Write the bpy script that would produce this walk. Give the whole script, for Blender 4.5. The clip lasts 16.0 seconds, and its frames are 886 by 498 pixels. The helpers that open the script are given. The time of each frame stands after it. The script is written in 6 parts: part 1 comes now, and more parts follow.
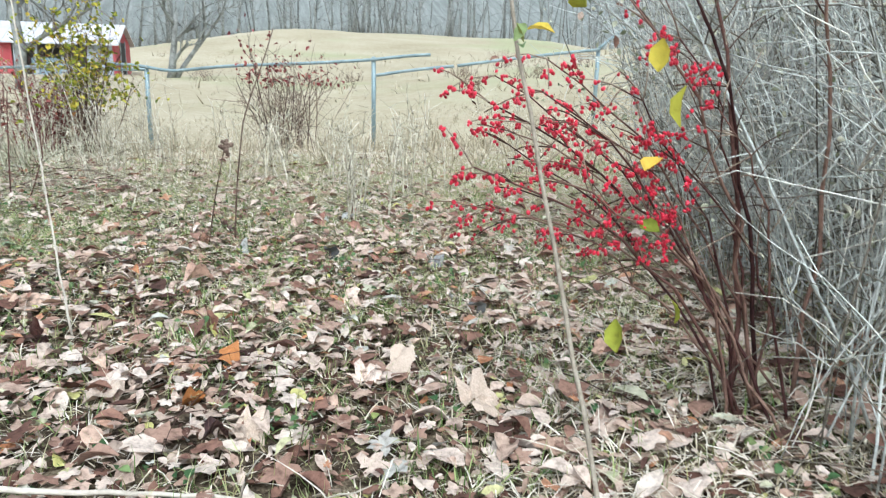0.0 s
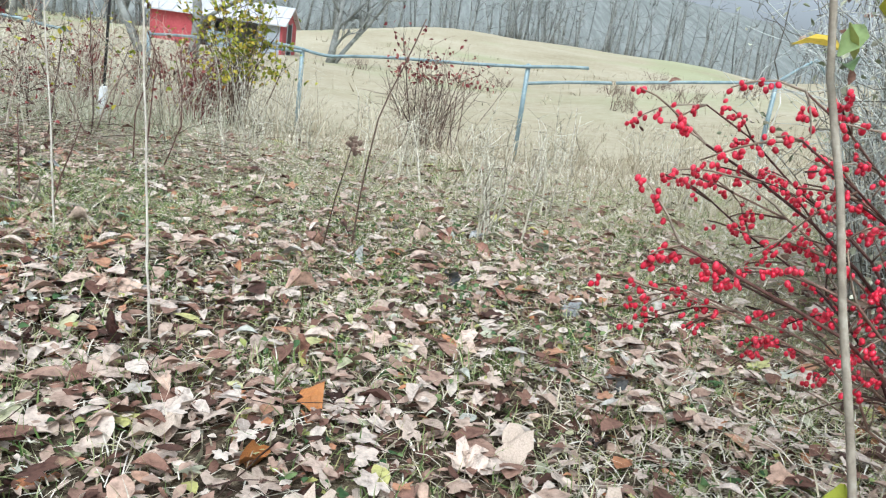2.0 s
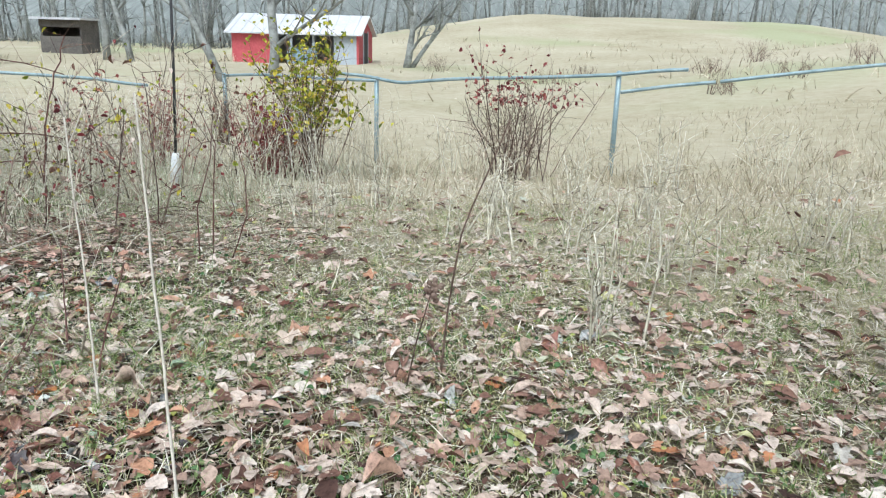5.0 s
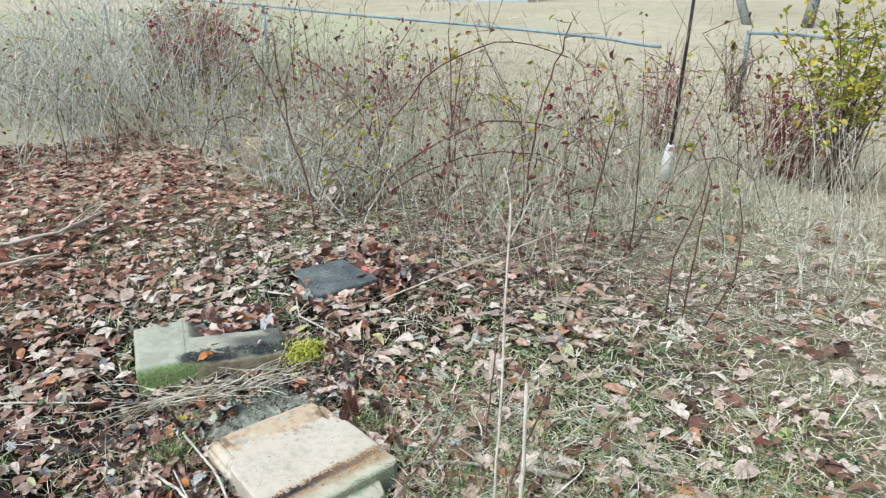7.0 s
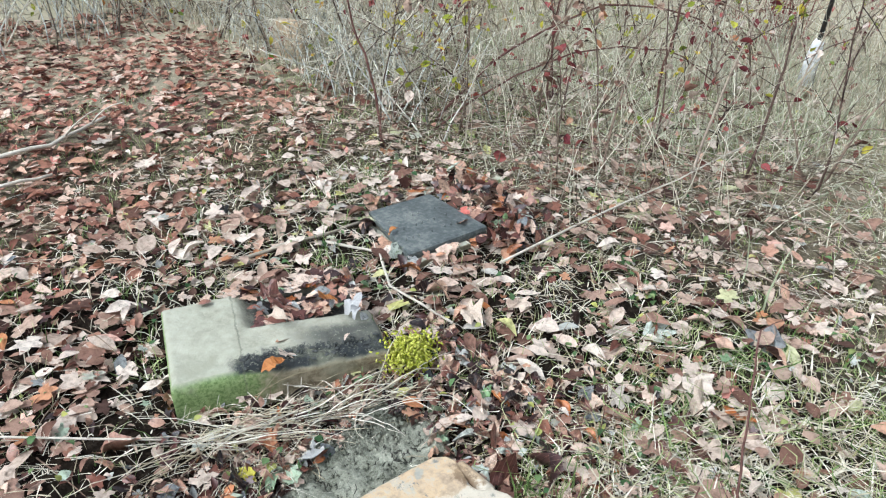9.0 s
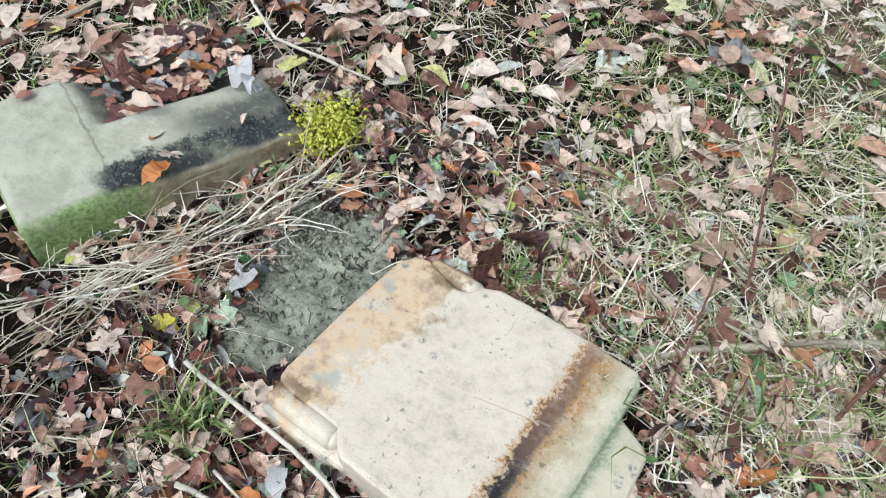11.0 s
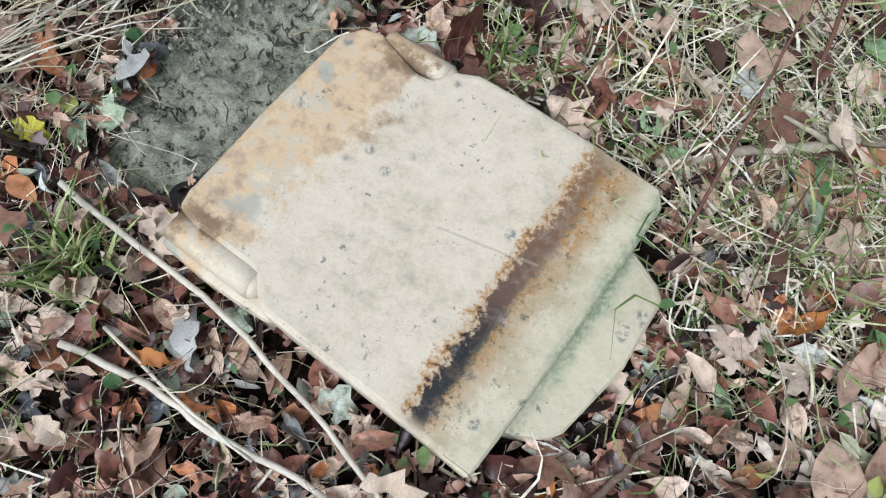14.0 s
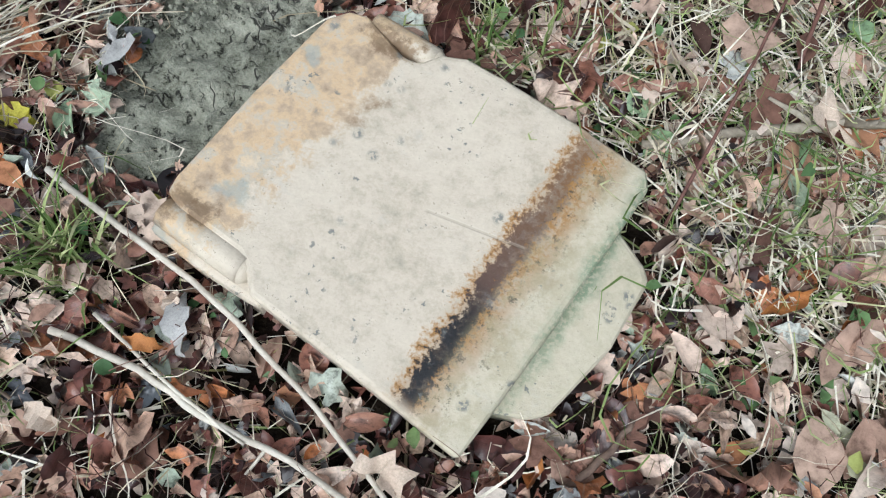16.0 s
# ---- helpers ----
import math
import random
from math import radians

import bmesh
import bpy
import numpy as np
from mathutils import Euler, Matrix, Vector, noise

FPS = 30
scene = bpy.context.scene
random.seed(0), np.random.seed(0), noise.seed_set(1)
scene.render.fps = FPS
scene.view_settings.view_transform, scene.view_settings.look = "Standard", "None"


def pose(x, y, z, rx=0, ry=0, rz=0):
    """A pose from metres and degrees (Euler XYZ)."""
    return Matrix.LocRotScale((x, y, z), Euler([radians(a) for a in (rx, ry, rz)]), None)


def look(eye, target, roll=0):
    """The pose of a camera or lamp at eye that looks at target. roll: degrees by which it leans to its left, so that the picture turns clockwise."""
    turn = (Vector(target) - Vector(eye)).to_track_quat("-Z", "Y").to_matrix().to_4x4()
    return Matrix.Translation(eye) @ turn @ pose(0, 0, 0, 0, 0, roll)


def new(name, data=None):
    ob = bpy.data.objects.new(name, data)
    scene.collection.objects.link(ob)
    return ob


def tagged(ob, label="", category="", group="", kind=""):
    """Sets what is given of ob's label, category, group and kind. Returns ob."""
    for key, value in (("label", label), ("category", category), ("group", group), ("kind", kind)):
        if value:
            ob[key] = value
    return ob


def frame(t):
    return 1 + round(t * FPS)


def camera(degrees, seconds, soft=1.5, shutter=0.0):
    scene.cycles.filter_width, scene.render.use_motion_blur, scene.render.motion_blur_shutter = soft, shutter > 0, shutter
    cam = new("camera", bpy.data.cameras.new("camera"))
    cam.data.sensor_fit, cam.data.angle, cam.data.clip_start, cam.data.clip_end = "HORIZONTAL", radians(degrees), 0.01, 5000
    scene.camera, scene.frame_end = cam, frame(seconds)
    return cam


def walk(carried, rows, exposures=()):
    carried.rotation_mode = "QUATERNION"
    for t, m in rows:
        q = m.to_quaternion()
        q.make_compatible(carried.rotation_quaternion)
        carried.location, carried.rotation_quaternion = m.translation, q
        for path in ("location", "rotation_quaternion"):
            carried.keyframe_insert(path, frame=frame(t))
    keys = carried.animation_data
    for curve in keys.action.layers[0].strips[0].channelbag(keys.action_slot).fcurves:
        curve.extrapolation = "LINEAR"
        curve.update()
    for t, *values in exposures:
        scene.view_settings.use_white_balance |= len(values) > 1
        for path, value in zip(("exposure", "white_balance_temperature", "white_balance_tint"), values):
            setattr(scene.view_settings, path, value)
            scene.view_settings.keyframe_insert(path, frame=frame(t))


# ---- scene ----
cam = camera(63.1, 16.0, 1.15, 0.12)

PATH = [
    (0, (1.308, -2.38, 0.948), (1.785, -0.501, 0.457), 1.5),
    (0.5, (1.324, -2.201, 0.903), (1.605, -0.244, 0.598), 6.0),
    (1, (1.333, -1.95, 0.921), (1.552, -0.028, 0.413), 10.2),
    (1.5, (1.374, -1.893, 0.947), (1.681, 0.009, 0.412), 7.6),
    (2, (1.347, -1.895, 0.942), (1.489, 0.036, 0.441), 7.9),
    (2.5, (1.371, -1.89, 0.894), (1.41, 0.043, 0.382), 8.4),
    (3, (1.384, -1.842, 0.943), (1.411, 0.073, 0.369), 5.2),
    (3.2, (1.347, -1.823, 0.963), (1.347, 0.112, 0.459), 3.8),
    (5.3, (1.279, -0.995, 1.419), (1.114, 0.914, 0.843), 0.5),
    (5.5, (1.177, -0.876, 1.48), (0.894, 1.012, 0.886), -1.7),
    (6, (1.004, -0.541, 1.599), (0.358, 1.256, 1.005), -3.1),
    (6.5, (0.995, -0.288, 1.67), (-0.007, 1.329, 1.052), -1.0),
    (7, (0.925, -0.164, 1.667), (-0.326, 1.211, 0.929), -0.3),
    (7.5, (0.701, -0.109, 1.614), (-0.599, 1.176, 0.803), 0.8),
    (8, (0.342, -0.022, 1.589), (-0.93, 1.252, 0.717), 2.2),
    (8.5, (0.093, 0.077, 1.53), (-1.142, 1.332, 0.582), 1.8),
    (9, (-0.178, 0.286, 1.46), (-1.344, 1.551, 0.439), 0.8),
    (9.5, (-0.267, 0.329, 1.433), (-1.312, 1.594, 0.29), 1.0),
    (10, (-0.402, 0.353, 1.358), (-1.154, 1.656, 0.04), 4.0),
    (10.2, (-0.467, 0.348, 1.35), (-1.098, 1.661, -0.021), 5.1),
    (12.3, (-0.684, 0.732, 1.005), (-1.068, 1.467, -0.815), 2.2),
    (12.5, (-0.681, 0.74, 0.99), (-1.046, 1.425, -0.853), 1.7),
    (13, (-0.668, 0.741, 0.989), (-0.971, 1.352, -0.891), 3.1),
    (13.5, (-0.658, 0.741, 0.992), (-0.924, 1.316, -0.905), 4.3),
    (14, (-0.664, 0.737, 0.998), (-0.906, 1.3, -0.906), 5.6),
    (14.5, (-0.663, 0.737, 1.001), (-0.891, 1.29, -0.908), 6.2),
    (15, (-0.654, 0.743, 1.002), (-0.868, 1.284, -0.911), 6.8),
    (15.5, (-0.655, 0.743, 1.008), (-0.855, 1.282, -0.907), 8.0),
    (16, (-0.662, 0.738, 1.005), (-0.857, 1.272, -0.912), 8.2),
]
walk(cam, [(t, look(eye, target, roll)) for t, eye, target, roll in PATH], exposures=[(0, 0.58, 5650, 5), (0.7, 0.50, 5650, 5), (3, 0.50, 5650, 5), (5.5, 0.45, 5650, 5), (7, 0.43, 5650, 5), (9, 0.54, 5650, 5), (10.2, 0.52, 5680, 5), (12.3, 0.2, 5750, 6), (16, 0.2, 5750, 6)])

# ---- sky and light: bright overcast winter day ----
SUN_ELEV, SUN_TURN = 55.0, 190.0
world = bpy.data.worlds.new("overcast_sky")
scene.world = world
world.use_nodes = True
wn, wl = world.node_tree.nodes, world.node_tree.links
sky = wn.new("ShaderNodeTexSky")
sky.sky_type, sky.sun_disc = "NISHITA", False
sky.sun_elevation, sky.sun_rotation = radians(SUN_ELEV), radians(SUN_TURN)
sky.dust_density, sky.air_density, sky.ozone_density = 6.0, 1.0, 1.0
hue = wn.new("ShaderNodeHueSaturation")
hue.inputs["Saturation"].default_value = 0.25
wl.new(sky.outputs[0], hue.inputs["Color"])
wl.new(hue.outputs[0], wn["Background"].inputs[0])
wn["Background"].inputs[1].default_value = 0.15
sun_data = bpy.data.lights.new("sun", "SUN")
sun_data.energy, sun_data.angle, sun_data.color = 1.0, radians(40), (1.0, 0.985, 0.96)
sun_ob = new("sun", sun_data)
se, sa = radians(SUN_ELEV), radians(SUN_TURN)
sun_way = Vector((math.sin(sa) * math.cos(se), math.cos(sa) * math.cos(se), math.sin(se)))
sun_ob.matrix_world = look(sun_way * 50, (0, 0, 0))

rng = np.random.default_rng(7)


# ---- materials ----
def base_mat(name, rough=0.85, spec=0.3):
    m = bpy.data.materials.new(name)
    m.use_nodes = True
    b = m.node_tree.nodes["Principled BSDF"]
    b.inputs["Roughness"].default_value = rough
    b.inputs["Specular IOR Level"].default_value = spec
    return m, m.node_tree.nodes, m.node_tree.links, b


def ramp_node(n, stops, constant=False):
    r = n.new("ShaderNodeValToRGB")
    r.color_ramp.interpolation = "CONSTANT" if constant else "LINEAR"
    while len(r.color_ramp.elements) < len(stops):
        r.color_ramp.elements.new(0.5)
    for e, (p, c) in zip(r.color_ramp.elements, stops):
        e.position, e.color = p, (*c, 1)
    return r


def noise_node(n, l, scale, detail=6, rough=0.6, coords=None):
    t = n.new("ShaderNodeTexNoise")
    t.inputs["Scale"].default_value, t.inputs["Detail"].default_value, t.inputs["Roughness"].default_value = scale, detail, rough
    if coords is None:
        coords = n.new("ShaderNodeTexCoord").outputs["Object"]
    l.new(coords, t.inputs["Vector"])
    return t.outputs["Fac"]


def mix_node(n, l, fac, a, b, kind="MIX"):
    m = n.new("ShaderNodeMix")
    m.data_type, m.blend_type = "RGBA", kind
    for v, k in ((fac, 0), (a, 6), (b, 7)):
        if isinstance(v, bpy.types.NodeSocket):
            l.new(v, m.inputs[k])
        else:
            m.inputs[k].default_value = v if k == 0 else (*v, 1)
    return m.outputs[2]


def math_node(n, l, op, a, b=0.0, c=0.0):
    m = n.new("ShaderNodeMath")
    m.operation = op
    for k, v in enumerate((a, b, c)):
        if isinstance(v, bpy.types.NodeSocket):
            l.new(v, m.inputs[k])
        else:
            m.inputs[k].default_value = v
    return m.outputs[0]


def bump_on(n, l, b, height, strength=0.4, distance=0.01):
    u = n.new("ShaderNodeBump")
    u.inputs["Strength"].default_value, u.inputs["Distance"].default_value = strength, distance
    l.new(height, u.inputs["Height"])
    l.new(u.outputs[0], b.inputs["Normal"])


def grained(name, stops, scale, rough=0.85, bump=0.3, spec=0.3, fine=8.0, distance=0.005, metal=0.0):
    """Two scales of noise through one colour ramp, with matching relief."""
    m, n, l, b = base_mat(name, rough, spec)
    b.inputs["Metallic"].default_value = metal
    big, small = noise_node(n, l, scale), noise_node(n, l, scale * fine, 4)
    f = math_node(n, l, "ADD", math_node(n, l, "MULTIPLY", big, 0.6), math_node(n, l, "MULTIPLY", small, 0.4))
    r = ramp_node(n, stops)
    l.new(f, r.inputs[0])
    l.new(r.outputs[0], b.inputs["Base Color"])
    bump_on(n, l, b, f, bump, distance)
    return m


def span(n, l, v, a, b, lo=0.0, hi=1.0):
    r = n.new("ShaderNodeMapRange")
    r.interpolation_type = "SMOOTHSTEP"
    for k, x in zip(("From Min", "From Max", "To Min", "To Max"), (a, b, lo, hi)):
        r.inputs[k].default_value = x
    l.new(v, r.inputs["Value"])
    return r.outputs[0]


def scattered(name, stops, scale=40.0, rough=0.8, by_object=False, sheen=0.45, thin=0.0, spec=0.12, veins=False, deep=0.32):
    """A colour for each loose piece, with mottling on it."""
    m, n, l, b = base_mat(name, rough, spec)
    if by_object:
        rnd = n.new("ShaderNodeObjectInfo").outputs["Random"]
    else:
        rnd = n.new("ShaderNodeNewGeometry").outputs["Random Per Island"]
    r = ramp_node(n, stops)
    l.new(rnd, r.inputs[0])
    f = noise_node(n, l, scale, 5, 0.7)
    v = ramp_node(n, [(0.32, (deep, deep * 0.9, deep * 0.85)), (0.5, (0.9, 0.88, 0.86)), (0.66, (1.2, 1.18, 1.15))])
    l.new(f, v.inputs[0])
    col = mix_node(n, l, sheen + 0.4, r.outputs[0], v.outputs[0], "MULTIPLY")
    height = f
    if veins:
        sep = n.new("ShaderNodeSeparateXYZ")
        l.new(n.new("ShaderNodeTexCoord").outputs["Object"], sep.inputs[0])
        away = math_node(n, l, "ABSOLUTE", sep.outputs[0])
        rib = span(n, l, away, 0.022, 0.006)
        wave = math_node(n, l, "SINE", math_node(n, l, "MULTIPLY", math_node(n, l, "SUBTRACT", sep.outputs[1], math_node(n, l, "MULTIPLY", away, 0.9)), 46.0))
        rib = math_node(n, l, "MAXIMUM", rib, span(n, l, wave, 0.90, 1.0, 0.0, 0.6))
        col = mix_node(n, l, math_node(n, l, "MULTIPLY", rib, 0.45), col, (0.42, 0.28, 0.19))
        height = math_node(n, l, "SUBTRACT", f, math_node(n, l, "MULTIPLY", rib, 0.5))
    l.new(col, b.inputs["Base Color"])
    bump_on(n, l, b, height, 0.35, 0.004)
    if thin:
        b.inputs["Subsurface Weight"].default_value = 0.0
        t = n.new("ShaderNodeBsdfTranslucent")
        l.new(r.outputs[0], t.inputs[0])
        mx = n.new("ShaderNodeMixShader")
        mx.inputs[0].default_value = thin
        l.new(b.outputs[0], mx.inputs[1])
        l.new(t.outputs[0], mx.inputs[2])
        l.new(mx.outputs[0], n["Material Output"].inputs[0])
    return m


LITTER = [(0.0, (0.06, 0.036, 0.03)), (0.10, (0.15, 0.08, 0.06)), (0.22, (0.27, 0.155, 0.115)), (0.34, (0.41, 0.285, 0.22)), (0.50, (0.53, 0.42, 0.34)),
          (0.70, (0.63, 0.53, 0.45)), (0.84, (0.69, 0.61, 0.53)), (0.89, (0.46, 0.20, 0.09)), (0.95, (0.47, 0.48, 0.44)), (1.0, (0.54, 0.52, 0.17))]
DAMP = [(0.0, (0.010, 0.007, 0.007)), (0.12, (0.04, 0.018, 0.017)), (0.25, (0.11, 0.042, 0.035)), (0.38, (0.23, 0.095, 0.066)), (0.50, (0.38, 0.21, 0.15)),
        (0.64, (0.55, 0.39, 0.29)), (0.77, (0.66, 0.54, 0.45)), (0.84, (0.46, 0.15, 0.035)), (0.88, (0.06, 0.07, 0.085)), (0.94, (0.52, 0.53, 0.50)), (1.0, (0.16, 0.29, 0.11))]
RUSSET = [(0.0, (0.035, 0.018, 0.015)), (0.2, (0.15, 0.062, 0.046)), (0.45, (0.36, 0.175, 0.12)), (0.7, (0.56, 0.36, 0.265)), (0.93, (0.68, 0.54, 0.44)), (1.0, (0.50, 0.10, 0.08))]
M_leaf = scattered("fallen_leaf", LITTER, 45, 0.7, thin=0.1, spec=0.1)
M_damp = scattered("damp_leaf", DAMP, 70, 0.30, thin=0.0, spec=0.45, deep=0.08)
M_leaf_near = scattered("fallen_leaf_near", DAMP, 6, 0.36, by_object=True, sheen=0.4, thin=0.0, spec=0.42, veins=True, deep=0.10)
M_russet = scattered("russet_leaf", RUSSET, 45, 0.65, thin=0.1)
M_grass = scattered("green_grass", [(0.0, (0.08, 0.15, 0.04)), (0.35, (0.21, 0.31, 0.10)), (0.7, (0.40, 0.47, 0.20)), (1.0, (0.62, 0.63, 0.38))], 20, 0.6, thin=0.25)
M_straw = scattered("dry_straw", [(0.0, (0.30, 0.25, 0.16)), (0.25, (0.58, 0.52, 0.38)), (0.6, (0.74, 0.69, 0.56)), (1.0, (0.84, 0.81, 0.71))], 25, 0.75, thin=0.15)
M_meadow = scattered("meadow_straw", [(0.0, (0.28, 0.24, 0.155)), (0.3, (0.44, 0.39, 0.27)), (0.7, (0.58, 0.52, 0.39)), (1.0, (0.70, 0.64, 0.50))], 15, 0.8, thin=0.15)
M_weed = scattered("small_weed", [(0.0, (0.05, 0.11, 0.045)), (0.5, (0.13, 0.22, 0.09)), (0.8, (0.26, 0.34, 0.14)), (1.0, (0.45, 0.45, 0.12))], 30, 0.5, thin=0.2)
M_twig = scattered("brown_twig", [(0.0, (0.06, 0.035, 0.03)), (0.4, (0.14, 0.085, 0.065)), (0.75, (0.26, 0.19, 0.14)), (1.0, (0.42, 0.36, 0.28))], 30, 0.8)
M_bramble = scattered("bramble_stem", [(0.0, (0.035, 0.022, 0.02)), (0.3, (0.13, 0.085, 0.068)), (0.65, (0.32, 0.25, 0.19)), (1.0, (0.52, 0.46, 0.37))], 25, 0.75)
M_weedstalk = scattered("weed_stalk", [(0.0, (0.16, 0.13, 0.10)), (0.22, (0.42, 0.39, 0.29)), (0.6, (0.66, 0.63, 0.50)), (1.0, (0.80, 0.77, 0.66))], 20, 0.8)
M_cane = scattered("bramble_cane", [(0.0, (0.045, 0.02, 0.02)), (0.5, (0.12, 0.055, 0.048)), (1.0, (0.26, 0.17, 0.13))], 30, 0.65)
M_greystem = scattered("grey_green_stem", [(0.0, (0.09, 0.08, 0.065)), (0.16, (0.26, 0.24, 0.19)), (0.34, (0.54, 0.58, 0.55)), (0.75, (0.70, 0.74, 0.70)), (1.0, (0.82, 0.80, 0.70))], 25, 0.8)
M_palestick = grained("weathered_stick", [(0.25, (0.26, 0.22, 0.17)), (0.5, (0.52, 0.47, 0.39)), (0.75, (0.72, 0.68, 0.58))], 9, 0.75, 0.5, fine=10)
M_barkstick = grained("brown_stick", [(0.25, (0.06, 0.04, 0.03)), (0.5, (0.15, 0.10, 0.075)), (0.75, (0.28, 0.21, 0.16))], 14, 0.8, 0.6)
M_greybranch = grained("grey_branch", [(0.25, (0.14, 0.11, 0.08)), (0.5, (0.30, 0.26, 0.20)), (0.75, (0.46, 0.42, 0.34))], 14, 0.8, 0.6)
M_berry = scattered("red_berry", [(0.0, (0.38, 0.005, 0.02)), (0.5, (0.62, 0.012, 0.045)), (1.0, (0.76, 0.04, 0.085))], 60, 0.3, spec=0.5)
M_yleaf = scattered("yellow_green_leaf", [(0.0, (0.14, 0.20, 0.03)), (0.35, (0.34, 0.38, 0.05)), (0.72, (0.58, 0.55, 0.08)), (0.93, (0.70, 0.54, 0.08)), (1.0, (0.55, 0.24, 0.08))], 20, 0.5, thin=0.3)
M_rleaf = scattered("dull_red_leaf", [(0.0, (0.13, 0.03, 0.035)), (0.5, (0.30, 0.07, 0.075)), (1.0, (0.46, 0.17, 0.14))], 20, 0.6, thin=0.2)
M_berryleaf = scattered("crimson_leaf", [(0.0, (0.24, 0.03, 0.045)), (0.5, (0.46, 0.07, 0.10)), (1.0, (0.56, 0.18, 0.18))], 20, 0.6, thin=0.2)
M_redtwig = scattered("red_twig", [(0.0, (0.13, 0.035, 0.04)), (0.6, (0.26, 0.08, 0.075)), (1.0, (0.34, 0.17, 0.13))], 20, 0.7)
M_galv = grained("galvanised_pipe", [(0.3, (0.13, 0.19, 0.20)), (0.5, (0.25, 0.33, 0.345)), (0.7, (0.40, 0.46, 0.465))], 6, 0.5, 0.2, 0.5, fine=12, metal=0.35)
M_black = grained("black_painted_steel", [(0.3, (0.012, 0.012, 0.013)), (0.7, (0.04, 0.038, 0.036))], 20, 0.5, 0.2)
M_white = grained("white_painted_board", [(0.25, (0.29, 0.32, 0.34)), (0.5, (0.39, 0.425, 0.45)), (0.75, (0.48, 0.51, 0.53))], 0.9, 0.7, 0.2, fine=9)
M_red = grained("red_painted_board", [(0.3, (0.36, 0.06, 0.07)), (0.7, (0.54, 0.12, 0.13))], 1.2, 0.7, 0.2)
M_metalroof = grained("pale_metal_roof", [(0.3, (0.46, 0.46, 0.47)), (0.7, (0.64, 0.64, 0.64))], 0.8, 0.45, 0.15, 0.5)
# black roof and eaves, and the shade inside the doorway and vents
M_darkroof_hole = grained("dark_roof_and_opening_shade", [(0.3, (0.015, 0.015, 0.017)), (0.7, (0.05, 0.05, 0.05))], 1.0, 0.7)
M_oldwood = grained("old_grey_wood", [(0.3, (0.06, 0.055, 0.05)), (0.7, (0.20, 0.18, 0.16))], 1.5, 0.85)
M_blue = grained("faded_blue_board", [(0.3, (0.22, 0.34, 0.42)), (0.7, (0.40, 0.52, 0.58))], 2.0, 0.7)
# bark of the far trees, paled to grey with the haze of distance
M_mist = scattered("hazed_bark", [(0.0, (0.18, 0.19, 0.18)), (0.5, (0.27, 0.285, 0.27)), (1.0, (0.37, 0.38, 0.36))], 3, 0.9)
M_olive = scattered("olive_grass", [(0.0, (0.20, 0.19, 0.07)), (0.35, (0.38, 0.37, 0.16)), (0.7, (0.56, 0.53, 0.30)), (1.0, (0.70, 0.66, 0.46))], 20, 0.7, thin=0.2)
M_greygrass = scattered("grey_green_grass", [(0.0, (0.24, 0.28, 0.16)), (0.3, (0.44, 0.47, 0.33)), (0.65, (0.62, 0.63, 0.48)), (1.0, (0.76, 0.74, 0.60))], 20, 0.75, thin=0.2)
M_moss = scattered("yellow_moss", [(0.0, (0.34, 0.40, 0.04)), (0.5, (0.66, 0.68, 0.10)), (1.0, (0.84, 0.82, 0.24))], 40, 0.8, thin=0.2)
M_insul = grained("white_plastic", [(0.3, (0.65, 0.66, 0.66)), (0.7, (0.8, 0.8, 0.8))], 10, 0.5, 0.1)


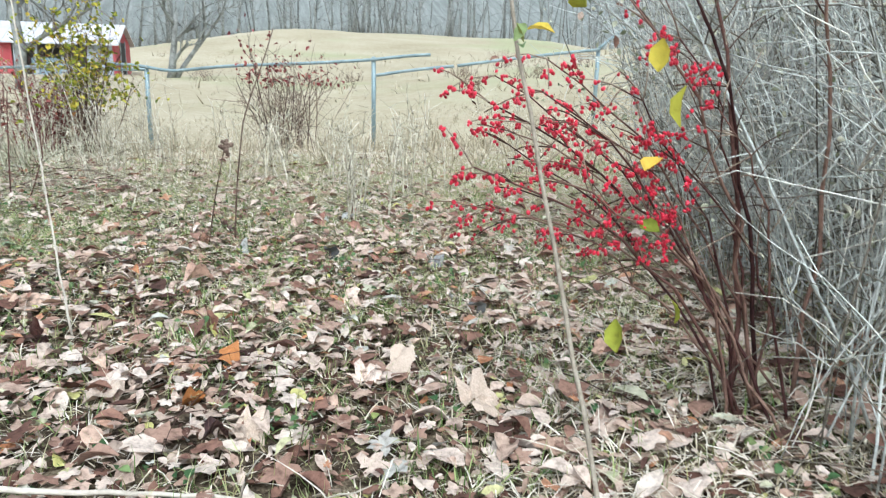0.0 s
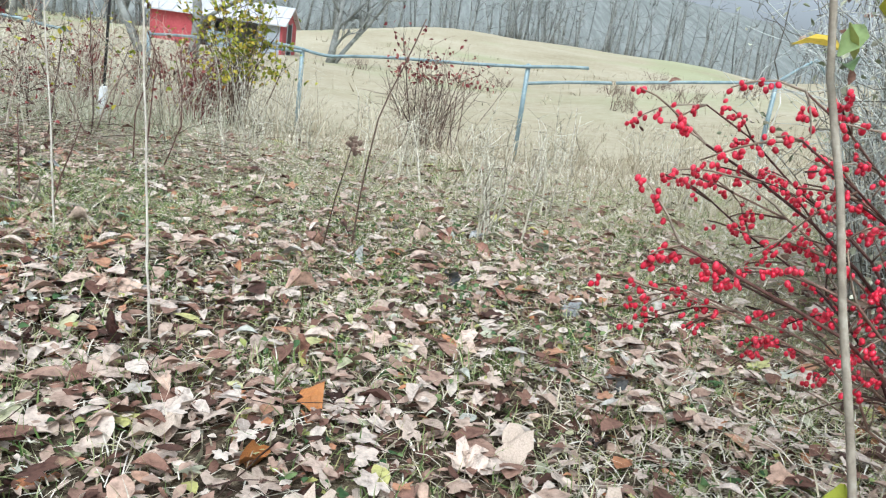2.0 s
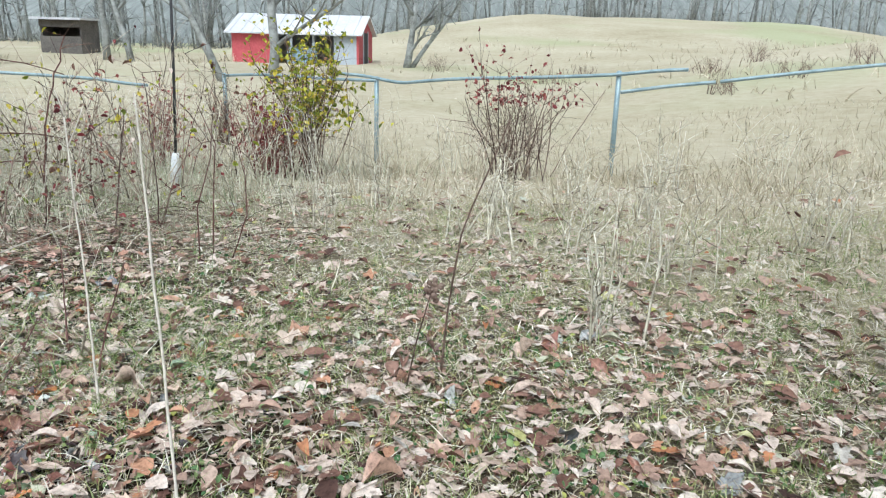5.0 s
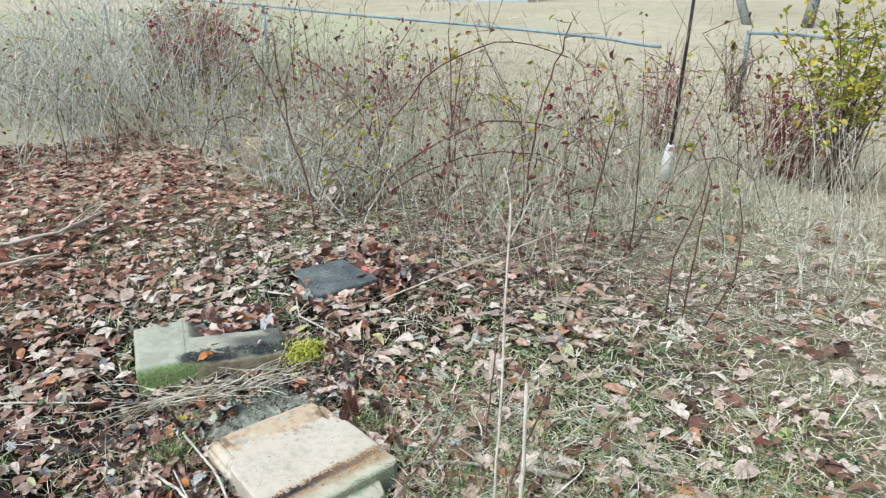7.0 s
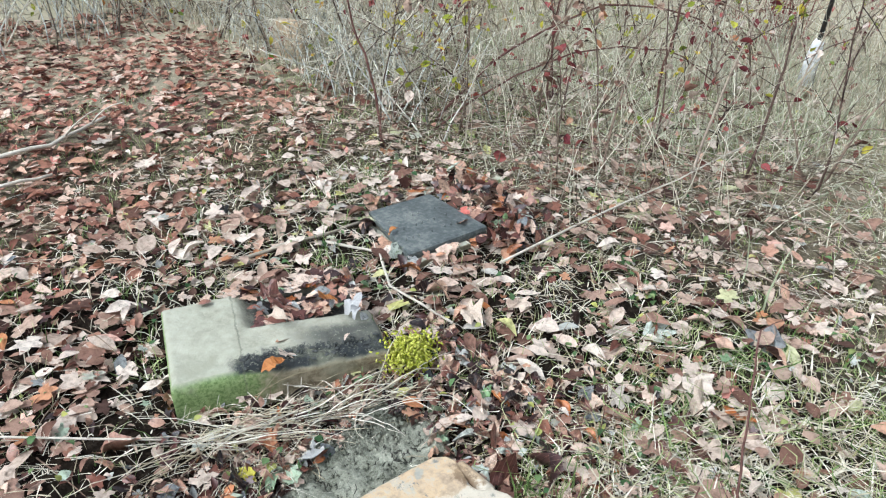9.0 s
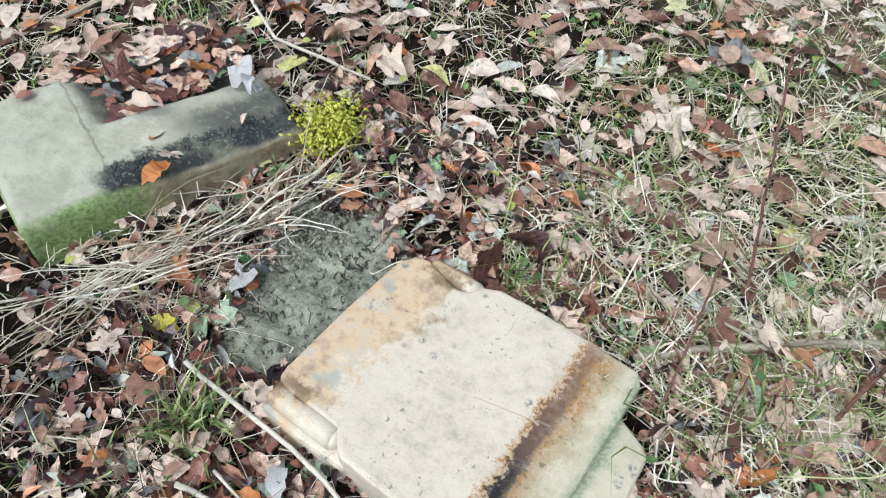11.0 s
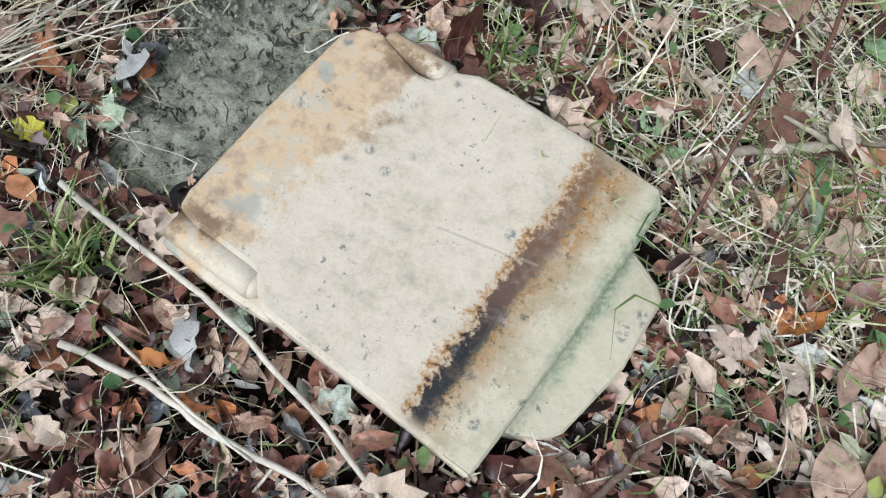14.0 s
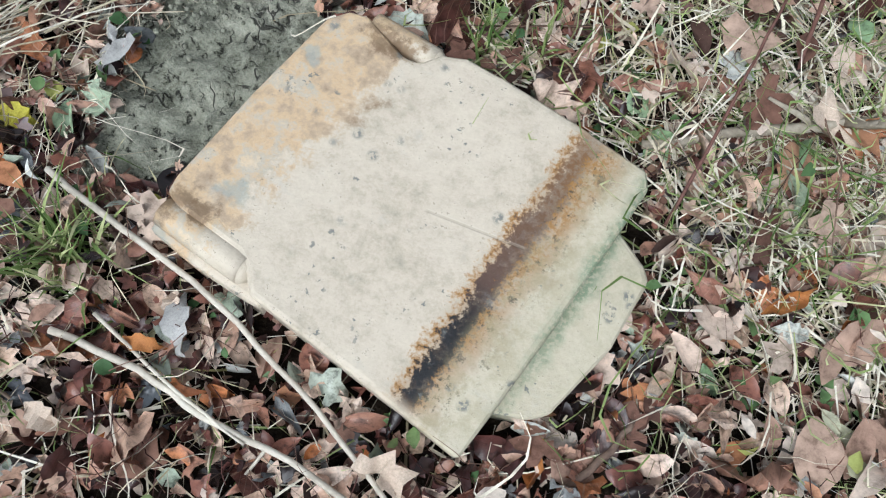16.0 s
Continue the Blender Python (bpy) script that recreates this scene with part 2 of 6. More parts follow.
def ground_material():
    m, n, l, b = base_mat("soil_and_pasture", 1.0, 0.03)
    pos = n.new("ShaderNodeTexCoord").outputs["Object"]
    xyz = n.new("ShaderNodeSeparateXYZ")
    l.new(pos, xyz.inputs[0])
    # near-black stops put the shade of gaps between leaves into the damp soil
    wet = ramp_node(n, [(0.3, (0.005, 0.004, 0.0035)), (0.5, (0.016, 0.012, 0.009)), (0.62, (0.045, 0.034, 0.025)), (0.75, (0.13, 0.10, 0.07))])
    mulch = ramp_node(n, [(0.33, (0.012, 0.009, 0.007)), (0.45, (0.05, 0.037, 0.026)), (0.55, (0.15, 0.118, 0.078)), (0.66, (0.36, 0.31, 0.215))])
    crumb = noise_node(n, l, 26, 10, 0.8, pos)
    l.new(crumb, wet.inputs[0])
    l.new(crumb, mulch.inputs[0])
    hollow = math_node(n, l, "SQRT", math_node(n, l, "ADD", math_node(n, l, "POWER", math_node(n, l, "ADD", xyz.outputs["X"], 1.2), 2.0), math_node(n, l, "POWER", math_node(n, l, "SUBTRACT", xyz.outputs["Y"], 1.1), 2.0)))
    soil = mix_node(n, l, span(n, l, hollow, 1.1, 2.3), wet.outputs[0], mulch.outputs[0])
    field = ramp_node(n, [(0.3, (0.25, 0.215, 0.135)), (0.45, (0.38, 0.335, 0.23)), (0.6, (0.465, 0.415, 0.305)), (0.75, (0.53, 0.48, 0.37))])
    patch = noise_node(n, l, 0.12, 8, 0.65, pos)
    grain = noise_node(n, l, 3.0, 10, 0.75, pos)
    l.new(math_node(n, l, "ADD", math_node(n, l, "MULTIPLY", patch, 0.5), math_node(n, l, "MULTIPLY", grain, 0.5)), field.inputs[0])
    green = ramp_node(n, [(0.52, (0, 0, 0)), (0.62, (1, 1, 1))])
    l.new(noise_node(n, l, 0.05, 3, 0.5, pos), green.inputs[0])
    fld = mix_node(n, l, math_node(n, l, "MULTIPLY", green.outputs[0], 0.55), field.outputs[0], (0.30, 0.34, 0.18))
    far = n.new("ShaderNodeMapRange")
    far.inputs["From Min"].default_value, far.inputs["From Max"].default_value = 2.4, 6.0
    east = math_node(n, l, "MULTIPLY", math_node(n, l, "MAXIMUM", xyz.outputs["X"], -1.0), 0.7)
    l.new(math_node(n, l, "ADD", math_node(n, l, "ADD", xyz.outputs["Y"], east), math_node(n, l, "MULTIPLY", patch, 1.6)), far.inputs["Value"])
    dist = math_node(n, l, "SQRT", math_node(n, l, "ADD", math_node(n, l, "POWER", xyz.outputs["X"], 2.0), math_node(n, l, "POWER", math_node(n, l, "SUBTRACT", xyz.outputs["Y"], 1.0), 2.0)))
    round_far = span(n, l, math_node(n, l, "ADD", dist, math_node(n, l, "MULTIPLY", patch, 2.0)), 4.2, 7.0)
    l.new(mix_node(n, l, math_node(n, l, "MAXIMUM", far.outputs[0], round_far), soil, fld), b.inputs["Base Color"])
    bump_on(n, l, b, noise_node(n, l, 30, 8, 0.7, pos), 0.8, 0.02)
    return m


def mud_material():
    """Grey wet clay with dark pits, short cracks and a paler dry skin."""
    m, n, l, b = base_mat("grey_wet_mud", 0.6, 0.3)
    pos = n.new("ShaderNodeTexCoord").outputs["Object"]
    big, mid, small = noise_node(n, l, 11, 6, 0.6, pos), noise_node(n, l, 60, 8, 0.7, pos), noise_node(n, l, 240, 6, 0.7, pos)
    f = math_node(n, l, "ADD", math_node(n, l, "MULTIPLY", big, 0.4), math_node(n, l, "ADD", math_node(n, l, "MULTIPLY", mid, 0.35), math_node(n, l, "MULTIPLY", small, 0.25)))
    r = ramp_node(n, [(0.40, (0.11, 0.112, 0.08)), (0.47, (0.21, 0.215, 0.165)), (0.54, (0.31, 0.312, 0.245)), (0.62, (0.42, 0.41, 0.33))])
    l.new(f, r.inputs[0])
    pits = math_node(n, l, "MULTIPLY", span(n, l, mid, 0.43, 0.37), span(n, l, small, 0.62, 0.5))
    vor = n.new("ShaderNodeTexVoronoi")
    vor.feature = "DISTANCE_TO_EDGE"
    vor.inputs["Scale"].default_value = 22
    warp = n.new("ShaderNodeVectorMath")
    warp.operation = "MULTIPLY_ADD"
    tint = n.new("ShaderNodeTexNoise")
    tint.inputs["Scale"].default_value = 30
    l.new(pos, tint.inputs["Vector"])
    l.new(tint.outputs["Color"], warp.inputs[0])
    warp.inputs[1].default_value = (0.05, 0.05, 0.05)
    l.new(pos, warp.inputs[2])
    l.new(warp.outputs[0], vor.inputs["Vector"])
    crack = math_node(n, l, "MULTIPLY", span(n, l, vor.outputs["Distance"], 0.05, 0.012), span(n, l, noise_node(n, l, 14, 3, 0.5, pos), 0.52, 0.6))
    dark = math_node(n, l, "MAXIMUM", pits, crack)
    l.new(mix_node(n, l, math_node(n, l, "MULTIPLY", dark, 0.88), r.outputs[0], (0.022, 0.02, 0.017)), b.inputs["Base Color"])
    bump_on(n, l, b, math_node(n, l, "SUBTRACT", f, math_node(n, l, "MULTIPLY", dark, 0.4)), 0.9, 0.014)
    return m


def line_dist(n, l, pos, a, c):
    """Signed distance from the line a-c, and the way along it from 0 to 1."""
    (ax, ay), (cx, cy) = a, c
    d = math.hypot(cx - ax, cy - ay)
    ux, uy = (cx - ax) / d, (cy - ay) / d
    s = n.new("ShaderNodeSeparateXYZ")
    l.new(pos, s.inputs[0])
    px, py = math_node(n, l, "SUBTRACT", s.outputs[0], ax), math_node(n, l, "SUBTRACT", s.outputs[1], ay)
    off = math_node(n, l, "SUBTRACT", math_node(n, l, "MULTIPLY", px, uy), math_node(n, l, "MULTIPLY", py, ux))
    along = math_node(n, l, "DIVIDE", math_node(n, l, "ADD", math_node(n, l, "MULTIPLY", px, ux), math_node(n, l, "MULTIPLY", py, uy)), d)
    return off, along


def tablet_material():
    """Weathered cream marble: tan damp end, a rust-edged dark streak, green bloom and small lichen specks."""
    m, n, l, b = base_mat("weathered_marble", 0.6, 0.35)
    pos = n.new("ShaderNodeTexCoord").outputs["Object"]
    big, mid, fine = noise_node(n, l, 9, 8, 0.65, pos), noise_node(n, l, 34, 8, 0.7, pos), noise_node(n, l, 140, 6, 0.7, pos)
    stone = ramp_node(n, [(0.34, (0.29, 0.27, 0.205)), (0.43, (0.43, 0.375, 0.29)), (0.51, (0.52, 0.455, 0.36)), (0.64, (0.59, 0.525, 0.42))])
    l.new(math_node(n, l, "ADD", math_node(n, l, "MULTIPLY", big, 0.36), math_node(n, l, "ADD", math_node(n, l, "MULTIPLY", mid, 0.34), math_node(n, l, "MULTIPLY", fine, 0.30))), stone.inputs[0])
    col = stone.outputs[0]
    wob = math_node(n, l, "ADD", math_node(n, l, "ADD", math_node(n, l, "MULTIPLY", math_node(n, l, "SUBTRACT", mid, 0.5), 0.16), math_node(n, l, "MULTIPLY", math_node(n, l, "SUBTRACT", fine, 0.5), 0.04)),
                    math_node(n, l, "MULTIPLY", math_node(n, l, "SUBTRACT", big, 0.5), 0.12))
    # damp tan end
    off, _ = line_dist(n, l, pos, (-1.005, 0.90), (-0.93, 1.25))
    tan_fac = span(n, l, math_node(n, l, "ADD", off, wob), 0.014, -0.022, 0.0, 0.9)
    tan_col = ramp_node(n, [(0.36, (0.24, 0.17, 0.105)), (0.45, (0.40, 0.30, 0.20)), (0.50, (0.52, 0.37, 0.215)), (0.56, (0.42, 0.375, 0.30)), (0.62, (0.58, 0.45, 0.29)), (0.7, (0.62, 0.52, 0.37))])
    l.new(math_node(n, l, "ADD", math_node(n, l, "MULTIPLY", mid, 0.5), math_node(n, l, "MULTIPLY", big, 0.5)), tan_col.inputs[0])
    col = mix_node(n, l, tan_fac, col, tan_col.outputs[0])
    # blue-grey lichen patches on the tan
    patch = span(n, l, noise_node(n, l, 16, 4, 0.5, pos), 0.60, 0.66, 0.0, 0.7)
    col = mix_node(n, l, math_node(n, l, "MULTIPLY", patch, tan_fac), col, (0.27, 0.31, 0.29))
    # green bloom at the tenon end
    green = span(n, l, math_node(n, l, "ADD", line_dist(n, l, pos, (-0.665, 0.75), (-0.61, 1.25))[0], math_node(n, l, "MULTIPLY", wob, 0.7)), -0.01, 0.03, 0.0, 0.4)
    col = mix_node(n, l, green, col, (0.45, 0.43, 0.30))
    # streak: rust halo and dark core
    off, along = line_dist(n, l, pos, (-0.703, 0.792), (-0.644, 1.238))
    offw = math_node(n, l, "ADD", math_node(n, l, "ADD", off, math_node(n, l, "MULTIPLY", wob, 0.30)), math_node(n, l, "MULTIPLY", math_node(n, l, "SUBTRACT", fine, 0.5), 0.045))
    inside = math_node(n, l, "MULTIPLY", span(n, l, along, -0.03, 0.03), span(n, l, along, 1.05, 0.95))
    halo = math_node(n, l, "MULTIPLY", math_node(n, l, "MULTIPLY", span(n, l, offw, -0.034, -0.016), span(n, l, math_node(n, l, "SUBTRACT", offw, math_node(n, l, "MULTIPLY", along, 0.03)), 0.05, 0.012)), inside)
    col = mix_node(n, l, math_node(n, l, "MULTIPLY", halo, span(n, l, math_node(n, l, "ADD", math_node(n, l, "MULTIPLY", mid, 0.5), math_node(n, l, "MULTIPLY", fine, 0.5)), 0.40, 0.56, 0.3, 1.0)), col, (0.30, 0.155, 0.045))
    core = math_node(n, l, "MULTIPLY", math_node(n, l, "MULTIPLY", span(n, l, offw, -0.018, -0.011), span(n, l, offw, 0.022, 0.010)), inside)
    core_col = mix_node(n, l, span(n, l, math_node(n, l, "ADD", along, wob), 0.26, 0.48), (0.012, 0.012, 0.014), (0.085, 0.052, 0.042))
    col = mix_node(n, l, math_node(n, l, "MULTIPLY", math_node(n, l, "MULTIPLY", core, span(n, l, along, 1.0, 0.3, 0.55, 1.0)), span(n, l, mid, 0.30, 0.5, 0.75, 1.0)), col, core_col)
    # pitted black crust beside the streak and a teal line of algae along the step
    crust = math_node(n, l, "MULTIPLY", math_node(n, l, "MULTIPLY", span(n, l, off, 0.004, 0.018), span(n, l, off, 0.075, 0.03)), inside)
    crust = math_node(n, l, "MULTIPLY", crust, math_node(n, l, "MULTIPLY", span(n, l, noise_node(n, l, 150, 5, 0.75, pos), 0.52, 0.58), span(n, l, mid, 0.47, 0.57)))
    col = mix_node(n, l, math_node(n, l, "MULTIPLY", crust, 0.95), col, (0.035, 0.033, 0.028))
    step, way = line_dist(n, l, pos, (-0.592, 0.82), (-0.556, 1.13))
    algae = math_node(n, l, "MULTIPLY", span(n, l, math_node(n, l, "ADD", math_node(n, l, "ABSOLUTE", step), math_node(n, l, "MULTIPLY", wob, 0.25)), 0.026, 0.002), span(n, l, fine, 0.40, 0.56, 0.2, 0.9))
    algae = math_node(n, l, "MULTIPLY", algae, span(n, l, way, -0.1, 0.8, 0.45, 1.0))
    col = mix_node(n, l, algae, col, (0.16, 0.24, 0.15))
    tan_blot = math_node(n, l, "MULTIPLY", math_node(n, l, "MULTIPLY", span(n, l, off, 0.0, 0.03), span(n, l, off, 0.11, 0.04, 0.25, 1.0)), span(n, l, noise_node(n, l, 26, 8, 0.75, pos), 0.42, 0.62, 0.1, 0.75))
    col = mix_node(n, l, tan_blot, col, (0.31, 0.265, 0.155))
    # brown dirt in the hollows behind the shoulder rolls
    for hx, hy, hr in ((-1.098, 0.882, 0.045), (-1.06, 0.878, 0.035), (-0.985, 1.235, 0.04), (-0.94, 1.228, 0.035)):
        away = n.new("ShaderNodeVectorMath")
        away.operation = "DISTANCE"
        l.new(pos, away.inputs[0])
        away.inputs[1].default_value = (hx, hy, 0.075)
        hole = span(n, l, math_node(n, l, "ADD", away.outputs["Value"], math_node(n, l, "MULTIPLY", wob, 0.5)), hr * 0.8, hr * 0.3, 0.0, 0.8)
        col = mix_node(n, l, hole, col, (0.17, 0.11, 0.06))
    # black specks and lichen dots, a scored line
    vor = n.new("ShaderNodeTexVoronoi")
    vor.inputs["Scale"].default_value = 26
    l.new(pos, vor.inputs["Vector"])
    speck = math_node(n, l, "MULTIPLY", span(n, l, vor.outputs["Distance"], 0.30, 0.12), span(n, l, noise_node(n, l, 6, 3, 0.5, pos), 0.5, 0.6))
    speck = math_node(n, l, "MULTIPLY", speck, span(n, l, fine, 0.46, 0.54))
    col = mix_node(n, l, math_node(n, l, "MULTIPLY", speck, 0.9), col, (0.15, 0.16, 0.15))
    dots = math_node(n, l, "MULTIPLY", span(n, l, noise_node(n, l, 95, 3, 0.6, pos), 0.63, 0.68), span(n, l, noise_node(n, l, 13, 3, 0.5, pos), 0.52, 0.62))
    col = mix_node(n, l, math_node(n, l, "MULTIPLY", dots, 0.85), col, (0.13, 0.14, 0.135))
    grey = span(n, l, noise_node(n, l, 11, 6, 0.7, pos), 0.55, 0.72, 0.0, 0.35)
    col = mix_node(n, l, grey, col, (0.42, 0.42, 0.38))
    grime = math_node(n, l, "MULTIPLY", span(n, l, fine, 0.60, 0.68), span(n, l, big, 0.45, 0.6, 0.1, 0.8))
    col = mix_node(n, l, math_node(n, l, "MULTIPLY", grime, 0.75), col, (0.11, 0.09, 0.06))
    off2, al2 = line_dist(n, l, pos, (-0.80, 1.03), (-0.66, 1.045))
    score = math_node(n, l, "MULTIPLY", span(n, l, math_node(n, l, "ABSOLUTE", off2), 0.003, 0.001), math_node(n, l, "MULTIPLY", span(n, l, al2, -0.02, 0.02), span(n, l, al2, 1.02, 0.98)))
    col = mix_node(n, l, math_node(n, l, "MULTIPLY", score, 0.3), col, (0.30, 0.26, 0.2))
    l.new(col, b.inputs["Base Color"])
    h = math_node(n, l, "ADD", math_node(n, l, "MULTIPLY", mid, 0.7), math_node(n, l, "MULTIPLY", fine, 0.25))
    worn = span(n, l, noise_node(n, l, 42, 2, 0.4, pos), 0.54, 0.68, 0.0, 0.10)
    h = math_node(n, l, "SUBTRACT", math_node(n, l, "ADD", h, worn), math_node(n, l, "MULTIPLY", score, 0.3))
    bump_on(n, l, b, h, 0.4, 0.006)
    l.new(span(n, l, core, 0.3, 1.0, 0.62, 0.38), b.inputs["Roughness"])
    return m


def block_material():
    """Pale green-grey sandstone: tan front, moss at one corner, a black stain along the worn front edge."""
    m, n, l, b = base_mat("mossy_sandstone", 0.8, 0.25)
    pos = n.new("ShaderNodeTexCoord").outputs["Object"]
    big, mid, fine = noise_node(n, l, 6, 8, 0.65, pos), noise_node(n, l, 30, 8, 0.7, pos), noise_node(n, l, 110, 6, 0.7, pos)
    stone = ramp_node(n, [(0.34, (0.20, 0.195, 0.14)), (0.46, (0.34, 0.33, 0.255)), (0.56, (0.42, 0.41, 0.33)), (0.7, (0.49, 0.48, 0.40))])
    l.new(math_node(n, l, "ADD", math_node(n, l, "MULTIPLY", mid, 0.5), math_node(n, l, "MULTIPLY", big, 0.5)), stone.inputs[0])
    side = n.new("ShaderNodeSeparateXYZ")
    l.new(n.new("ShaderNodeNewGeometry").outputs["Normal"], side.inputs[0])
    upright = span(n, l, side.outputs[2], 0.75, 0.35)
    tan_c = ramp_node(n, [(0.35, (0.15, 0.12, 0.07)), (0.5, (0.30, 0.25, 0.16)), (0.65, (0.43, 0.37, 0.25))])
    l.new(mid, tan_c.inputs[0])
    off, along = line_dist(n, l, pos, (-1.723, 0.878), (-1.462, 1.448))
    wob = math_node(n, l, "ADD", math_node(n, l, "MULTIPLY", math_node(n, l, "SUBTRACT", mid, 0.5), 0.10), math_node(n, l, "MULTIPLY", math_node(n, l, "SUBTRACT", fine, 0.5), 0.05))
    algae = span(n, l, math_node(n, l, "ADD", along, math_node(n, l, "MULTIPLY", wob, 2.0)), 0.22, 0.55, 0.35, 0.0)
    col = mix_node(n, l, algae, stone.outputs[0], (0.37, 0.37, 0.285))
    col = mix_node(n, l, math_node(n, l, "MULTIPLY", upright, 0.92), col, tan_c.outputs[0])
    moss = math_node(n, l, "MULTIPLY", span(n, l, math_node(n, l, "ADD", along, math_node(n, l, "MULTIPLY", wob, 3.0)), 0.50, 0.30), math_node(n, l, "MAXIMUM", upright, span(n, l, off, -0.022, -0.004)))
    col = mix_node(n, l, math_node(n, l, "MULTIPLY", moss, 0.85), col, mix_node(n, l, span(n, l, fine, 0.4, 0.6), (0.11, 0.19, 0.05), (0.24, 0.34, 0.13)))
    offw = math_node(n, l, "ADD", off, wob)
    start = math_node(n, l, "ADD", along, math_node(n, l, "MULTIPLY", wob, 1.2))
    stain = math_node(n, l, "MULTIPLY", math_node(n, l, "MULTIPLY", span(n, l, offw, -0.085, -0.062), span(n, l, off, 0.004, -0.006)), span(n, l, start, 0.24, 0.31))
    wide = math_node(n, l, "MULTIPLY", math_node(n, l, "MULTIPLY", span(n, l, offw, -0.17, -0.11), span(n, l, off, 0.004, -0.006)), span(n, l, start, 0.50, 0.74, 0.0, 0.8))
    stain = math_node(n, l, "MAXIMUM", stain, wide)
    deep = math_node(n, l, "MULTIPLY", math_node(n, l, "MULTIPLY", span(n, l, offw, -0.19, -0.215), span(n, l, offw, -0.40, -0.36)), span(n, l, start, 0.36, 0.44, 0.0, 0.9))
    stain = math_node(n, l, "MULTIPLY", math_node(n, l, "MAXIMUM", stain, deep), math_node(n, l, "SUBTRACT", 1.0, math_node(n, l, "MULTIPLY", upright, 0.9)))
    col = mix_node(n, l, math_node(n, l, "MULTIPLY", stain, span(n, l, fine, 0.66, 0.56, 0.5, 1.0)), col, mix_node(n, l, mid, (0.010, 0.012, 0.014), (0.045, 0.05, 0.05)))
    seam, _ = line_dist(n, l, pos, (-1.645, 1.06), (-1.99, 1.24))
    crack = span(n, l, math_node(n, l, "ABSOLUTE", math_node(n, l, "ADD", seam, math_node(n, l, "MULTIPLY", wob, 0.3))), 0.004, 0.001)
    col = mix_node(n, l, math_node(n, l, "MULTIPLY", crack, 0.4), col, (0.12, 0.12, 0.09))
    l.new(mix_node(n, l, span(n, l, big, 0.52, 0.66, 0.0, 0.5), col, (0.22, 0.22, 0.15)), b.inputs["Base Color"])
    bump_on(n, l, b, math_node(n, l, "SUBTRACT", math_node(n, l, "ADD", mid, fine), crack), 0.5, 0.006)
    return m


M_ground, M_mud, M_tablet, M_block = ground_material(), mud_material(), tablet_material(), block_material()
M_slate = grained("dark_grey_slate", [(0.32, (0.035, 0.042, 0.042)), (0.5, (0.09, 0.102, 0.10)), (0.64, (0.19, 0.20, 0.18)), (0.75, (0.26, 0.25, 0.19))], 8, 0.42, 0.5, 0.45)
M_soot = grained("black_stain", [(0.25, (0.018, 0.018, 0.018)), (0.5, (0.05, 0.052, 0.05)), (0.75, (0.12, 0.12, 0.11))], 16, 0.75, 0.6)


# ---- mesh helpers ----
def smooth(v, a, b):
    t = np.clip((np.asarray(v, float) - a) / (b - a), 0, 1)
    return t * t * (3 - 2 * t)


def relief(x, y):
    """Height of the land: a level graveyard, a dip behind the fence, and a pasture that rises to the woods."""
    x, y = np.asarray(x, float), np.asarray(y, float)
    near = 0.012 * (np.sin(3.1 * x + 1.7 * y) + np.sin(2.3 * y - 4.1 * x + 1.0)) + 0.006 * np.sin(9 * x) * np.sin(8 * y + 2)
    dip = -0.38 * smooth(y, 4.5, 10.0) + 0.42 * smooth(y, 13.0, 27.0)
    side = 0.12 * np.clip(x - 3.0, 0, 30) * smooth(y, 4.0, 8.0) * (1 - smooth(y, 30, 60))
    hill = smooth(y, 34, 95) * (0.5 + 4.3 * smooth(x, -28, 8) - 2.2 * smooth(x, 25, 60))
    far = 0.25 * np.sin(0.21 * x + 0.4) * np.sin(0.17 * y) * smooth(y, 12, 40)
    return near + dip + side + hill + far


def mesh_from(name, v, f):
    me = bpy.data.meshes.new(name)
    v, f = np.asarray(v, np.float32), np.asarray(f, np.int32)
    k = f.shape[1]
    me.vertices.add(len(v))
    me.vertices.foreach_set("co", v.ravel())
    me.loops.add(f.size)
    me.loops.foreach_set("vertex_index", f.ravel())
    me.polygons.add(len(f))
    me.polygons.foreach_set("loop_start", np.arange(0, f.size, k, dtype=np.int32))
    me.update(calc_edges=True)
    return me


class Soup:
    """Gathers many small meshes into one."""

    def __init__(self):
        self.v, self.f, self.n = [], [], 0

    def add(self, v, f):
        self.v.append(np.asarray(v, float).reshape(-1, 3))
        self.f.append(np.asarray(f, int).reshape(-1, 3) + self.n)
        self.n += len(self.v[-1])

    def many(self, v, f, place, turn, size):
        """Copies of a template: places (k,3), turns (k,3,3), sizes (k,) or (k,3)."""
        size = np.asarray(size, float)
        size = size[:, None] * np.ones(3) if size.ndim == 1 else size
        w = np.einsum("kij,knj->kni", turn, v[None] * size[:, None, :]) + place[:, None, :]
        k, m = len(place), len(v)
        self.add(w.reshape(-1, 3), (f[None] + (np.arange(k) * m)[:, None, None]).reshape(-1, 3))

    def mesh(self, name):
        return mesh_from(name, np.concatenate(self.v), np.concatenate(self.f))


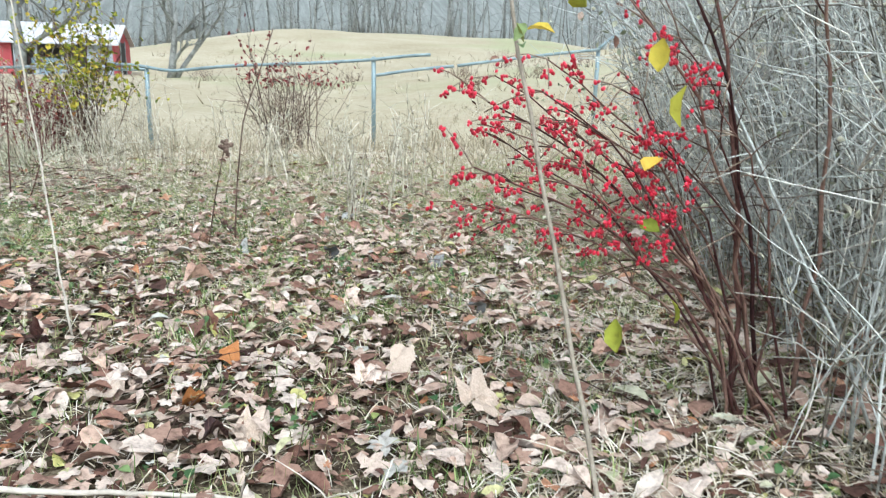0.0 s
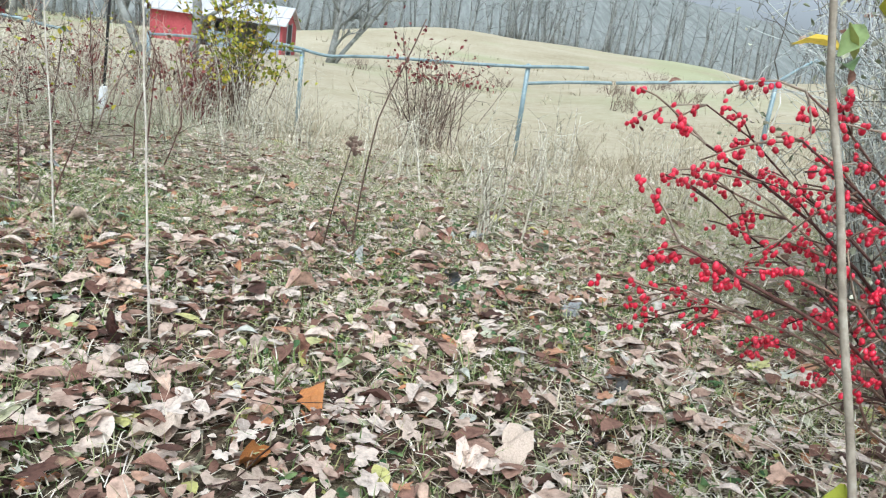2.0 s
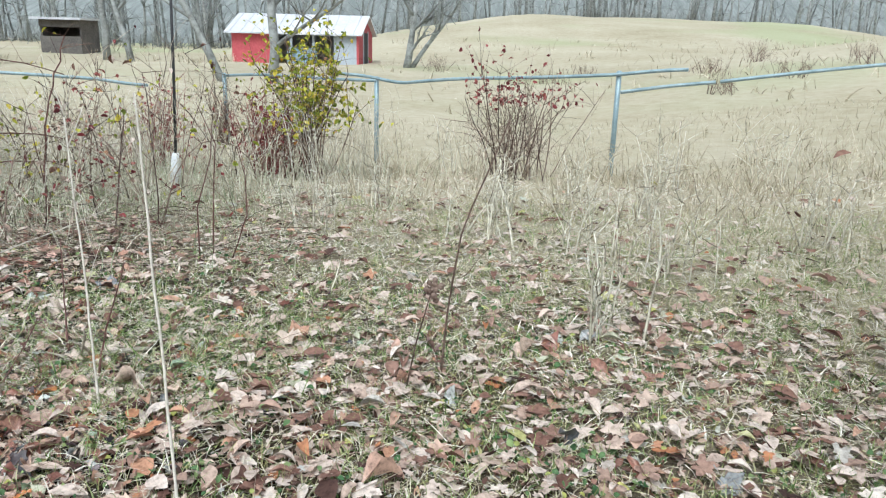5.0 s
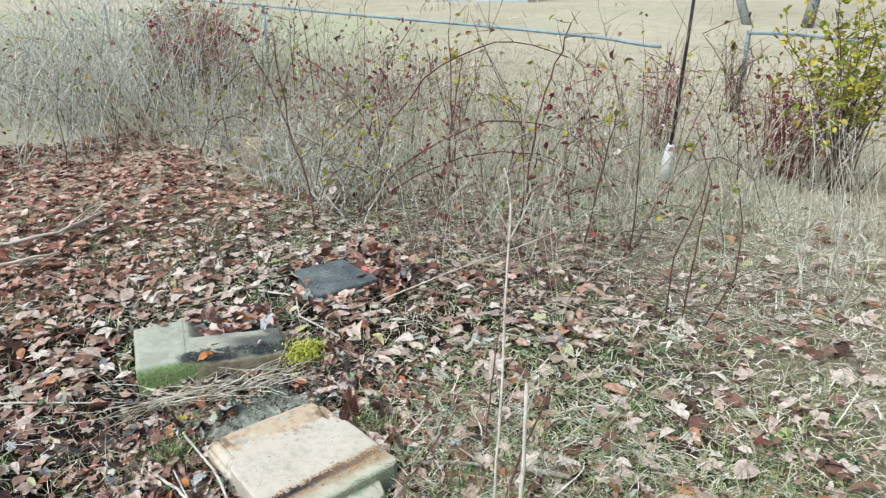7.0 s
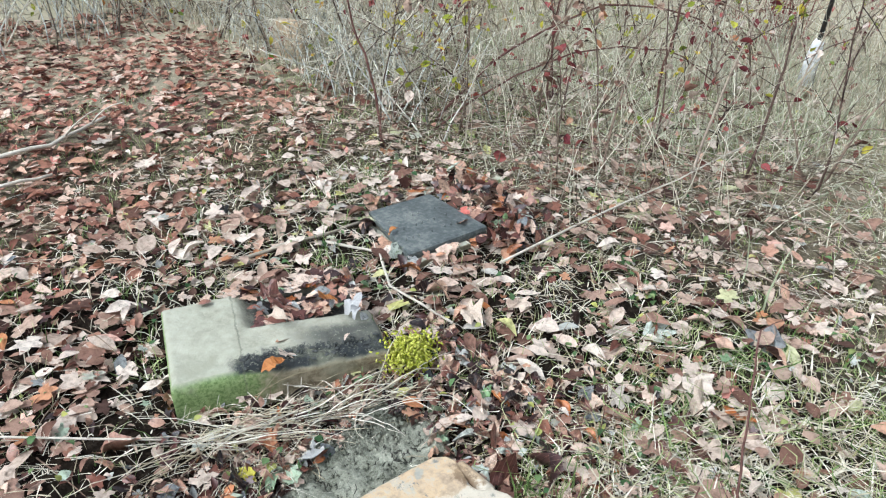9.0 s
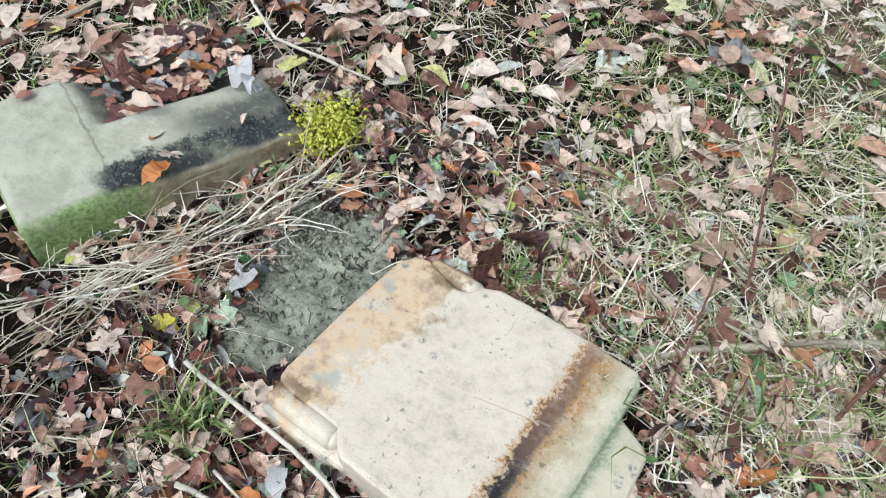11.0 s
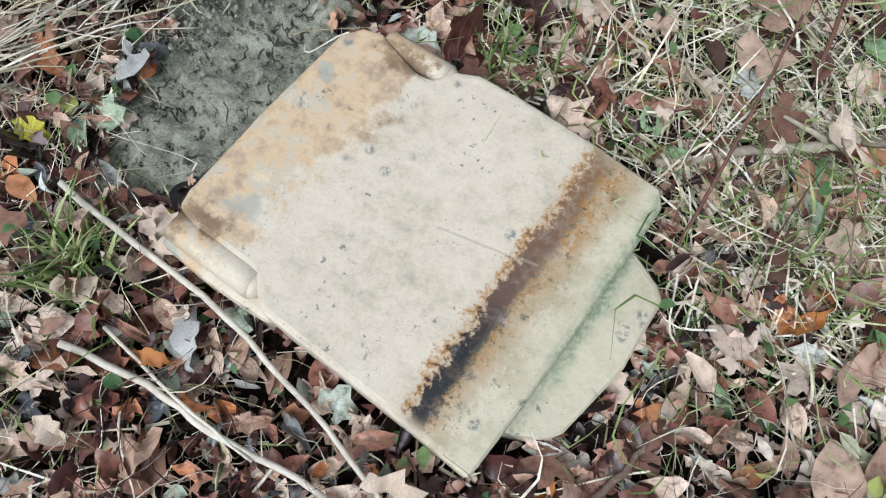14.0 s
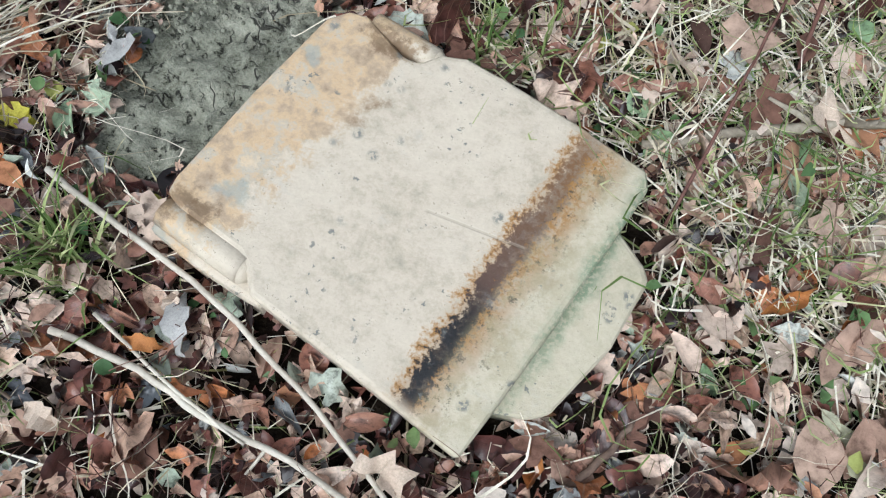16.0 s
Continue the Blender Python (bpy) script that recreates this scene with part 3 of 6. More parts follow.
def turns(yaw, tilt, roll):
    """Rotation matrices: roll about y, tilt about x, then yaw about z."""
    k = len(yaw)
    cz, sz, cx, sx, cy, sy = np.cos(yaw), np.sin(yaw), np.cos(tilt), np.sin(tilt), np.cos(roll), np.sin(roll)
    o, i = np.zeros(k), np.ones(k)
    rz = np.stack([cz, -sz, o, sz, cz, o, o, o, i], 1).reshape(k, 3, 3)
    rx = np.stack([i, o, o, o, cx, -sx, o, sx, cx], 1).reshape(k, 3, 3)
    ry = np.stack([cy, o, sy, o, i, o, -sy, o, cy], 1).reshape(k, 3, 3)
    return rz @ rx @ ry


def tube(soup, pts, r0, r1, sides=4):
    """A tapering tube along a line of points."""
    p = np.asarray(pts, float)
    n = len(p)
    d = np.gradient(p, axis=0)
    d /= np.linalg.norm(d, axis=1)[:, None] + 1e-9
    ref = np.where(np.abs(d[:, 2:3]) > 0.9, np.array([[1.0, 0, 0]]), np.array([[0, 0, 1.0]]))
    a = np.cross(d, ref)
    a /= np.linalg.norm(a, axis=1)[:, None] + 1e-9
    b = np.cross(d, a)
    ang = np.arange(sides) * 2 * math.pi / sides
    r = np.linspace(r0, r1, n)[:, None, None]
    ring = p[:, None] + r * (np.cos(ang)[None, :, None] * a[:, None] + np.sin(ang)[None, :, None] * b[:, None])
    i, j = np.meshgrid(np.arange(n - 1), np.arange(sides), indexing="ij")
    q0, q1 = i * sides + j, i * sides + (j + 1) % sides
    f = np.concatenate([np.stack([q0, q1, q1 + sides], -1).reshape(-1, 3), np.stack([q0, q1 + sides, q0 + sides], -1).reshape(-1, 3)])
    caps = [[0, k + 1, k] for k in range(1, sides - 1)] + [[(n - 1) * sides, (n - 1) * sides + k, (n - 1) * sides + k + 1] for k in range(1, sides - 1)]
    soup.add(ring.reshape(-1, 3), np.concatenate([f, np.array(caps)]))


def cane(start, way, length, droop=0.0, wander=0.15, n=7):
    """A bent stem: sets out along way, wanders and sinks."""
    p, d, out = np.array(start, float), np.array(way, float), []
    d /= np.linalg.norm(d)
    for k in range(n):
        out.append(p.copy())
        d = d + rng.normal(0, wander, 3) / n * 2 + np.array([0, 0, -droop / n * (k + 1) / n * 2])
        d /= np.linalg.norm(d)
        p = p + d * length / (n - 1)
    return np.array(out)


def thing(name, label, category, kind="", group=""):
    return tagged(new(name), label, category, group, kind)


MASSES = ("twig_mass", "berry_mass", "stem_mass", "trunk_mass", "foliage", "green_foliage", "cane_mass", "weed_mass", "worn_lettering", "stain_crust", "seed_head", "crown")


def part(name, data, mat, parent=None, label="", flat=True):
    """Links a bmesh, soup or mesh as one mesh object under its thing."""
    if isinstance(data, Soup):
        data = data.mesh(name)
    elif isinstance(data, bmesh.types.BMesh):
        me = bpy.data.meshes.new(name)
        data.to_mesh(me)
        data.free()
        data = me
    if not flat:
        data.polygons.foreach_set("use_smooth", [True] * len(data.polygons))
    if mat:
        data.materials.append(mat)
    ob = new(name, data)
    if parent:
        ob.parent = parent
    if name in MASSES:
        ob["kind"] = "stuff"
    if label:
        ob["label"] = label
    return ob


def prism(outline, z0, z1, bevel=0.0, segments=2):
    bm = bmesh.new()
    vs = [bm.verts.new((x, y, z0)) for x, y in outline]
    face = bm.faces.new(vs)
    up = bmesh.ops.extrude_face_region(bm, geom=[face])
    bmesh.ops.translate(bm, vec=(0, 0, z1 - z0), verts=[g for g in up["geom"] if isinstance(g, bmesh.types.BMVert)])
    bmesh.ops.recalc_face_normals(bm, faces=bm.faces)
    if bevel:
        bmesh.ops.bevel(bm, geom=[e for e in bm.edges], offset=bevel, segments=segments, affect="EDGES", profile=0.6)
    return bm


def box(bm, x0, y0, z0, x1, y1, z1, bevel=0.0):
    m = Matrix.LocRotScale(((x0 + x1) / 2, (y0 + y1) / 2, (z0 + z1) / 2), None, (x1 - x0, y1 - y0, z1 - z0))
    got = bmesh.ops.create_cube(bm, size=1, matrix=m)["verts"]
    if bevel:
        bmesh.ops.bevel(bm, geom=list({e for v in got for e in v.link_edges}), offset=bevel, segments=2, affect="EDGES")


def boxed(*sizes, bevel=0.0):
    bm = bmesh.new()
    for s in sizes:
        box(bm, *s, bevel)
    return bm


def inside(poly, x, y, grow=0.0):
    """Which points lie in a convex outline given counter-clockwise."""
    ok = np.ones(np.shape(x), bool)
    for (ax, ay), (cx, cy) in zip(poly, poly[1:] + poly[:1]):
        d = math.hypot(cx - ax, cy - ay)
        ok &= ((cx - ax) * (y - ay) - (cy - ay) * (x - ax)) / d > -grow
    return ok


TABLET_AREA = [(-0.61, 0.77), (-0.49, 1.0), (-0.49, 1.11), (-0.55, 1.23), (-1.03, 1.27), (-1.12, 0.9), (-1.09, 0.84)]
BLOCK_AREA = [(-1.723, 0.878), (-1.462, 1.448), (-1.83, 1.61), (-2.099, 1.035)]
MARKER_AREA = [(-1.827, 1.880), (-1.752, 2.303), (-2.17, 2.362), (-2.243, 2.020)]
MUD_AREA = [(-1.17, 0.86), (-1.08, 1.02), (-1.06, 1.24), (-1.18, 1.36), (-1.40, 1.31), (-1.35, 1.10), (-1.31, 0.90)]


# ---- ground ----
def axis_steps(lo, a, b, hi, step, grow=1.16):
    mid = list(np.arange(a, b + step / 2, step))
    left, right, s = [], [], step
    while (left[-1] if left else a) > lo:
        s *= grow
        left.append((left[-1] if left else a) - s)
    s = step
    while (right[-1] if right else b) < hi:
        s *= grow
        right.append((right[-1] if right else b) + s)
    return np.array(left[::-1] + mid + right)


gx, gy = axis_steps(-420, -4, 4, 420, 0.07), axis_steps(-300, -2, 5, 480, 0.07)
GX, GY = np.meshgrid(gx, gy)
GZ = relief(GX, GY)
rough_near = np.exp(-((GX / 6) ** 2 + ((GY - 1) / 6) ** 2))
GZ = GZ + rng.normal(0, 0.006, GZ.shape) * rough_near
GZ = np.where(inside(MUD_AREA, GX, GY, 0.06), GZ - 0.04, GZ)
GZ = np.where(inside(TABLET_AREA, GX, GY, -0.03) | inside(BLOCK_AREA, GX, GY, -0.03), -0.02, GZ)
ii, jj = np.meshgrid(np.arange(len(gy) - 1), np.arange(len(gx) - 1), indexing="ij")
q = ii * len(gx) + jj
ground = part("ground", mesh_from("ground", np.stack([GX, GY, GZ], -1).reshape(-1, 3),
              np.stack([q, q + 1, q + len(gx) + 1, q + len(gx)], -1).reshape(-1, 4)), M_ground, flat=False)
tagged(ground, "uneven dark soil and straw-coloured winter pasture", "ground", kind="structure")

# bare wet mud where the stone was lifted
mu, mv = np.meshgrid(np.arange(-1.50, -1.0, 0.007), np.arange(0.78, 1.46, 0.007))
edge = np.array([[noise.noise((x * 9, y * 9, 3.0)) for x, y in zip(r, s)] for r, s in zip(mu, mv)])
lump = np.array([[noise.fractal((x * 26, y * 26, 0.5), 0.8, 2.1, 5) for x, y in zip(r, s)] for r, s in zip(mu, mv)])
keep = inside(MUD_AREA, mu, mv, 0.02) | inside(MUD_AREA, mu + 0.03 * edge, mv + 0.03 * edge, 0.05)
sink = np.where(inside(MUD_AREA, mu, mv, 0.03), 0.0, -0.03)
mz = 0.006 + 0.020 * lump + sink + rng.normal(0, 0.0016, lump.shape)
qi = (np.arange(mu.shape[0] - 1)[:, None] * mu.shape[1] + np.arange(mu.shape[1] - 1)[None, :])
ok = keep[:-1, :-1] & keep[1:, 1:]
qq = qi[ok]
part("mud", mesh_from("mud", np.stack([mu, mv, mz], -1).reshape(-1, 3), np.stack([qq, qq + 1, qq + mu.shape[1] + 1, qq + mu.shape[1]], -1)), M_mud)
tagged(bpy.data.objects["mud"], "bare grey wet mud patch beside the fallen stone", "mud", kind="structure")


# ---- gravestones ----
def rough_top(bm, amount, scale):
    for v in bm.verts:
        v.co += Vector((noise.noise(v.co * scale), noise.noise(v.co * scale + Vector((5, 1, 2))), noise.noise(v.co * scale + Vector((1, 7, 3))))) * amount


def fallen_tablet():
    t = thing("fallen_headstone", "cream marble headstone fallen on leaves, rust-stained and weathered", "gravestone")
    outline = [(-0.613, 0.765), (-0.600, 0.835), (-0.577, 0.99), (-0.556, 1.135), (-0.545, 1.205), (-0.558, 1.228), (-0.655, 1.243), (-0.80, 1.262),
               (-0.858, 1.264), (-0.893, 1.252), (-0.915, 1.224), (-0.940, 1.222), (-1.015, 1.256), (-1.045, 1.250), (-1.068, 1.225), (-1.098, 1.07),
               (-1.120, 0.915), (-1.115, 0.888), (-1.085, 0.874), (-0.990, 0.860), (-0.965, 0.846), (-0.945, 0.820), (-0.80, 0.797), (-0.70, 0.781)]
    bm = prism(outline, -0.02, 0.09, 0.009, 3)
    rough_top(bm, 0.0035, 22)
    part("slab", bm, M_tablet, t)
    bm = prism([(-0.62, 0.83), (-0.555, 0.852), (-0.530, 0.872), (-0.497, 0.99), (-0.488, 1.095), (-0.50, 1.115), (-0.57, 1.15)], -0.02, 0.058, 0.010, 3)
    rough_top(bm, 0.003, 22)
    part("tenon", bm, M_tablet, t, "pale stepped tenon of the headstone")
    for name, a, c, z, r in (("shoulder_roll", (-1.108, 0.866), (-0.975, 0.848), 0.070, 0.023), ("shoulder_roll", (-1.005, 1.254), (-0.900, 1.245), 0.068, 0.021)):
        s = Soup()
        p = [np.array((a[0] + (c[0] - a[0]) * k, a[1] + (c[1] - a[1]) * k, z)) for k in np.linspace(-0.02, 1.0, 9)]
        tube(s, p, r, r, 12)
        e = p[-1]
        tube(s, [e, e + np.array((0.008, 0, 0)), e + np.array((0.013, 0, 0)), e + np.array((0.0145, 0, 0))], r * 0.98, r * 0.3, 12)
        part(name, s, M_tablet, t, flat=False)
    bm = prism([(-1.124, 0.836), (-1.04, 0.820), (-0.935, 0.812), (-0.90, 0.86), (-1.10, 0.90)], -0.02, 0.062, 0.010)
    part("ledge", bm, M_tablet, t)
    part("ledge", prism([(-1.03, 1.20), (-0.87, 1.20), (-0.872, 1.266), (-1.0, 1.277)], -0.02, 0.064, 0.010), M_tablet, t)
    return t


def base_block():
    t = thing("headstone_base", "greenish sandstone headstone base with black-stained edge, leaf-strewn", "gravestone")
    a, c = Vector((-1.723, 0.878, 0)), Vector((-1.462, 1.448, 0))
    u = (c - a).normalized()
    w = Vector((-u.y, u.x, 0))
    ln, depth, nu, nw = (c - a).length, 0.405, 76, 50

    def top(p, q):
        """Height of the worn top at p along the front and q behind it."""
        z = 0.126 - 0.022 * float(smooth(p, 0.25, ln)) + 0.006 * noise.noise((p * 9, q * 9, 1.0)) + 0.003 * noise.noise((p * 34, q * 34, 4.0))
        rim = min(q + 0.006 + 0.006 * noise.noise((p * 14, 0, 7.0)), p + 0.01, ln - p + 0.01, depth - q + 0.01)
        z -= 0.020 * (1 - float(smooth(rim, 0.004, 0.030))) ** 2
        worn = float(smooth(p, 0.20, 0.30)) * (1 - float(smooth(q, 0.05, 0.085 + 0.02 * noise.noise((p * 12, 2.0, 0)))))
        z -= worn * (0.018 + 0.008 * noise.noise((p * 40, q * 40, 9.0)))
        back = float(smooth(p, 0.22, 0.27)) * float(smooth(q, 0.19, 0.225)) * (1 - float(smooth(q, 0.36, 0.39)))
        return z - 0.030 * back

    bm = bmesh.new()
    grid = [[bm.verts.new(a + u * (ln * i / nu) + w * (depth * j / nw) + Vector((0, 0, top(ln * i / nu, depth * j / nw)))) for j in range(nw + 1)] for i in range(nu + 1)]
    for i in range(nu):
        for j in range(nw):
            bm.faces.new((grid[i][j], grid[i + 1][j], grid[i + 1][j + 1], grid[i][j + 1]))
    ring = [grid[i][0] for i in range(nu + 1)] + [grid[nu][j] for j in range(1, nw + 1)] + [grid[i][nw] for i in range(nu - 1, -1, -1)] + [grid[0][j] for j in range(nw - 1, 0, -1)]
    rows = [ring]
    for z in (0.07, 0.03, -0.04):
        rows.append([bm.verts.new((v.co.x + 0.004 * noise.noise((v.co.x * 20, v.co.y * 20, z * 30)), v.co.y + 0.004 * noise.noise((v.co.y * 20, v.co.x * 20, z * 30)), min(z, v.co.z - 0.004))) for v in ring])
    for r0, r1 in zip(rows, rows[1:]):
        for k in range(len(ring)):
            m = (k + 1) % len(ring)
            bm.faces.new((r0[k], r1[k], r1[m], r0[m]))
    bmesh.ops.recalc_face_normals(bm, faces=bm.faces)
    part("slab", bm, M_block, t, flat=False)
    # broken dark scale standing on the stained edge
    bm = bmesh.new()
    for k in range(60):
        p, q = rng.uniform(0.2, ln - 0.02), rng.uniform(0.012, 0.07)
        at = a + u * p + w * q + Vector((0, 0, top(p, q) + 0.001))
        bmesh.ops.create_icosphere(bm, subdivisions=1, radius=1, matrix=Matrix.LocRotScale(at, Euler((0, 0, k)), (rng.uniform(0.004, 0.014), rng.uniform(0.003, 0.008), 0.003)))
    part("stain_crust", bm, M_soot, t, "black lichen crust")
    return t


def flat_marker():
    t = thing("flat_grave_marker", "dark grey slate grave marker set flush in leaf litter", "gravestone")
    part("plinth", prism(MARKER_AREA, -0.04, 0.022, 0.006), M_block, t, "pale worn stone rim")
    cx, cy = np.mean(MARKER_AREA, axis=0)
    inner = [(cx + (x - cx) * 0.90, cy + (y - cy) * 0.90) for x, y in MARKER_AREA]
    bm = prism(inner, 0.02, 0.056, 0.014, 2)
    rough_top(bm, 0.002, 18)
    part("face_plate", bm, M_slate, t)
    # worn lettering, unreadable: small raised bars
    s = Soup()
    ax, ay = np.array(inner[1]) - np.array(inner[0])
    for row in range(3):
        for k in range(9):
            if rng.random() < 0.35:
                continue
            f, g = 0.12 + 0.085 * k, 0.28 + 0.2 * row
            p = np.array(inner[0]) * (1 - f) * (1 - g) + np.array(inner[1]) * f * (1 - g) + np.array(inner[2]) * f * g + np.array(inner[3]) * (1 - f) * g
            tube(s, [(p[0], p[1], 0.0565), (p[0] + 0.014, p[1] - 0.012, 0.0565)], 0.0035, 0.003, 4)
    part("worn_lettering", s, M_slate, t)
    return t


def weedy_stone():
    t = thing("small_headstone", "small pale weathered stone half hidden in weeds", "gravestone")
    bm = prism([(-4.50, 3.19), (-4.28, 3.27), (-4.31, 3.36), (-4.53, 3.28)], -0.06, 0.27, 0.02, 3)
    rough_top(bm, 0.012, 9)
    part("slab", bm, M_tablet, t)


fallen_tablet(), base_block(), flat_marker(), weedy_stone()


# ---- fence ----
def pipe(pts, r, sides=10):
    s = Soup()
    tube(s, pts, r, r, sides)
    return s


def cap_dome(x, y, z, r):
    bm = bmesh.new()
    bmesh.ops.create_uvsphere(bm, u_segments=10, v_segments=5, radius=r, matrix=Matrix.LocRotScale((x, y, z), None, (1, 1, 0.7)))
    return bm


POSTS = [("a", -3.0, 10.6, 0.74), ("b", -0.27, 9.03, 0.83), ("c", 2.87, 8.0, 1.03), ("d", -11.1, 8.1, 0.95), ("e", 6.3, 8.05, 1.27), ("f", -18.5, 8.4, 1.0)]
fence = thing("pipe_fence", "sagging galvanised pipe fence, blue-grey, chain-link gone", "fence")
for _, x, y, z in POSTS:
    g = float(relief(x, y))
    p = part("post", pipe([(x, y, g - 0.1), (x, y, (g + z) / 2), (x, y, z)], 0.032), M_galv, fence, flat=False)
    part("cap", cap_dome(x, y, z, 0.038), M_galv, p, flat=False)


def rail(pts, n=10):
    pts = np.array(pts, float)
    t = np.linspace(0, len(pts) - 1, n * (len(pts) - 1) + 1)
    line = np.stack([np.interp(t, np.arange(len(pts)), pts[:, k]) for k in range(3)], 1)
    line[:, 2] += 0.012 * np.sin(t * 3.0)
    return pipe(line, 0.022, 8)


part("top_rail", rail([(-3.0, 10.58, 0.72), (-1.9, 9.96, 0.78), (-0.27, 9.0, 0.80)]), M_galv, fence, flat=False)
part("top_rail", rail([(-0.9, 9.4, 0.86), (-0.27, 9.0, 0.83), (0.15, 8.86, 0.79), (1.2, 8.5, 0.89), (2.87, 7.96, 1.02), (3.62, 7.72, 1.09)]), M_galv, fence, flat=False)
part("top_rail", rail([(2.90, 7.96, 0.80), (4.03, 8.0, 0.95)]), M_galv, fence, flat=False)
part("top_rail", rail([(4.09, 8.0, 0.96), (6.3, 8.0, 1.25)]), M_galv, fence, flat=False)
part("top_rail", rail([(-18.5, 8.38, 0.96), (-11.1, 8.06, 0.94), (-7.4, 8.2, 0.85), (-4.0, 8.5, 0.73), (-3.4, 8.75, 0.66)]), M_galv, fence, flat=False)
part("brace", rail([(6.3, 8.02, 1.27), (6.75, 8.0, 1.62), (7.2, 8.1, 1.25)]), M_galv, fence, "bent diagonal brace", flat=False)

pole = thing("black_pole", "thin black steel rod standing in white footing among weeds", "pole")
s = Soup()
tube(s, [(-1.62, 5.4, -0.05), (-1.57, 5.4, 0.9), (-1.52, 5.4, 2.2)], 0.015, 0.013, 8)
part("rod", s, M_black, pole, flat=False)
s = Soup()
tube(s, [(-1.52, 5.4, 2.06), (-1.515, 5.4, 2.2), (-1.512, 5.4, 2.24)], 0.026, 0.022, 10)
part("knob", s, M_black, pole, flat=False)
s = Soup()
tube(s, [(-1.62, 5.4, -0.06), (-1.615, 5.4, 0.12), (-1.605, 5.4, 0.24), (-1.60, 5.4, 0.27)], 0.055, 0.028, 10)
part("footing", s, M_insul, pole, "white footing")


# ---- farm buildings ----
def red_shed():
    t = thing("farm_shed", "small red and white farm shed with pale metal roof", "shed")
    x0, x1, y0, y1, g = -12.5, -5.9, 38.0, 42.5, -0.1
    part("end_wall", boxed((x0, y0, g, x0 + 0.12, y1, 1.65)), M_red, t)
    bm = bmesh.new()
    vs = [bm.verts.new(p) for p in ((x1 + 0.1, y0 + 0.0, g), (x1 + 0.1, y1, g), (x1 + 0.1, y1, 1.6), (x1 + 0.1, (y0 + y1) / 2, 2.45), (x1 + 0.1, y0, 1.6))]
    up = bmesh.ops.extrude_face_region(bm, geom=[bm.faces.new(vs)])
    bmesh.ops.translate(bm, vec=(0.12, 0, 0), verts=[v for v in up["geom"] if isinstance(v, bmesh.types.BMVert)])
    bmesh.ops.recalc_face_normals(bm, faces=bm.faces)
    part("gable_wall", bm, M_red, t)
    part("back_wall", boxed((x0, y1 - 0.1, g, x1, y1, 1.6)), M_white, t)
    part("front_wall", boxed((x0 + 0.12, y0, g, -10.3, y0 + 0.1, 1.6)), M_red, t, "red boarded wall")
    part("front_wall", boxed((-6.9, y0, g, x1 + 0.1, y0 + 0.1, 1.6)), M_white, t)
    part("low_panel", boxed((-9.6, y0 + 0.3, g, -8.0, y0 + 0.4, 0.85)), M_blue, t, "faded blue panel")
    for x in (-10.3, -9.3, -8.1, -6.95):
        part("post", boxed((x - 0.06, y0, g, x + 0.06, y0 + 0.12, 1.6)), M_white, t)
    # solid dark sheet on the gable, coloured as the shaded opening
    part("doorway_shade", boxed((x1 + 0.225, y0 + 1.4, g, x1 + 0.25, y0 + 2.7, 1.7)), M_darkroof_hole, t, "dark panel for the shade inside the open doorway")
    for ya in (1.25, 2.7):
        part("door_trim", boxed((x1 + 0.225, y0 + ya, g, x1 + 0.27, y0 + ya + 0.15, 1.8)), M_white, t)
    for k, (ya, yb, za, zb) in enumerate(((y0 - 0.35, (y0 + y1) / 2, 1.52, 2.55), ((y0 + y1) / 2, y1 + 0.3, 2.55, 1.52))):
        bm = bmesh.new()
        vs = [bm.verts.new(p) for p in ((x0 - 0.3, ya, za), (x1 + 0.45, ya, za), (x1 + 0.45, yb, zb), (x0 - 0.3, yb, zb))]
        up = bmesh.ops.extrude_face_region(bm, geom=[bm.faces.new(vs)])
        bmesh.ops.translate(bm, vec=(0, 0, 0.07), verts=[v for v in up["geom"] if isinstance(v, bmesh.types.BMVert)])
        bmesh.ops.recalc_face_normals(bm, faces=bm.faces)
        r = part("roof", bm, M_metalroof, t, "pale ribbed metal roof")
        if k == 0:
            for x in np.arange(x0, x1 + 0.4, 0.6):
                s = Soup()
                tube(s, [(x, ya, za + 0.085), (x, yb, zb + 0.085)], 0.025, 0.025, 4)
                part("rib", s, M_metalroof, r)
    part("floor_slab", boxed((x0, y0, g - 0.3, x1 + 0.2, y1, g + 0.02)), M_oldwood, t)


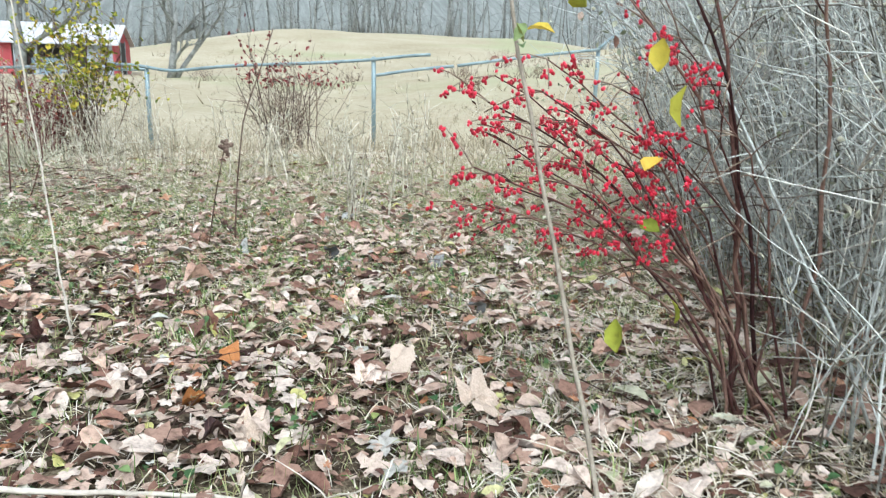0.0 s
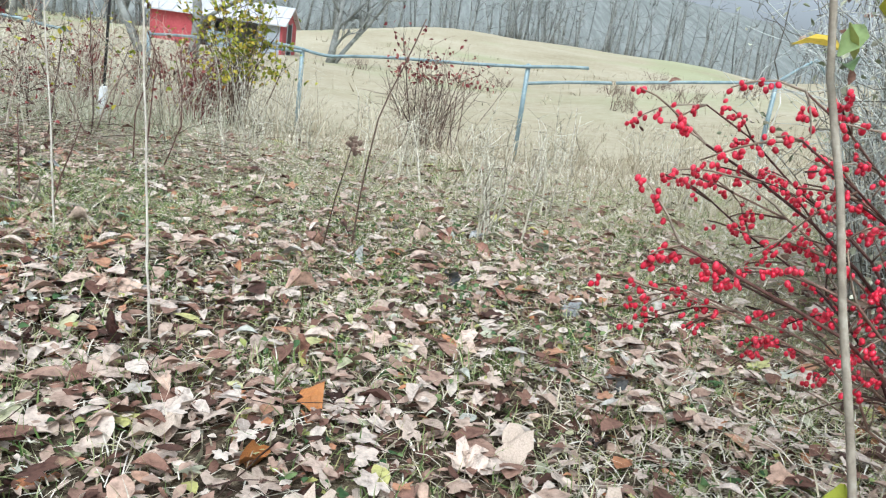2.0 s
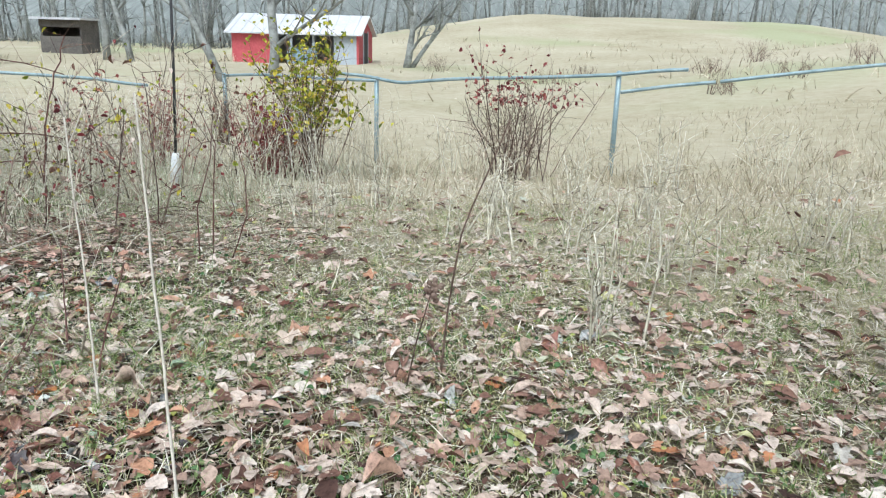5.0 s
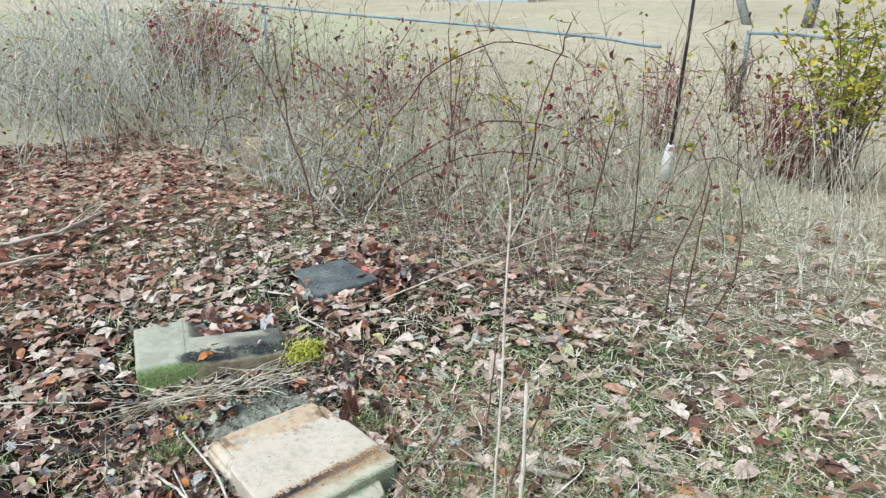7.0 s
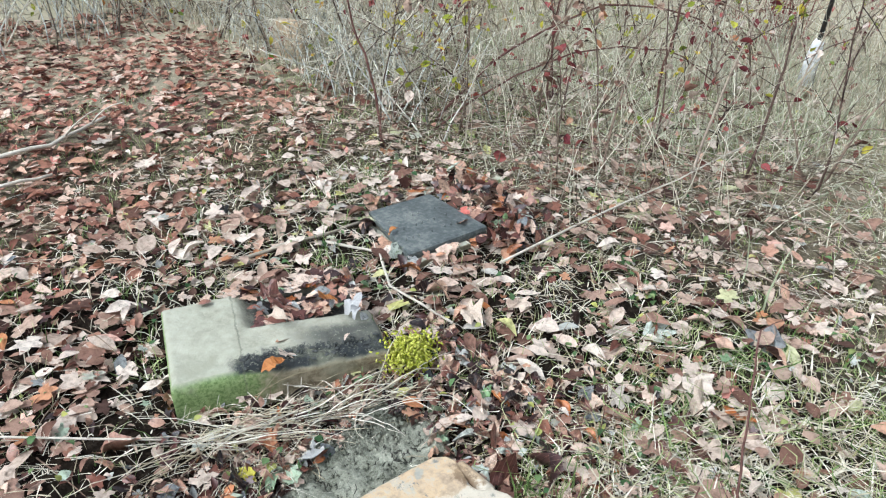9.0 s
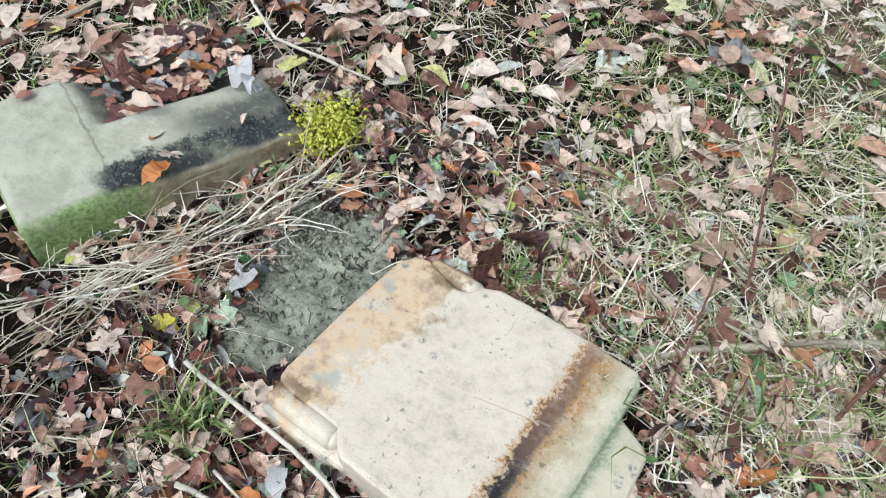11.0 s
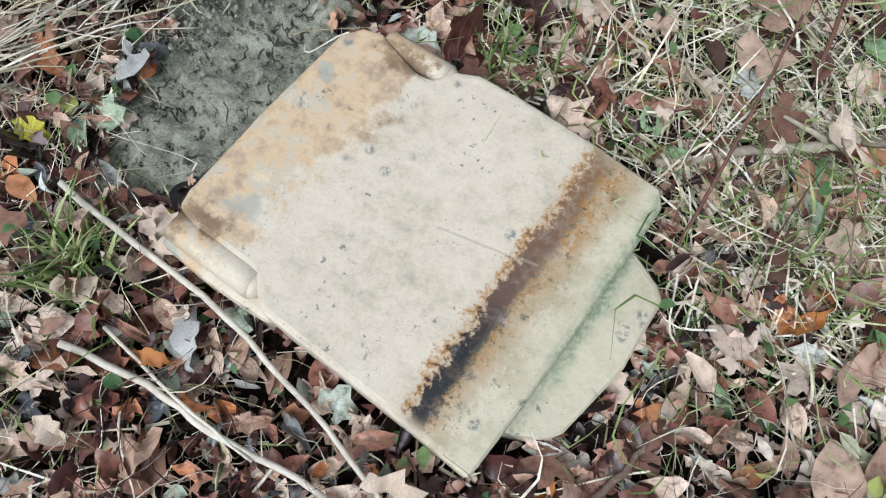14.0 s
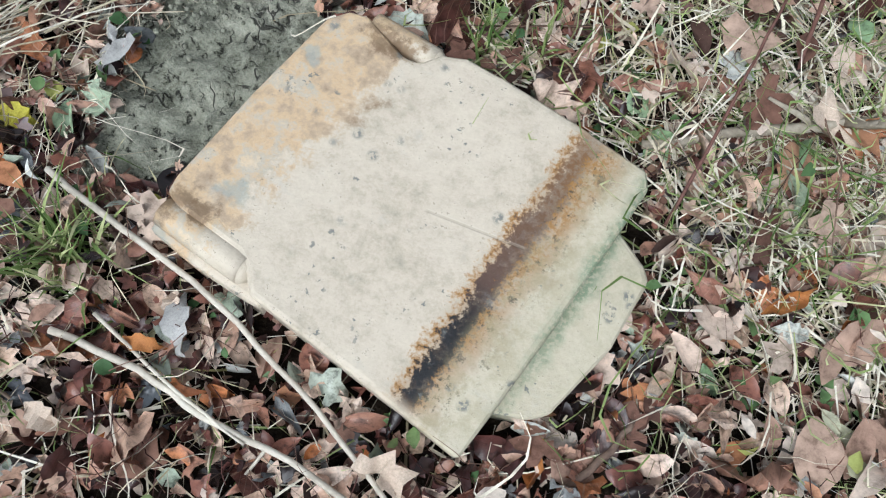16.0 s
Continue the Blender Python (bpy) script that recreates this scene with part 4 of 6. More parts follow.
def white_barn():
    t = thing("white_barn", "long white barn with black roof edge and open upper side", "barn")
    x0, x1, y0, y1, g = -38.0, -19.4, 28.0, 35.0, -0.25
    xe = -23.6
    part("low_wall", boxed((x0, y0, g, xe, y0 + 0.15, 1.62)), M_white, t, "white block wall with small vents")
    # dark blocks on the wall face, coloured as the shade in the vents
    for x in (-29.6, -27.3, -25.2):
        part("vent", boxed((x - 0.16, y0 - 0.03, 1.0, x + 0.16, y0 + 0.03, 1.2)), M_darkroof_hole, t, "small dark block for the shade in a vent hole")
    part("gable_front", boxed((xe, y0 - 0.05, g, x1, y0 + 0.1, 3.1)), M_white, t, "tall white boarded end")
    part("back_wall", prism([(x1 - 0.3, y0 + 0.1), (x1, y0 + 0.1), (x0 + 0.3, y1), (x0, y1)], g, 3.0), M_oldwood, t)
    part("far_end", boxed((x0, y0 + 0.15, g, x0 + 0.15, y1 - 0.15, 3.0)), M_white, t)
    for x in np.arange(-37.5, xe, 2.8):
        part("post", boxed((x - 0.09, y0 + 0.02, 1.6, x + 0.09, y0 + 0.2, 2.75)), M_oldwood, t)
    part("hay", boxed((-30.2, y0 + 1.6, 0.0, -26.0, y0 + 3.0, 2.1), bevel=0.1), M_straw, t, "stacked hay in the dark loft")
    for z, dz in ((2.70, 0.3),):
        bm = bmesh.new()
        vs = [bm.verts.new(p) for p in ((x0 - 0.3, y0 - 0.6, z), (xe + 0.1, y0 - 0.6, z), (xe + 0.1, y0 + 3.6, z + 1.6), (x0 - 0.3, y0 + 3.6, z + 1.6))]
        up = bmesh.ops.extrude_face_region(bm, geom=[bm.faces.new(vs)])
        bmesh.ops.translate(bm, vec=(0, 0, 0.12), verts=[v for v in up["geom"] if isinstance(v, bmesh.types.BMVert)])
        bmesh.ops.recalc_face_normals(bm, faces=bm.faces)
        part("roof", bm, M_metalroof, t, "pale metal roof slope")
        part("eave_board", boxed((x0 - 0.3, y0 - 0.66, z - 0.18, xe + 0.1, y0 - 0.605, z + 0.05)), M_darkroof_hole, t)
    bm = bmesh.new()
    xm = (xe + x1) / 2
    vs = [bm.verts.new(p) for p in ((xe - 0.5, y0 - 0.3, 2.95), (x1 + 0.6, y0 - 0.3, 2.55), (x1 + 0.5, y0 - 0.3, 2.75), (x1 - 0.9, y0 - 0.3, 3.55), (xm, y0 - 0.3, 4.3), (xe + 0.4, y0 - 0.3, 3.4))]
    up = bmesh.ops.extrude_face_region(bm, geom=[bm.faces.new(vs)])
    bmesh.ops.translate(bm, vec=(-9.5, 4.4, 0), verts=[v for v in up["geom"] if isinstance(v, bmesh.types.BMVert)])
    bmesh.ops.recalc_face_normals(bm, faces=bm.faces)
    part("gable_roof", bm, M_darkroof_hole, t, "black roof over the end bay")


def small_hut():
    t = thing("wooden_hut", "small dark wooden hut under bare trees", "hut")
    x0, x1, y0, g = -24.3, -21.9, 40.0, 0.1
    part("wall", boxed((x0, y0 + 0.1, g, x0 + 0.1, y0 + 2.0, 2.0)), M_oldwood, t)
    part("wall", boxed((x1 - 0.1, y0 + 0.1, g, x1, y0 + 2.0, 2.0)), M_oldwood, t)
    part("wall", boxed((x0 + 0.1, y0 + 1.9, g, x1 - 0.1, y0 + 2.0, 2.0)), M_oldwood, t)
    part("front", boxed((x0, y0, g, x1, y0 + 0.1, 1.1), (x0, y0, 1.6, x1, y0 + 0.1, 2.0)), M_oldwood, t)
    part("roof", boxed((x0 - 0.3, y0 - 0.4, 2.0, x1 + 0.3, y0 + 2.3, 2.12)), M_metalroof, t, "low pale roof")


red_shed(), white_barn(), small_hut()


# ---- trees and woods ----
def branches(soup, twigs, base, way, length, r, depth, spread=0.55):
    pts = cane(base, way, length, droop=-0.15, wander=0.25, n=6)
    tube(soup if depth > 1 else twigs, pts, r, r * 0.45, 6 if depth > 1 else 3)
    if depth == 0:
        return
    for k in range(4 if depth > 1 else 5):
        f = rng.uniform(0.35, 1.0)
        i = min(int(f * 5), 5)
        d = pts[i] - pts[max(i - 1, 0)]
        d = d / (np.linalg.norm(d) + 1e-9) + rng.normal(0, spread, 3)
        d[2] += 0.25
        branches(soup, twigs, pts[i], d, length * rng.uniform(0.45, 0.7), r * 0.45, depth - 1, spread)


def bare_tree(label, places):
    t = thing("bare_tree", label, "tree")
    lim, tw = Soup(), Soup()
    for (x, y), way, h, r in places:
        branches(lim, tw, (x, y, float(relief(x, y)) - 0.1), way, h, r, 3)
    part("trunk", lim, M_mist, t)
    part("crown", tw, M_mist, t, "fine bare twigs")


bare_tree("pale bare tree leaning beside the shed", [((-7.2, 22.0), (-0.45, 0, 1), 5.5, 0.14), ((-5.6, 22.0), (0.02, 0, 1), 6.0, 0.17)])
bare_tree("pale forked bare tree in the pasture", [((-2.9, 36.0), (0.1, 0, 1), 3.2, 0.22), ((-2.7, 36.2), (0.6, 0, 1), 4.0, 0.14)])
bare_tree("grey leafless trees beyond the barn", [((-38.0, 23.0), (0.05, 0, 1), 5.0, 0.2), ((-41.5, 24.0), (-0.1, 0, 1), 5.5, 0.2), ((-36.6, 22.0), (0.1, 0, 1), 3.6, 0.12)])
bare_tree("grey bare tree beside the hut", [((-15.6, 33.0), (-0.1, 0, 1), 6.0, 0.16), ((-18.4, 36.0), (0.1, 0, 1), 6.5, 0.2)])

woods, wtw = Soup(), Soup()
for k in range(430):
    x = rng.uniform(-95, 120)
    y = 58 + 10 * rng.random() + 40 * smooth(x, -32, 6) - 12 * smooth(x, 30, 70) + rng.exponential(7)
    z = float(relief(x, y))
    h = rng.uniform(6, 12)
    p = cane((x, y, z - 0.2), (rng.normal(0, 0.1), 0, 1), h, 0, 0.12, 5)
    r = rng.uniform(0.08, 0.2)
    tube(woods, p, r, r * 0.3, 4)
    for i in range(12):
        b = p[rng.integers(1, 5)]
        tube(wtw, cane(b, rng.normal(0, 0.6, 3) + np.array((0, 0, 0.8)), rng.uniform(1.0, 3.6), 0.1, 0.3, 4), 0.045, 0.02, 3)
    for i in range(12):
        tube(wtw, cane((x + rng.normal(0, 2.0), y - 1 + rng.normal(0, 1.5), z - 0.1), rng.normal(0, 0.5, 3) + np.array((0, 0, 0.9)), rng.uniform(0.8, 3.0), 0.3, 0.3, 4), 0.03, 0.015, 3)
w = thing("far_woods", "grey leafless woods along the pasture edge", "woods", "stuff")
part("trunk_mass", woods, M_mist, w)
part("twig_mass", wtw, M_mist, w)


def wooded_hill():
    """Distant hillside of bare woods behind the first trees."""
    xs = np.linspace(-260, 300, 190)
    rows, n = [], 14
    for x in xs:
        yb = 78 + 44 * smooth(x, -32, 6) - 10 * smooth(x, 30, 70)
        top = 17 + 5 * math.sin(x * 0.016 + 1) - 4 * smooth(x, 20, 120) + 1.2 * noise.noise((x * 0.35, 0, 0)) + 0.8 * noise.noise((x * 1.3, 4, 0))
        for k in range(n):
            f = k / (n - 1)
            rows.append((x, yb + 60 * f, float(relief(x, yb)) - 1.0 + top * f ** 0.8))
    i, j = np.meshgrid(np.arange(len(xs) - 1), np.arange(n - 1), indexing="ij")
    q = i * n + j
    ob = part("backdrop", mesh_from("backdrop", rows, np.stack([q, q + n, q + n + 1, q + 1], -1).reshape(-1, 4)), None)
    m, nn, l, b = base_mat("hazed_distant_woods", 1.0, 0.0)
    tc = nn.new("ShaderNodeTexCoord").outputs["Object"]
    mp = nn.new("ShaderNodeMapping")
    mp.inputs["Scale"].default_value = (1.0, 0.1, 0.16)
    l.new(tc, mp.inputs["Vector"])
    # haze of distance is mixed into these grey streaks
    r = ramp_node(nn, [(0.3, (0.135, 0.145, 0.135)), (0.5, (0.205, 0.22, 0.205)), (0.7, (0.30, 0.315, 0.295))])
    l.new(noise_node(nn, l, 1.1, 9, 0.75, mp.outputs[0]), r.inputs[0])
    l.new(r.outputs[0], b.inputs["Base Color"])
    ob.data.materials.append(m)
    tagged(ob, "misty grey wooded hillside", "hillside", kind="structure")


wooded_hill()


# ---- leaf and blade templates ----
def lobed_leaf(lobes, depth, curl, fold, rings=1):
    """A broad leaf with pointed lobes, lightly folded on its midrib and curled: points and triangles."""
    k = lobes * 3 + 1
    ang = np.linspace(-2.7, 2.7, k)
    shape = np.array([1.0 - depth, 0.86, 1.0])[(np.arange(k) + 2) % 3]
    shape[0] = shape[-1] = 0.55
    rad = shape * (0.72 + 0.28 * np.cos(ang * 0.5)) * rng.uniform(0.9, 1.1, k)
    ring = np.stack([rad * np.sin(ang) * 0.55, rad * np.cos(ang) * 0.55, 0 * ang], 1)
    layers = [ring * (r + 1) / rings for r in range(rings)]
    p = np.concatenate([[(0, -0.04, 0)], *layers, [(0.02, -0.62, 0.03), (0.035, -0.62, 0.03)]])
    ph = rng.uniform(0, 6, 2)
    p[:, 2] += fold * np.abs(p[:, 0]) + curl * (p[:, 0] ** 2 + p[:, 1] ** 2) * np.sin(4 * p[:, 0] + ph[0]) + 0.06 * np.sin(7 * p[:, 1] + ph[1]) * np.abs(p[:, 0]) * 2 + rng.normal(0, 0.012, len(p))
    f = [(0, i + 1, i) for i in range(1, k)]
    for r in range(rings - 1):
        a = 1 + r * k
        for i in range(k - 1):
            f += [(a + i, a + i + 1, a + i + 1 + k), (a + i, a + i + 1 + k, a + i + k)]
    f += [(0, len(p) - 1, len(p) - 2)]
    return p, np.array(f)


def oval_leaf(wide, curl, fold, n=5):
    """A plain pointed leaf rolled along its length: two rows either side of the midrib."""
    t = np.linspace(0, 1, n)
    half = wide * np.sin(np.pi * np.clip(t, 0.02, 0.98)) ** 0.8
    p = []
    for a, h in zip(t, half):
        z = curl * math.sin(a * 3.0) + rng.normal(0, 0.01)
        p += [(-h, a - 0.5, z + fold * h * 2 + rng.normal(0, 0.012)), (0, a - 0.5, z), (h, a - 0.5, z + fold * h * 2 + rng.normal(0, 0.012))]
    f = []
    for i in range(n - 1):
        for c in (0, 1):
            q = i * 3 + c
            f += [(q, q + 1, q + 4), (q, q + 4, q + 3)]
    return np.array(p), np.array(f)


def blade(bend, width=0.014, n=4):
    t = np.linspace(0, 1, n)
    p = []
    for a in t[:-1]:
        h = width * (1 - 0.6 * a)
        p += [(-h, bend * a * a, a - 0.25 * bend * a ** 3), (h, bend * a * a, a - 0.25 * bend * a ** 3)]
    p.append((0, bend, 1 - 0.25 * bend))
    f = []
    for i in range(n - 2):
        f += [(2 * i, 2 * i + 1, 2 * i + 3), (2 * i, 2 * i + 3, 2 * i + 2)]
    f.append((2 * (n - 2), 2 * (n - 2) + 1, 2 * (n - 1)))
    return np.array(p, float), np.array(f)


LEAVES = [lobed_leaf(5, 0.44, 0.35, 0.05), lobed_leaf(5, 0.5, -0.35, 0.08), lobed_leaf(5, 0.38, 0.25, 0.04), lobed_leaf(3, 0.4, 0.3, 0.1),
          oval_leaf(0.27, 0.06, 0.12), oval_leaf(0.22, -0.06, 0.28), oval_leaf(0.34, 0.05, 0.08), oval_leaf(0.2, 0.12, 0.5)]
FINE = [lobed_leaf(5, 0.34, 1.1, 0.12, 3), lobed_leaf(5, 0.4, -1.1, 0.25, 3), lobed_leaf(4, 0.3, 1.3, 0.15, 3), lobed_leaf(3, 0.3, 1.2, 0.35, 3),
        oval_leaf(0.27, 0.12, 0.3, 9), oval_leaf(0.22, -0.12, 0.6, 9), oval_leaf(0.33, 0.1, 0.15, 9), oval_leaf(0.2, 0.2, 0.9, 9)]
BLADES = [blade(b) for b in (0.15, 0.4, 0.7, 1.0)]


def curled_blade(bend, sway, kink, width=0.014, n=8):
    """A long blade that bows, sways sideways and may be bent over near its tip."""
    p = []
    for a in np.linspace(0, 1, n):
        h = width * (1 - 0.85 * a ** 2)
        x = sway * math.sin(2.6 * a) * a * 6
        y, z = bend * a * a + (kink * (a - 0.55) if a > 0.55 else 0), a - 0.3 * bend * a ** 3 - (0.7 * abs(kink) * (a - 0.55) if a > 0.55 else 0)
        p += [(x - h, y, z), (x + h, y, z)]
    f = []
    for i in range(n - 1):
        f += [(2 * i, 2 * i + 1, 2 * i + 3), (2 * i, 2 * i + 3, 2 * i + 2)]
    return np.array(p, float), np.array(f)


CURLS = [curled_blade(0.2, 0.10, 0.0), curled_blade(0.5, -0.16, 0.2), curled_blade(0.9, 0.2, 0.0), curled_blade(0.3, -0.08, -0.25), curled_blade(0.7, 0.24, 0.35), curled_blade(0.1, -0.22, 0.2)]


def clear(x, y, grow=0.0):
    """Which places are free of stones and mud."""
    return ~(inside(TABLET_AREA, x, y, grow) | inside(BLOCK_AREA, x, y, grow * 0.5) | inside(MARKER_AREA, x, y, grow * 0.5) | inside(MUD_AREA, x, y, grow * 0.3 - 0.02))


def sow(count, x0, x1, y0, y1, chance):
    x, y = rng.uniform(x0, x1, count), rng.uniform(y0, y1, count)
    keep = (rng.random(count) < chance(x, y))
    return x[keep], y[keep]


def blotch(x, y, s, seed=0.0):
    return 0.5 + 0.5 * np.sin(s * x + 2.1 * np.sin(s * 0.7 * y + seed) + seed) * np.sin(s * 1.1 * y + 1.7 * np.sin(s * 0.6 * x + 2 * seed))


def russet_zone(x, y):
    return smooth(-x + 0.5 * np.sin(2.2 * y), 2.0, 4.2) * (1 - smooth(y + 0.12 * (x + 4), 2.5, 3.3)) * smooth(y, -1.0, 0.3) * 0.9


def damp_zone(x, y):
    return np.exp(-(((x + 1.1) / 0.85) ** 2 + ((y - 0.95) / 0.7) ** 2))


def bare_zone(x, y):
    return np.exp(-(((x + 0.36) / 0.36) ** 2 + ((y - 0.86) / 0.25) ** 2))


def lay_leaves(soup, x, y, lo, hi, tilt=0.35, lift=0.03):
    kinds = rng.integers(0, len(LEAVES), len(x))
    for k, (v, f) in enumerate(LEAVES):
        m = kinds == k
        c = int(m.sum())
        if c == 0:
            continue
        z = relief(x[m], y[m]) + 0.006 + rng.random(c) * lift
        spin, size = turns(rng.uniform(0, 6.28, c), rng.normal(0, tilt, c), rng.normal(0, tilt, c)), lo + (hi - lo) * rng.random(c) ** 1.7
        damp = damp_zone(x[m], y[m])
        size = np.where(damp > 0.35, np.minimum(size, 0.03 + 0.6 * (size - 0.03)), size)
        ok = x[m] > -6.9 + 0.4 * np.sin(3 * y[m])
        soup.many(v, f, np.stack([x[m], y[m], z], 1)[ok], spin[ok], size[ok])


def strew(name, label, category, mat, soup, flat=True):
    ob = part(name, soup, mat, flat=flat)
    return tagged(ob, label, category, kind="stuff")


# leaf litter
s = Soup()
x, y = sow(84000, -6.0, 6.2, -4.4, 5.2, lambda x, y: (1 - smooth(np.hypot(x - 0.2, y - 0.6), 3.4, 5.8)) * (0.35 + 0.65 * blotch(x, y, 4.3)) * (1 - 0.74 * smooth(y + 0.4 * np.maximum(x, 0), 0.8, 4.6)) * (1 - russet_zone(x, y)) * (1 - 0.6 * damp_zone(x, y)) * clear(x, y, -0.01))
lay_leaves(s, x, y, 0.022, 0.115, 0.17, 0.042)
x, y = sow(5200, -10, 10, -8.0, 8.0, lambda x, y: 0.75 * ((y > 4.5) | (y < -2.0) | (x > 4.4) | ((x < -4.0) & (y < 0.5))) * (1 - smooth(np.hypot(x, y - 1), 5.0, 9.0)))
lay_leaves(s, x, y, 0.05, 0.11, 0.2)
strew("leaf_litter", "brown, beige and tan fallen leaves lying thickly", "leaves", M_leaf, s)
s = Soup()
x, y = sow(11000, -3.0, 0.8, -0.2, 2.8, lambda x, y: (0.08 + 0.8 * damp_zone(x, y)) * clear(x, y, -0.005))
lay_leaves(s, x, y, 0.022, 0.075, 0.65, 0.035)
strew("damp_leaf_litter", "dark damp reddish-brown leaves round the stones", "leaves", M_damp, s)
s = Soup()
x, y = sow(30000, -9.5, -1.6, -1.0, 4.4, lambda x, y: russet_zone(x, y) * clear(x, y, 0.0))
lay_leaves(s, x, y, 0.03, 0.095, 0.2)
x, y = sow(4200, -5.0, 1.4, 1.6, 5.2, lambda x, y: 0.8 * np.exp(-((y - 3.0) / 0.8) ** 2) * (1 - smooth(x, -1.6, 0.6)) * (0.3 + 0.7 * blotch(x, y, 4.0, 6.0)))
lay_leaves(s, x, y, 0.035, 0.085, 0.4, 0.06)
strew("russet_leaf_litter", "deep carpet of russet brown fallen leaves", "leaves", M_russet, s)


def plant_blades(soup, x, y, lo, hi, lean, wide=1.0, shapes=BLADES):
    kinds = rng.integers(0, len(shapes), len(x))
    for k, (v, f) in enumerate(shapes):
        m = kinds == k
        c = int(m.sum())
        ok = (y[m] < 8.5) | (np.arange(c) % 5 < 2)
        h = rng.uniform(lo, hi, c)
        size = np.stack([np.full(c, wide) * rng.uniform(0.07, 0.18, c), h, h], 1)
        ok &= clear(x[m], y[m], 0.035) | (rng.random(c) < 0.35)
        fall = rng.normal(0, lean, c) - lean * 0.5
        if lean > 1.1:
            fall = -np.abs(rng.normal(1.36, 0.2, c))
        spin = turns(rng.uniform(0, 6.28, c), fall, rng.normal(0, 0.3, c))
        soup.many(v, f, np.stack([x[m], y[m], relief(x[m], y[m]) - 0.005 + (lean > 1.1) * rng.uniform(0.006, 0.04, c)], 1)[ok], spin[ok], size[ok])


def tufts(x, y, each, spread):
    k = len(x)
    return (np.repeat(x, each) + rng.normal(0, spread, k * each)), (np.repeat(y, each) + rng.normal(0, spread, k * each))


s = Soup()
x, y = sow(13500, -4.5, 4.8, -2.4, 4.8, lambda x, y: (0.2 + 0.8 * blotch(x, y, 5.1, 1.0) ** 1.5) * (1 - 0.6 * damp_zone(x, y)) * (1 - 0.45 * russet_zone(x, y)))
x, y = tufts(x, y, 9, 0.035)
m = clear(x, y, 0.01)
plant_blades(s, x[m], y[m], 0.035, 0.10, 0.8)
x, y = sow(1500, -0.75, 1.4, 0.7, 3.2, lambda x, y: clear(x, y, 0.02) * (1 - 0.8 * bare_zone(x, y)) * np.exp(-(((x + 0.05) / 0.5) ** 2 + ((y - 1.55) / 0.55) ** 2)))
x, y = tufts(x, y, 8, 0.025)
m = clear(x, y, 0.0)
plant_blades(s, x[m], y[m], 0.05, 0.16, 0.9, 1.2, CURLS)
strew("green_grass", "short green grass tufts among fallen leaves", "grass", M_grass, s)

s = Soup()
x, y = sow(125000, -3.5, 5.2, -2.4, 5.5, lambda x, y: (0.3 + 0.7 * blotch(x, y, 3.7, 2.0)) * (0.6 + 0.4 * smooth(y, -0.2, 1.6)) * (1 - 0.65 * russet_zone(x, y)) * (1 - 0.7 * damp_zone(x, y)) * (1 - 0.85 * bare_zone(x, y)) * clear(x, y, 0.01))
plant_blades(s, x, y, 0.05, 0.16, 1.3)
x, y = sow(9000, -0.8, 1.6, 0.7, 3.2, lambda x, y: clear(x, y, 0.0) * (1 - 0.9 * bare_zone(x, y)) * np.exp(-(((x + 0.05) / 0.55) ** 2 + ((y - 1.55) / 0.6) ** 2)))
plant_blades(s, x, y, 0.07, 0.22, 1.3, 1.0, CURLS)
x, y = sow(800, -1.75, -1.2, 0.9, 1.5, lambda x, y: ~inside(BLOCK_AREA, x, y, 0.01) * np.exp(-(((x + 1.45) / 0.13) ** 2 + ((y - 1.2) / 0.2) ** 2)))
plant_blades(s, x, y, 0.06, 0.2, 1.5, 0.7)
x, y = sow(700, -1.9, 0.1, 0.2, 1.3, lambda x, y: 0.9 * clear(x, y, 0.03))
plant_blades(s, x, y, 0.05, 0.16, 1.5, 0.5, CURLS)
x, y = sow(700, -1.75, -1.28, 0.82, 1.45, lambda x, y: ~(inside(BLOCK_AREA, x, y, -0.02) | inside(MUD_AREA, x, y, 0.0)))
plant_blades(s, x, y, 0.06, 0.14, 1.5, 0.5, CURLS)
strew("dry_grass", "dead straw-coloured grass lying flat", "grass", M_straw, s)

s = Soup()
x, y = sow(60000, 0.1, 5.2, -1.6, 5.2, lambda x, y: (0.25 + 0.75 * blotch(x, y, 4.5, 7.0)) * smooth(y + 0.5 * x, 0.2, 2.0) * clear(x, y, 0.01))
plant_blades(s, x, y, 0.03, 0.09, 1.2, 1.2)
x, y = sow(38000, -1.6, 3.5, -1.6, 3.0, lambda x, y: 0.8 * blotch(x, y, 6.5, 1.5) * (1 - 0.9 * bare_zone(x, y)) * (1 - 0.6 * damp_zone(x, y)) * clear(x, y, 0.01))
plant_blades(s, x, y, 0.03, 0.10, 1.0, 0.9)
strew("olive_grass", "short olive and yellowed grass between leaves", "grass", M_olive, s)
s = Soup()
x, y = sow(34000, -9.5, 1.2, 2.5, 7.5, lambda x, y: (0.1 + 0.9 * blotch(x, y, 1.9, 9.0) ** 1.5) * smooth(y + 0.25 * (x + 4) - 0.7 * smooth(x, -2.0, 0.5), 2.6, 3.9) * (1 - smooth(x + 0.5 * np.sin(2.3 * y), -1.4, 0.9)))
plant_blades(s, x, y, 0.06, 0.34, 0.7, 1.6)
strew("undergrowth", "grey-green grass and weeds under the brambles", "grass", M_greygrass, s)

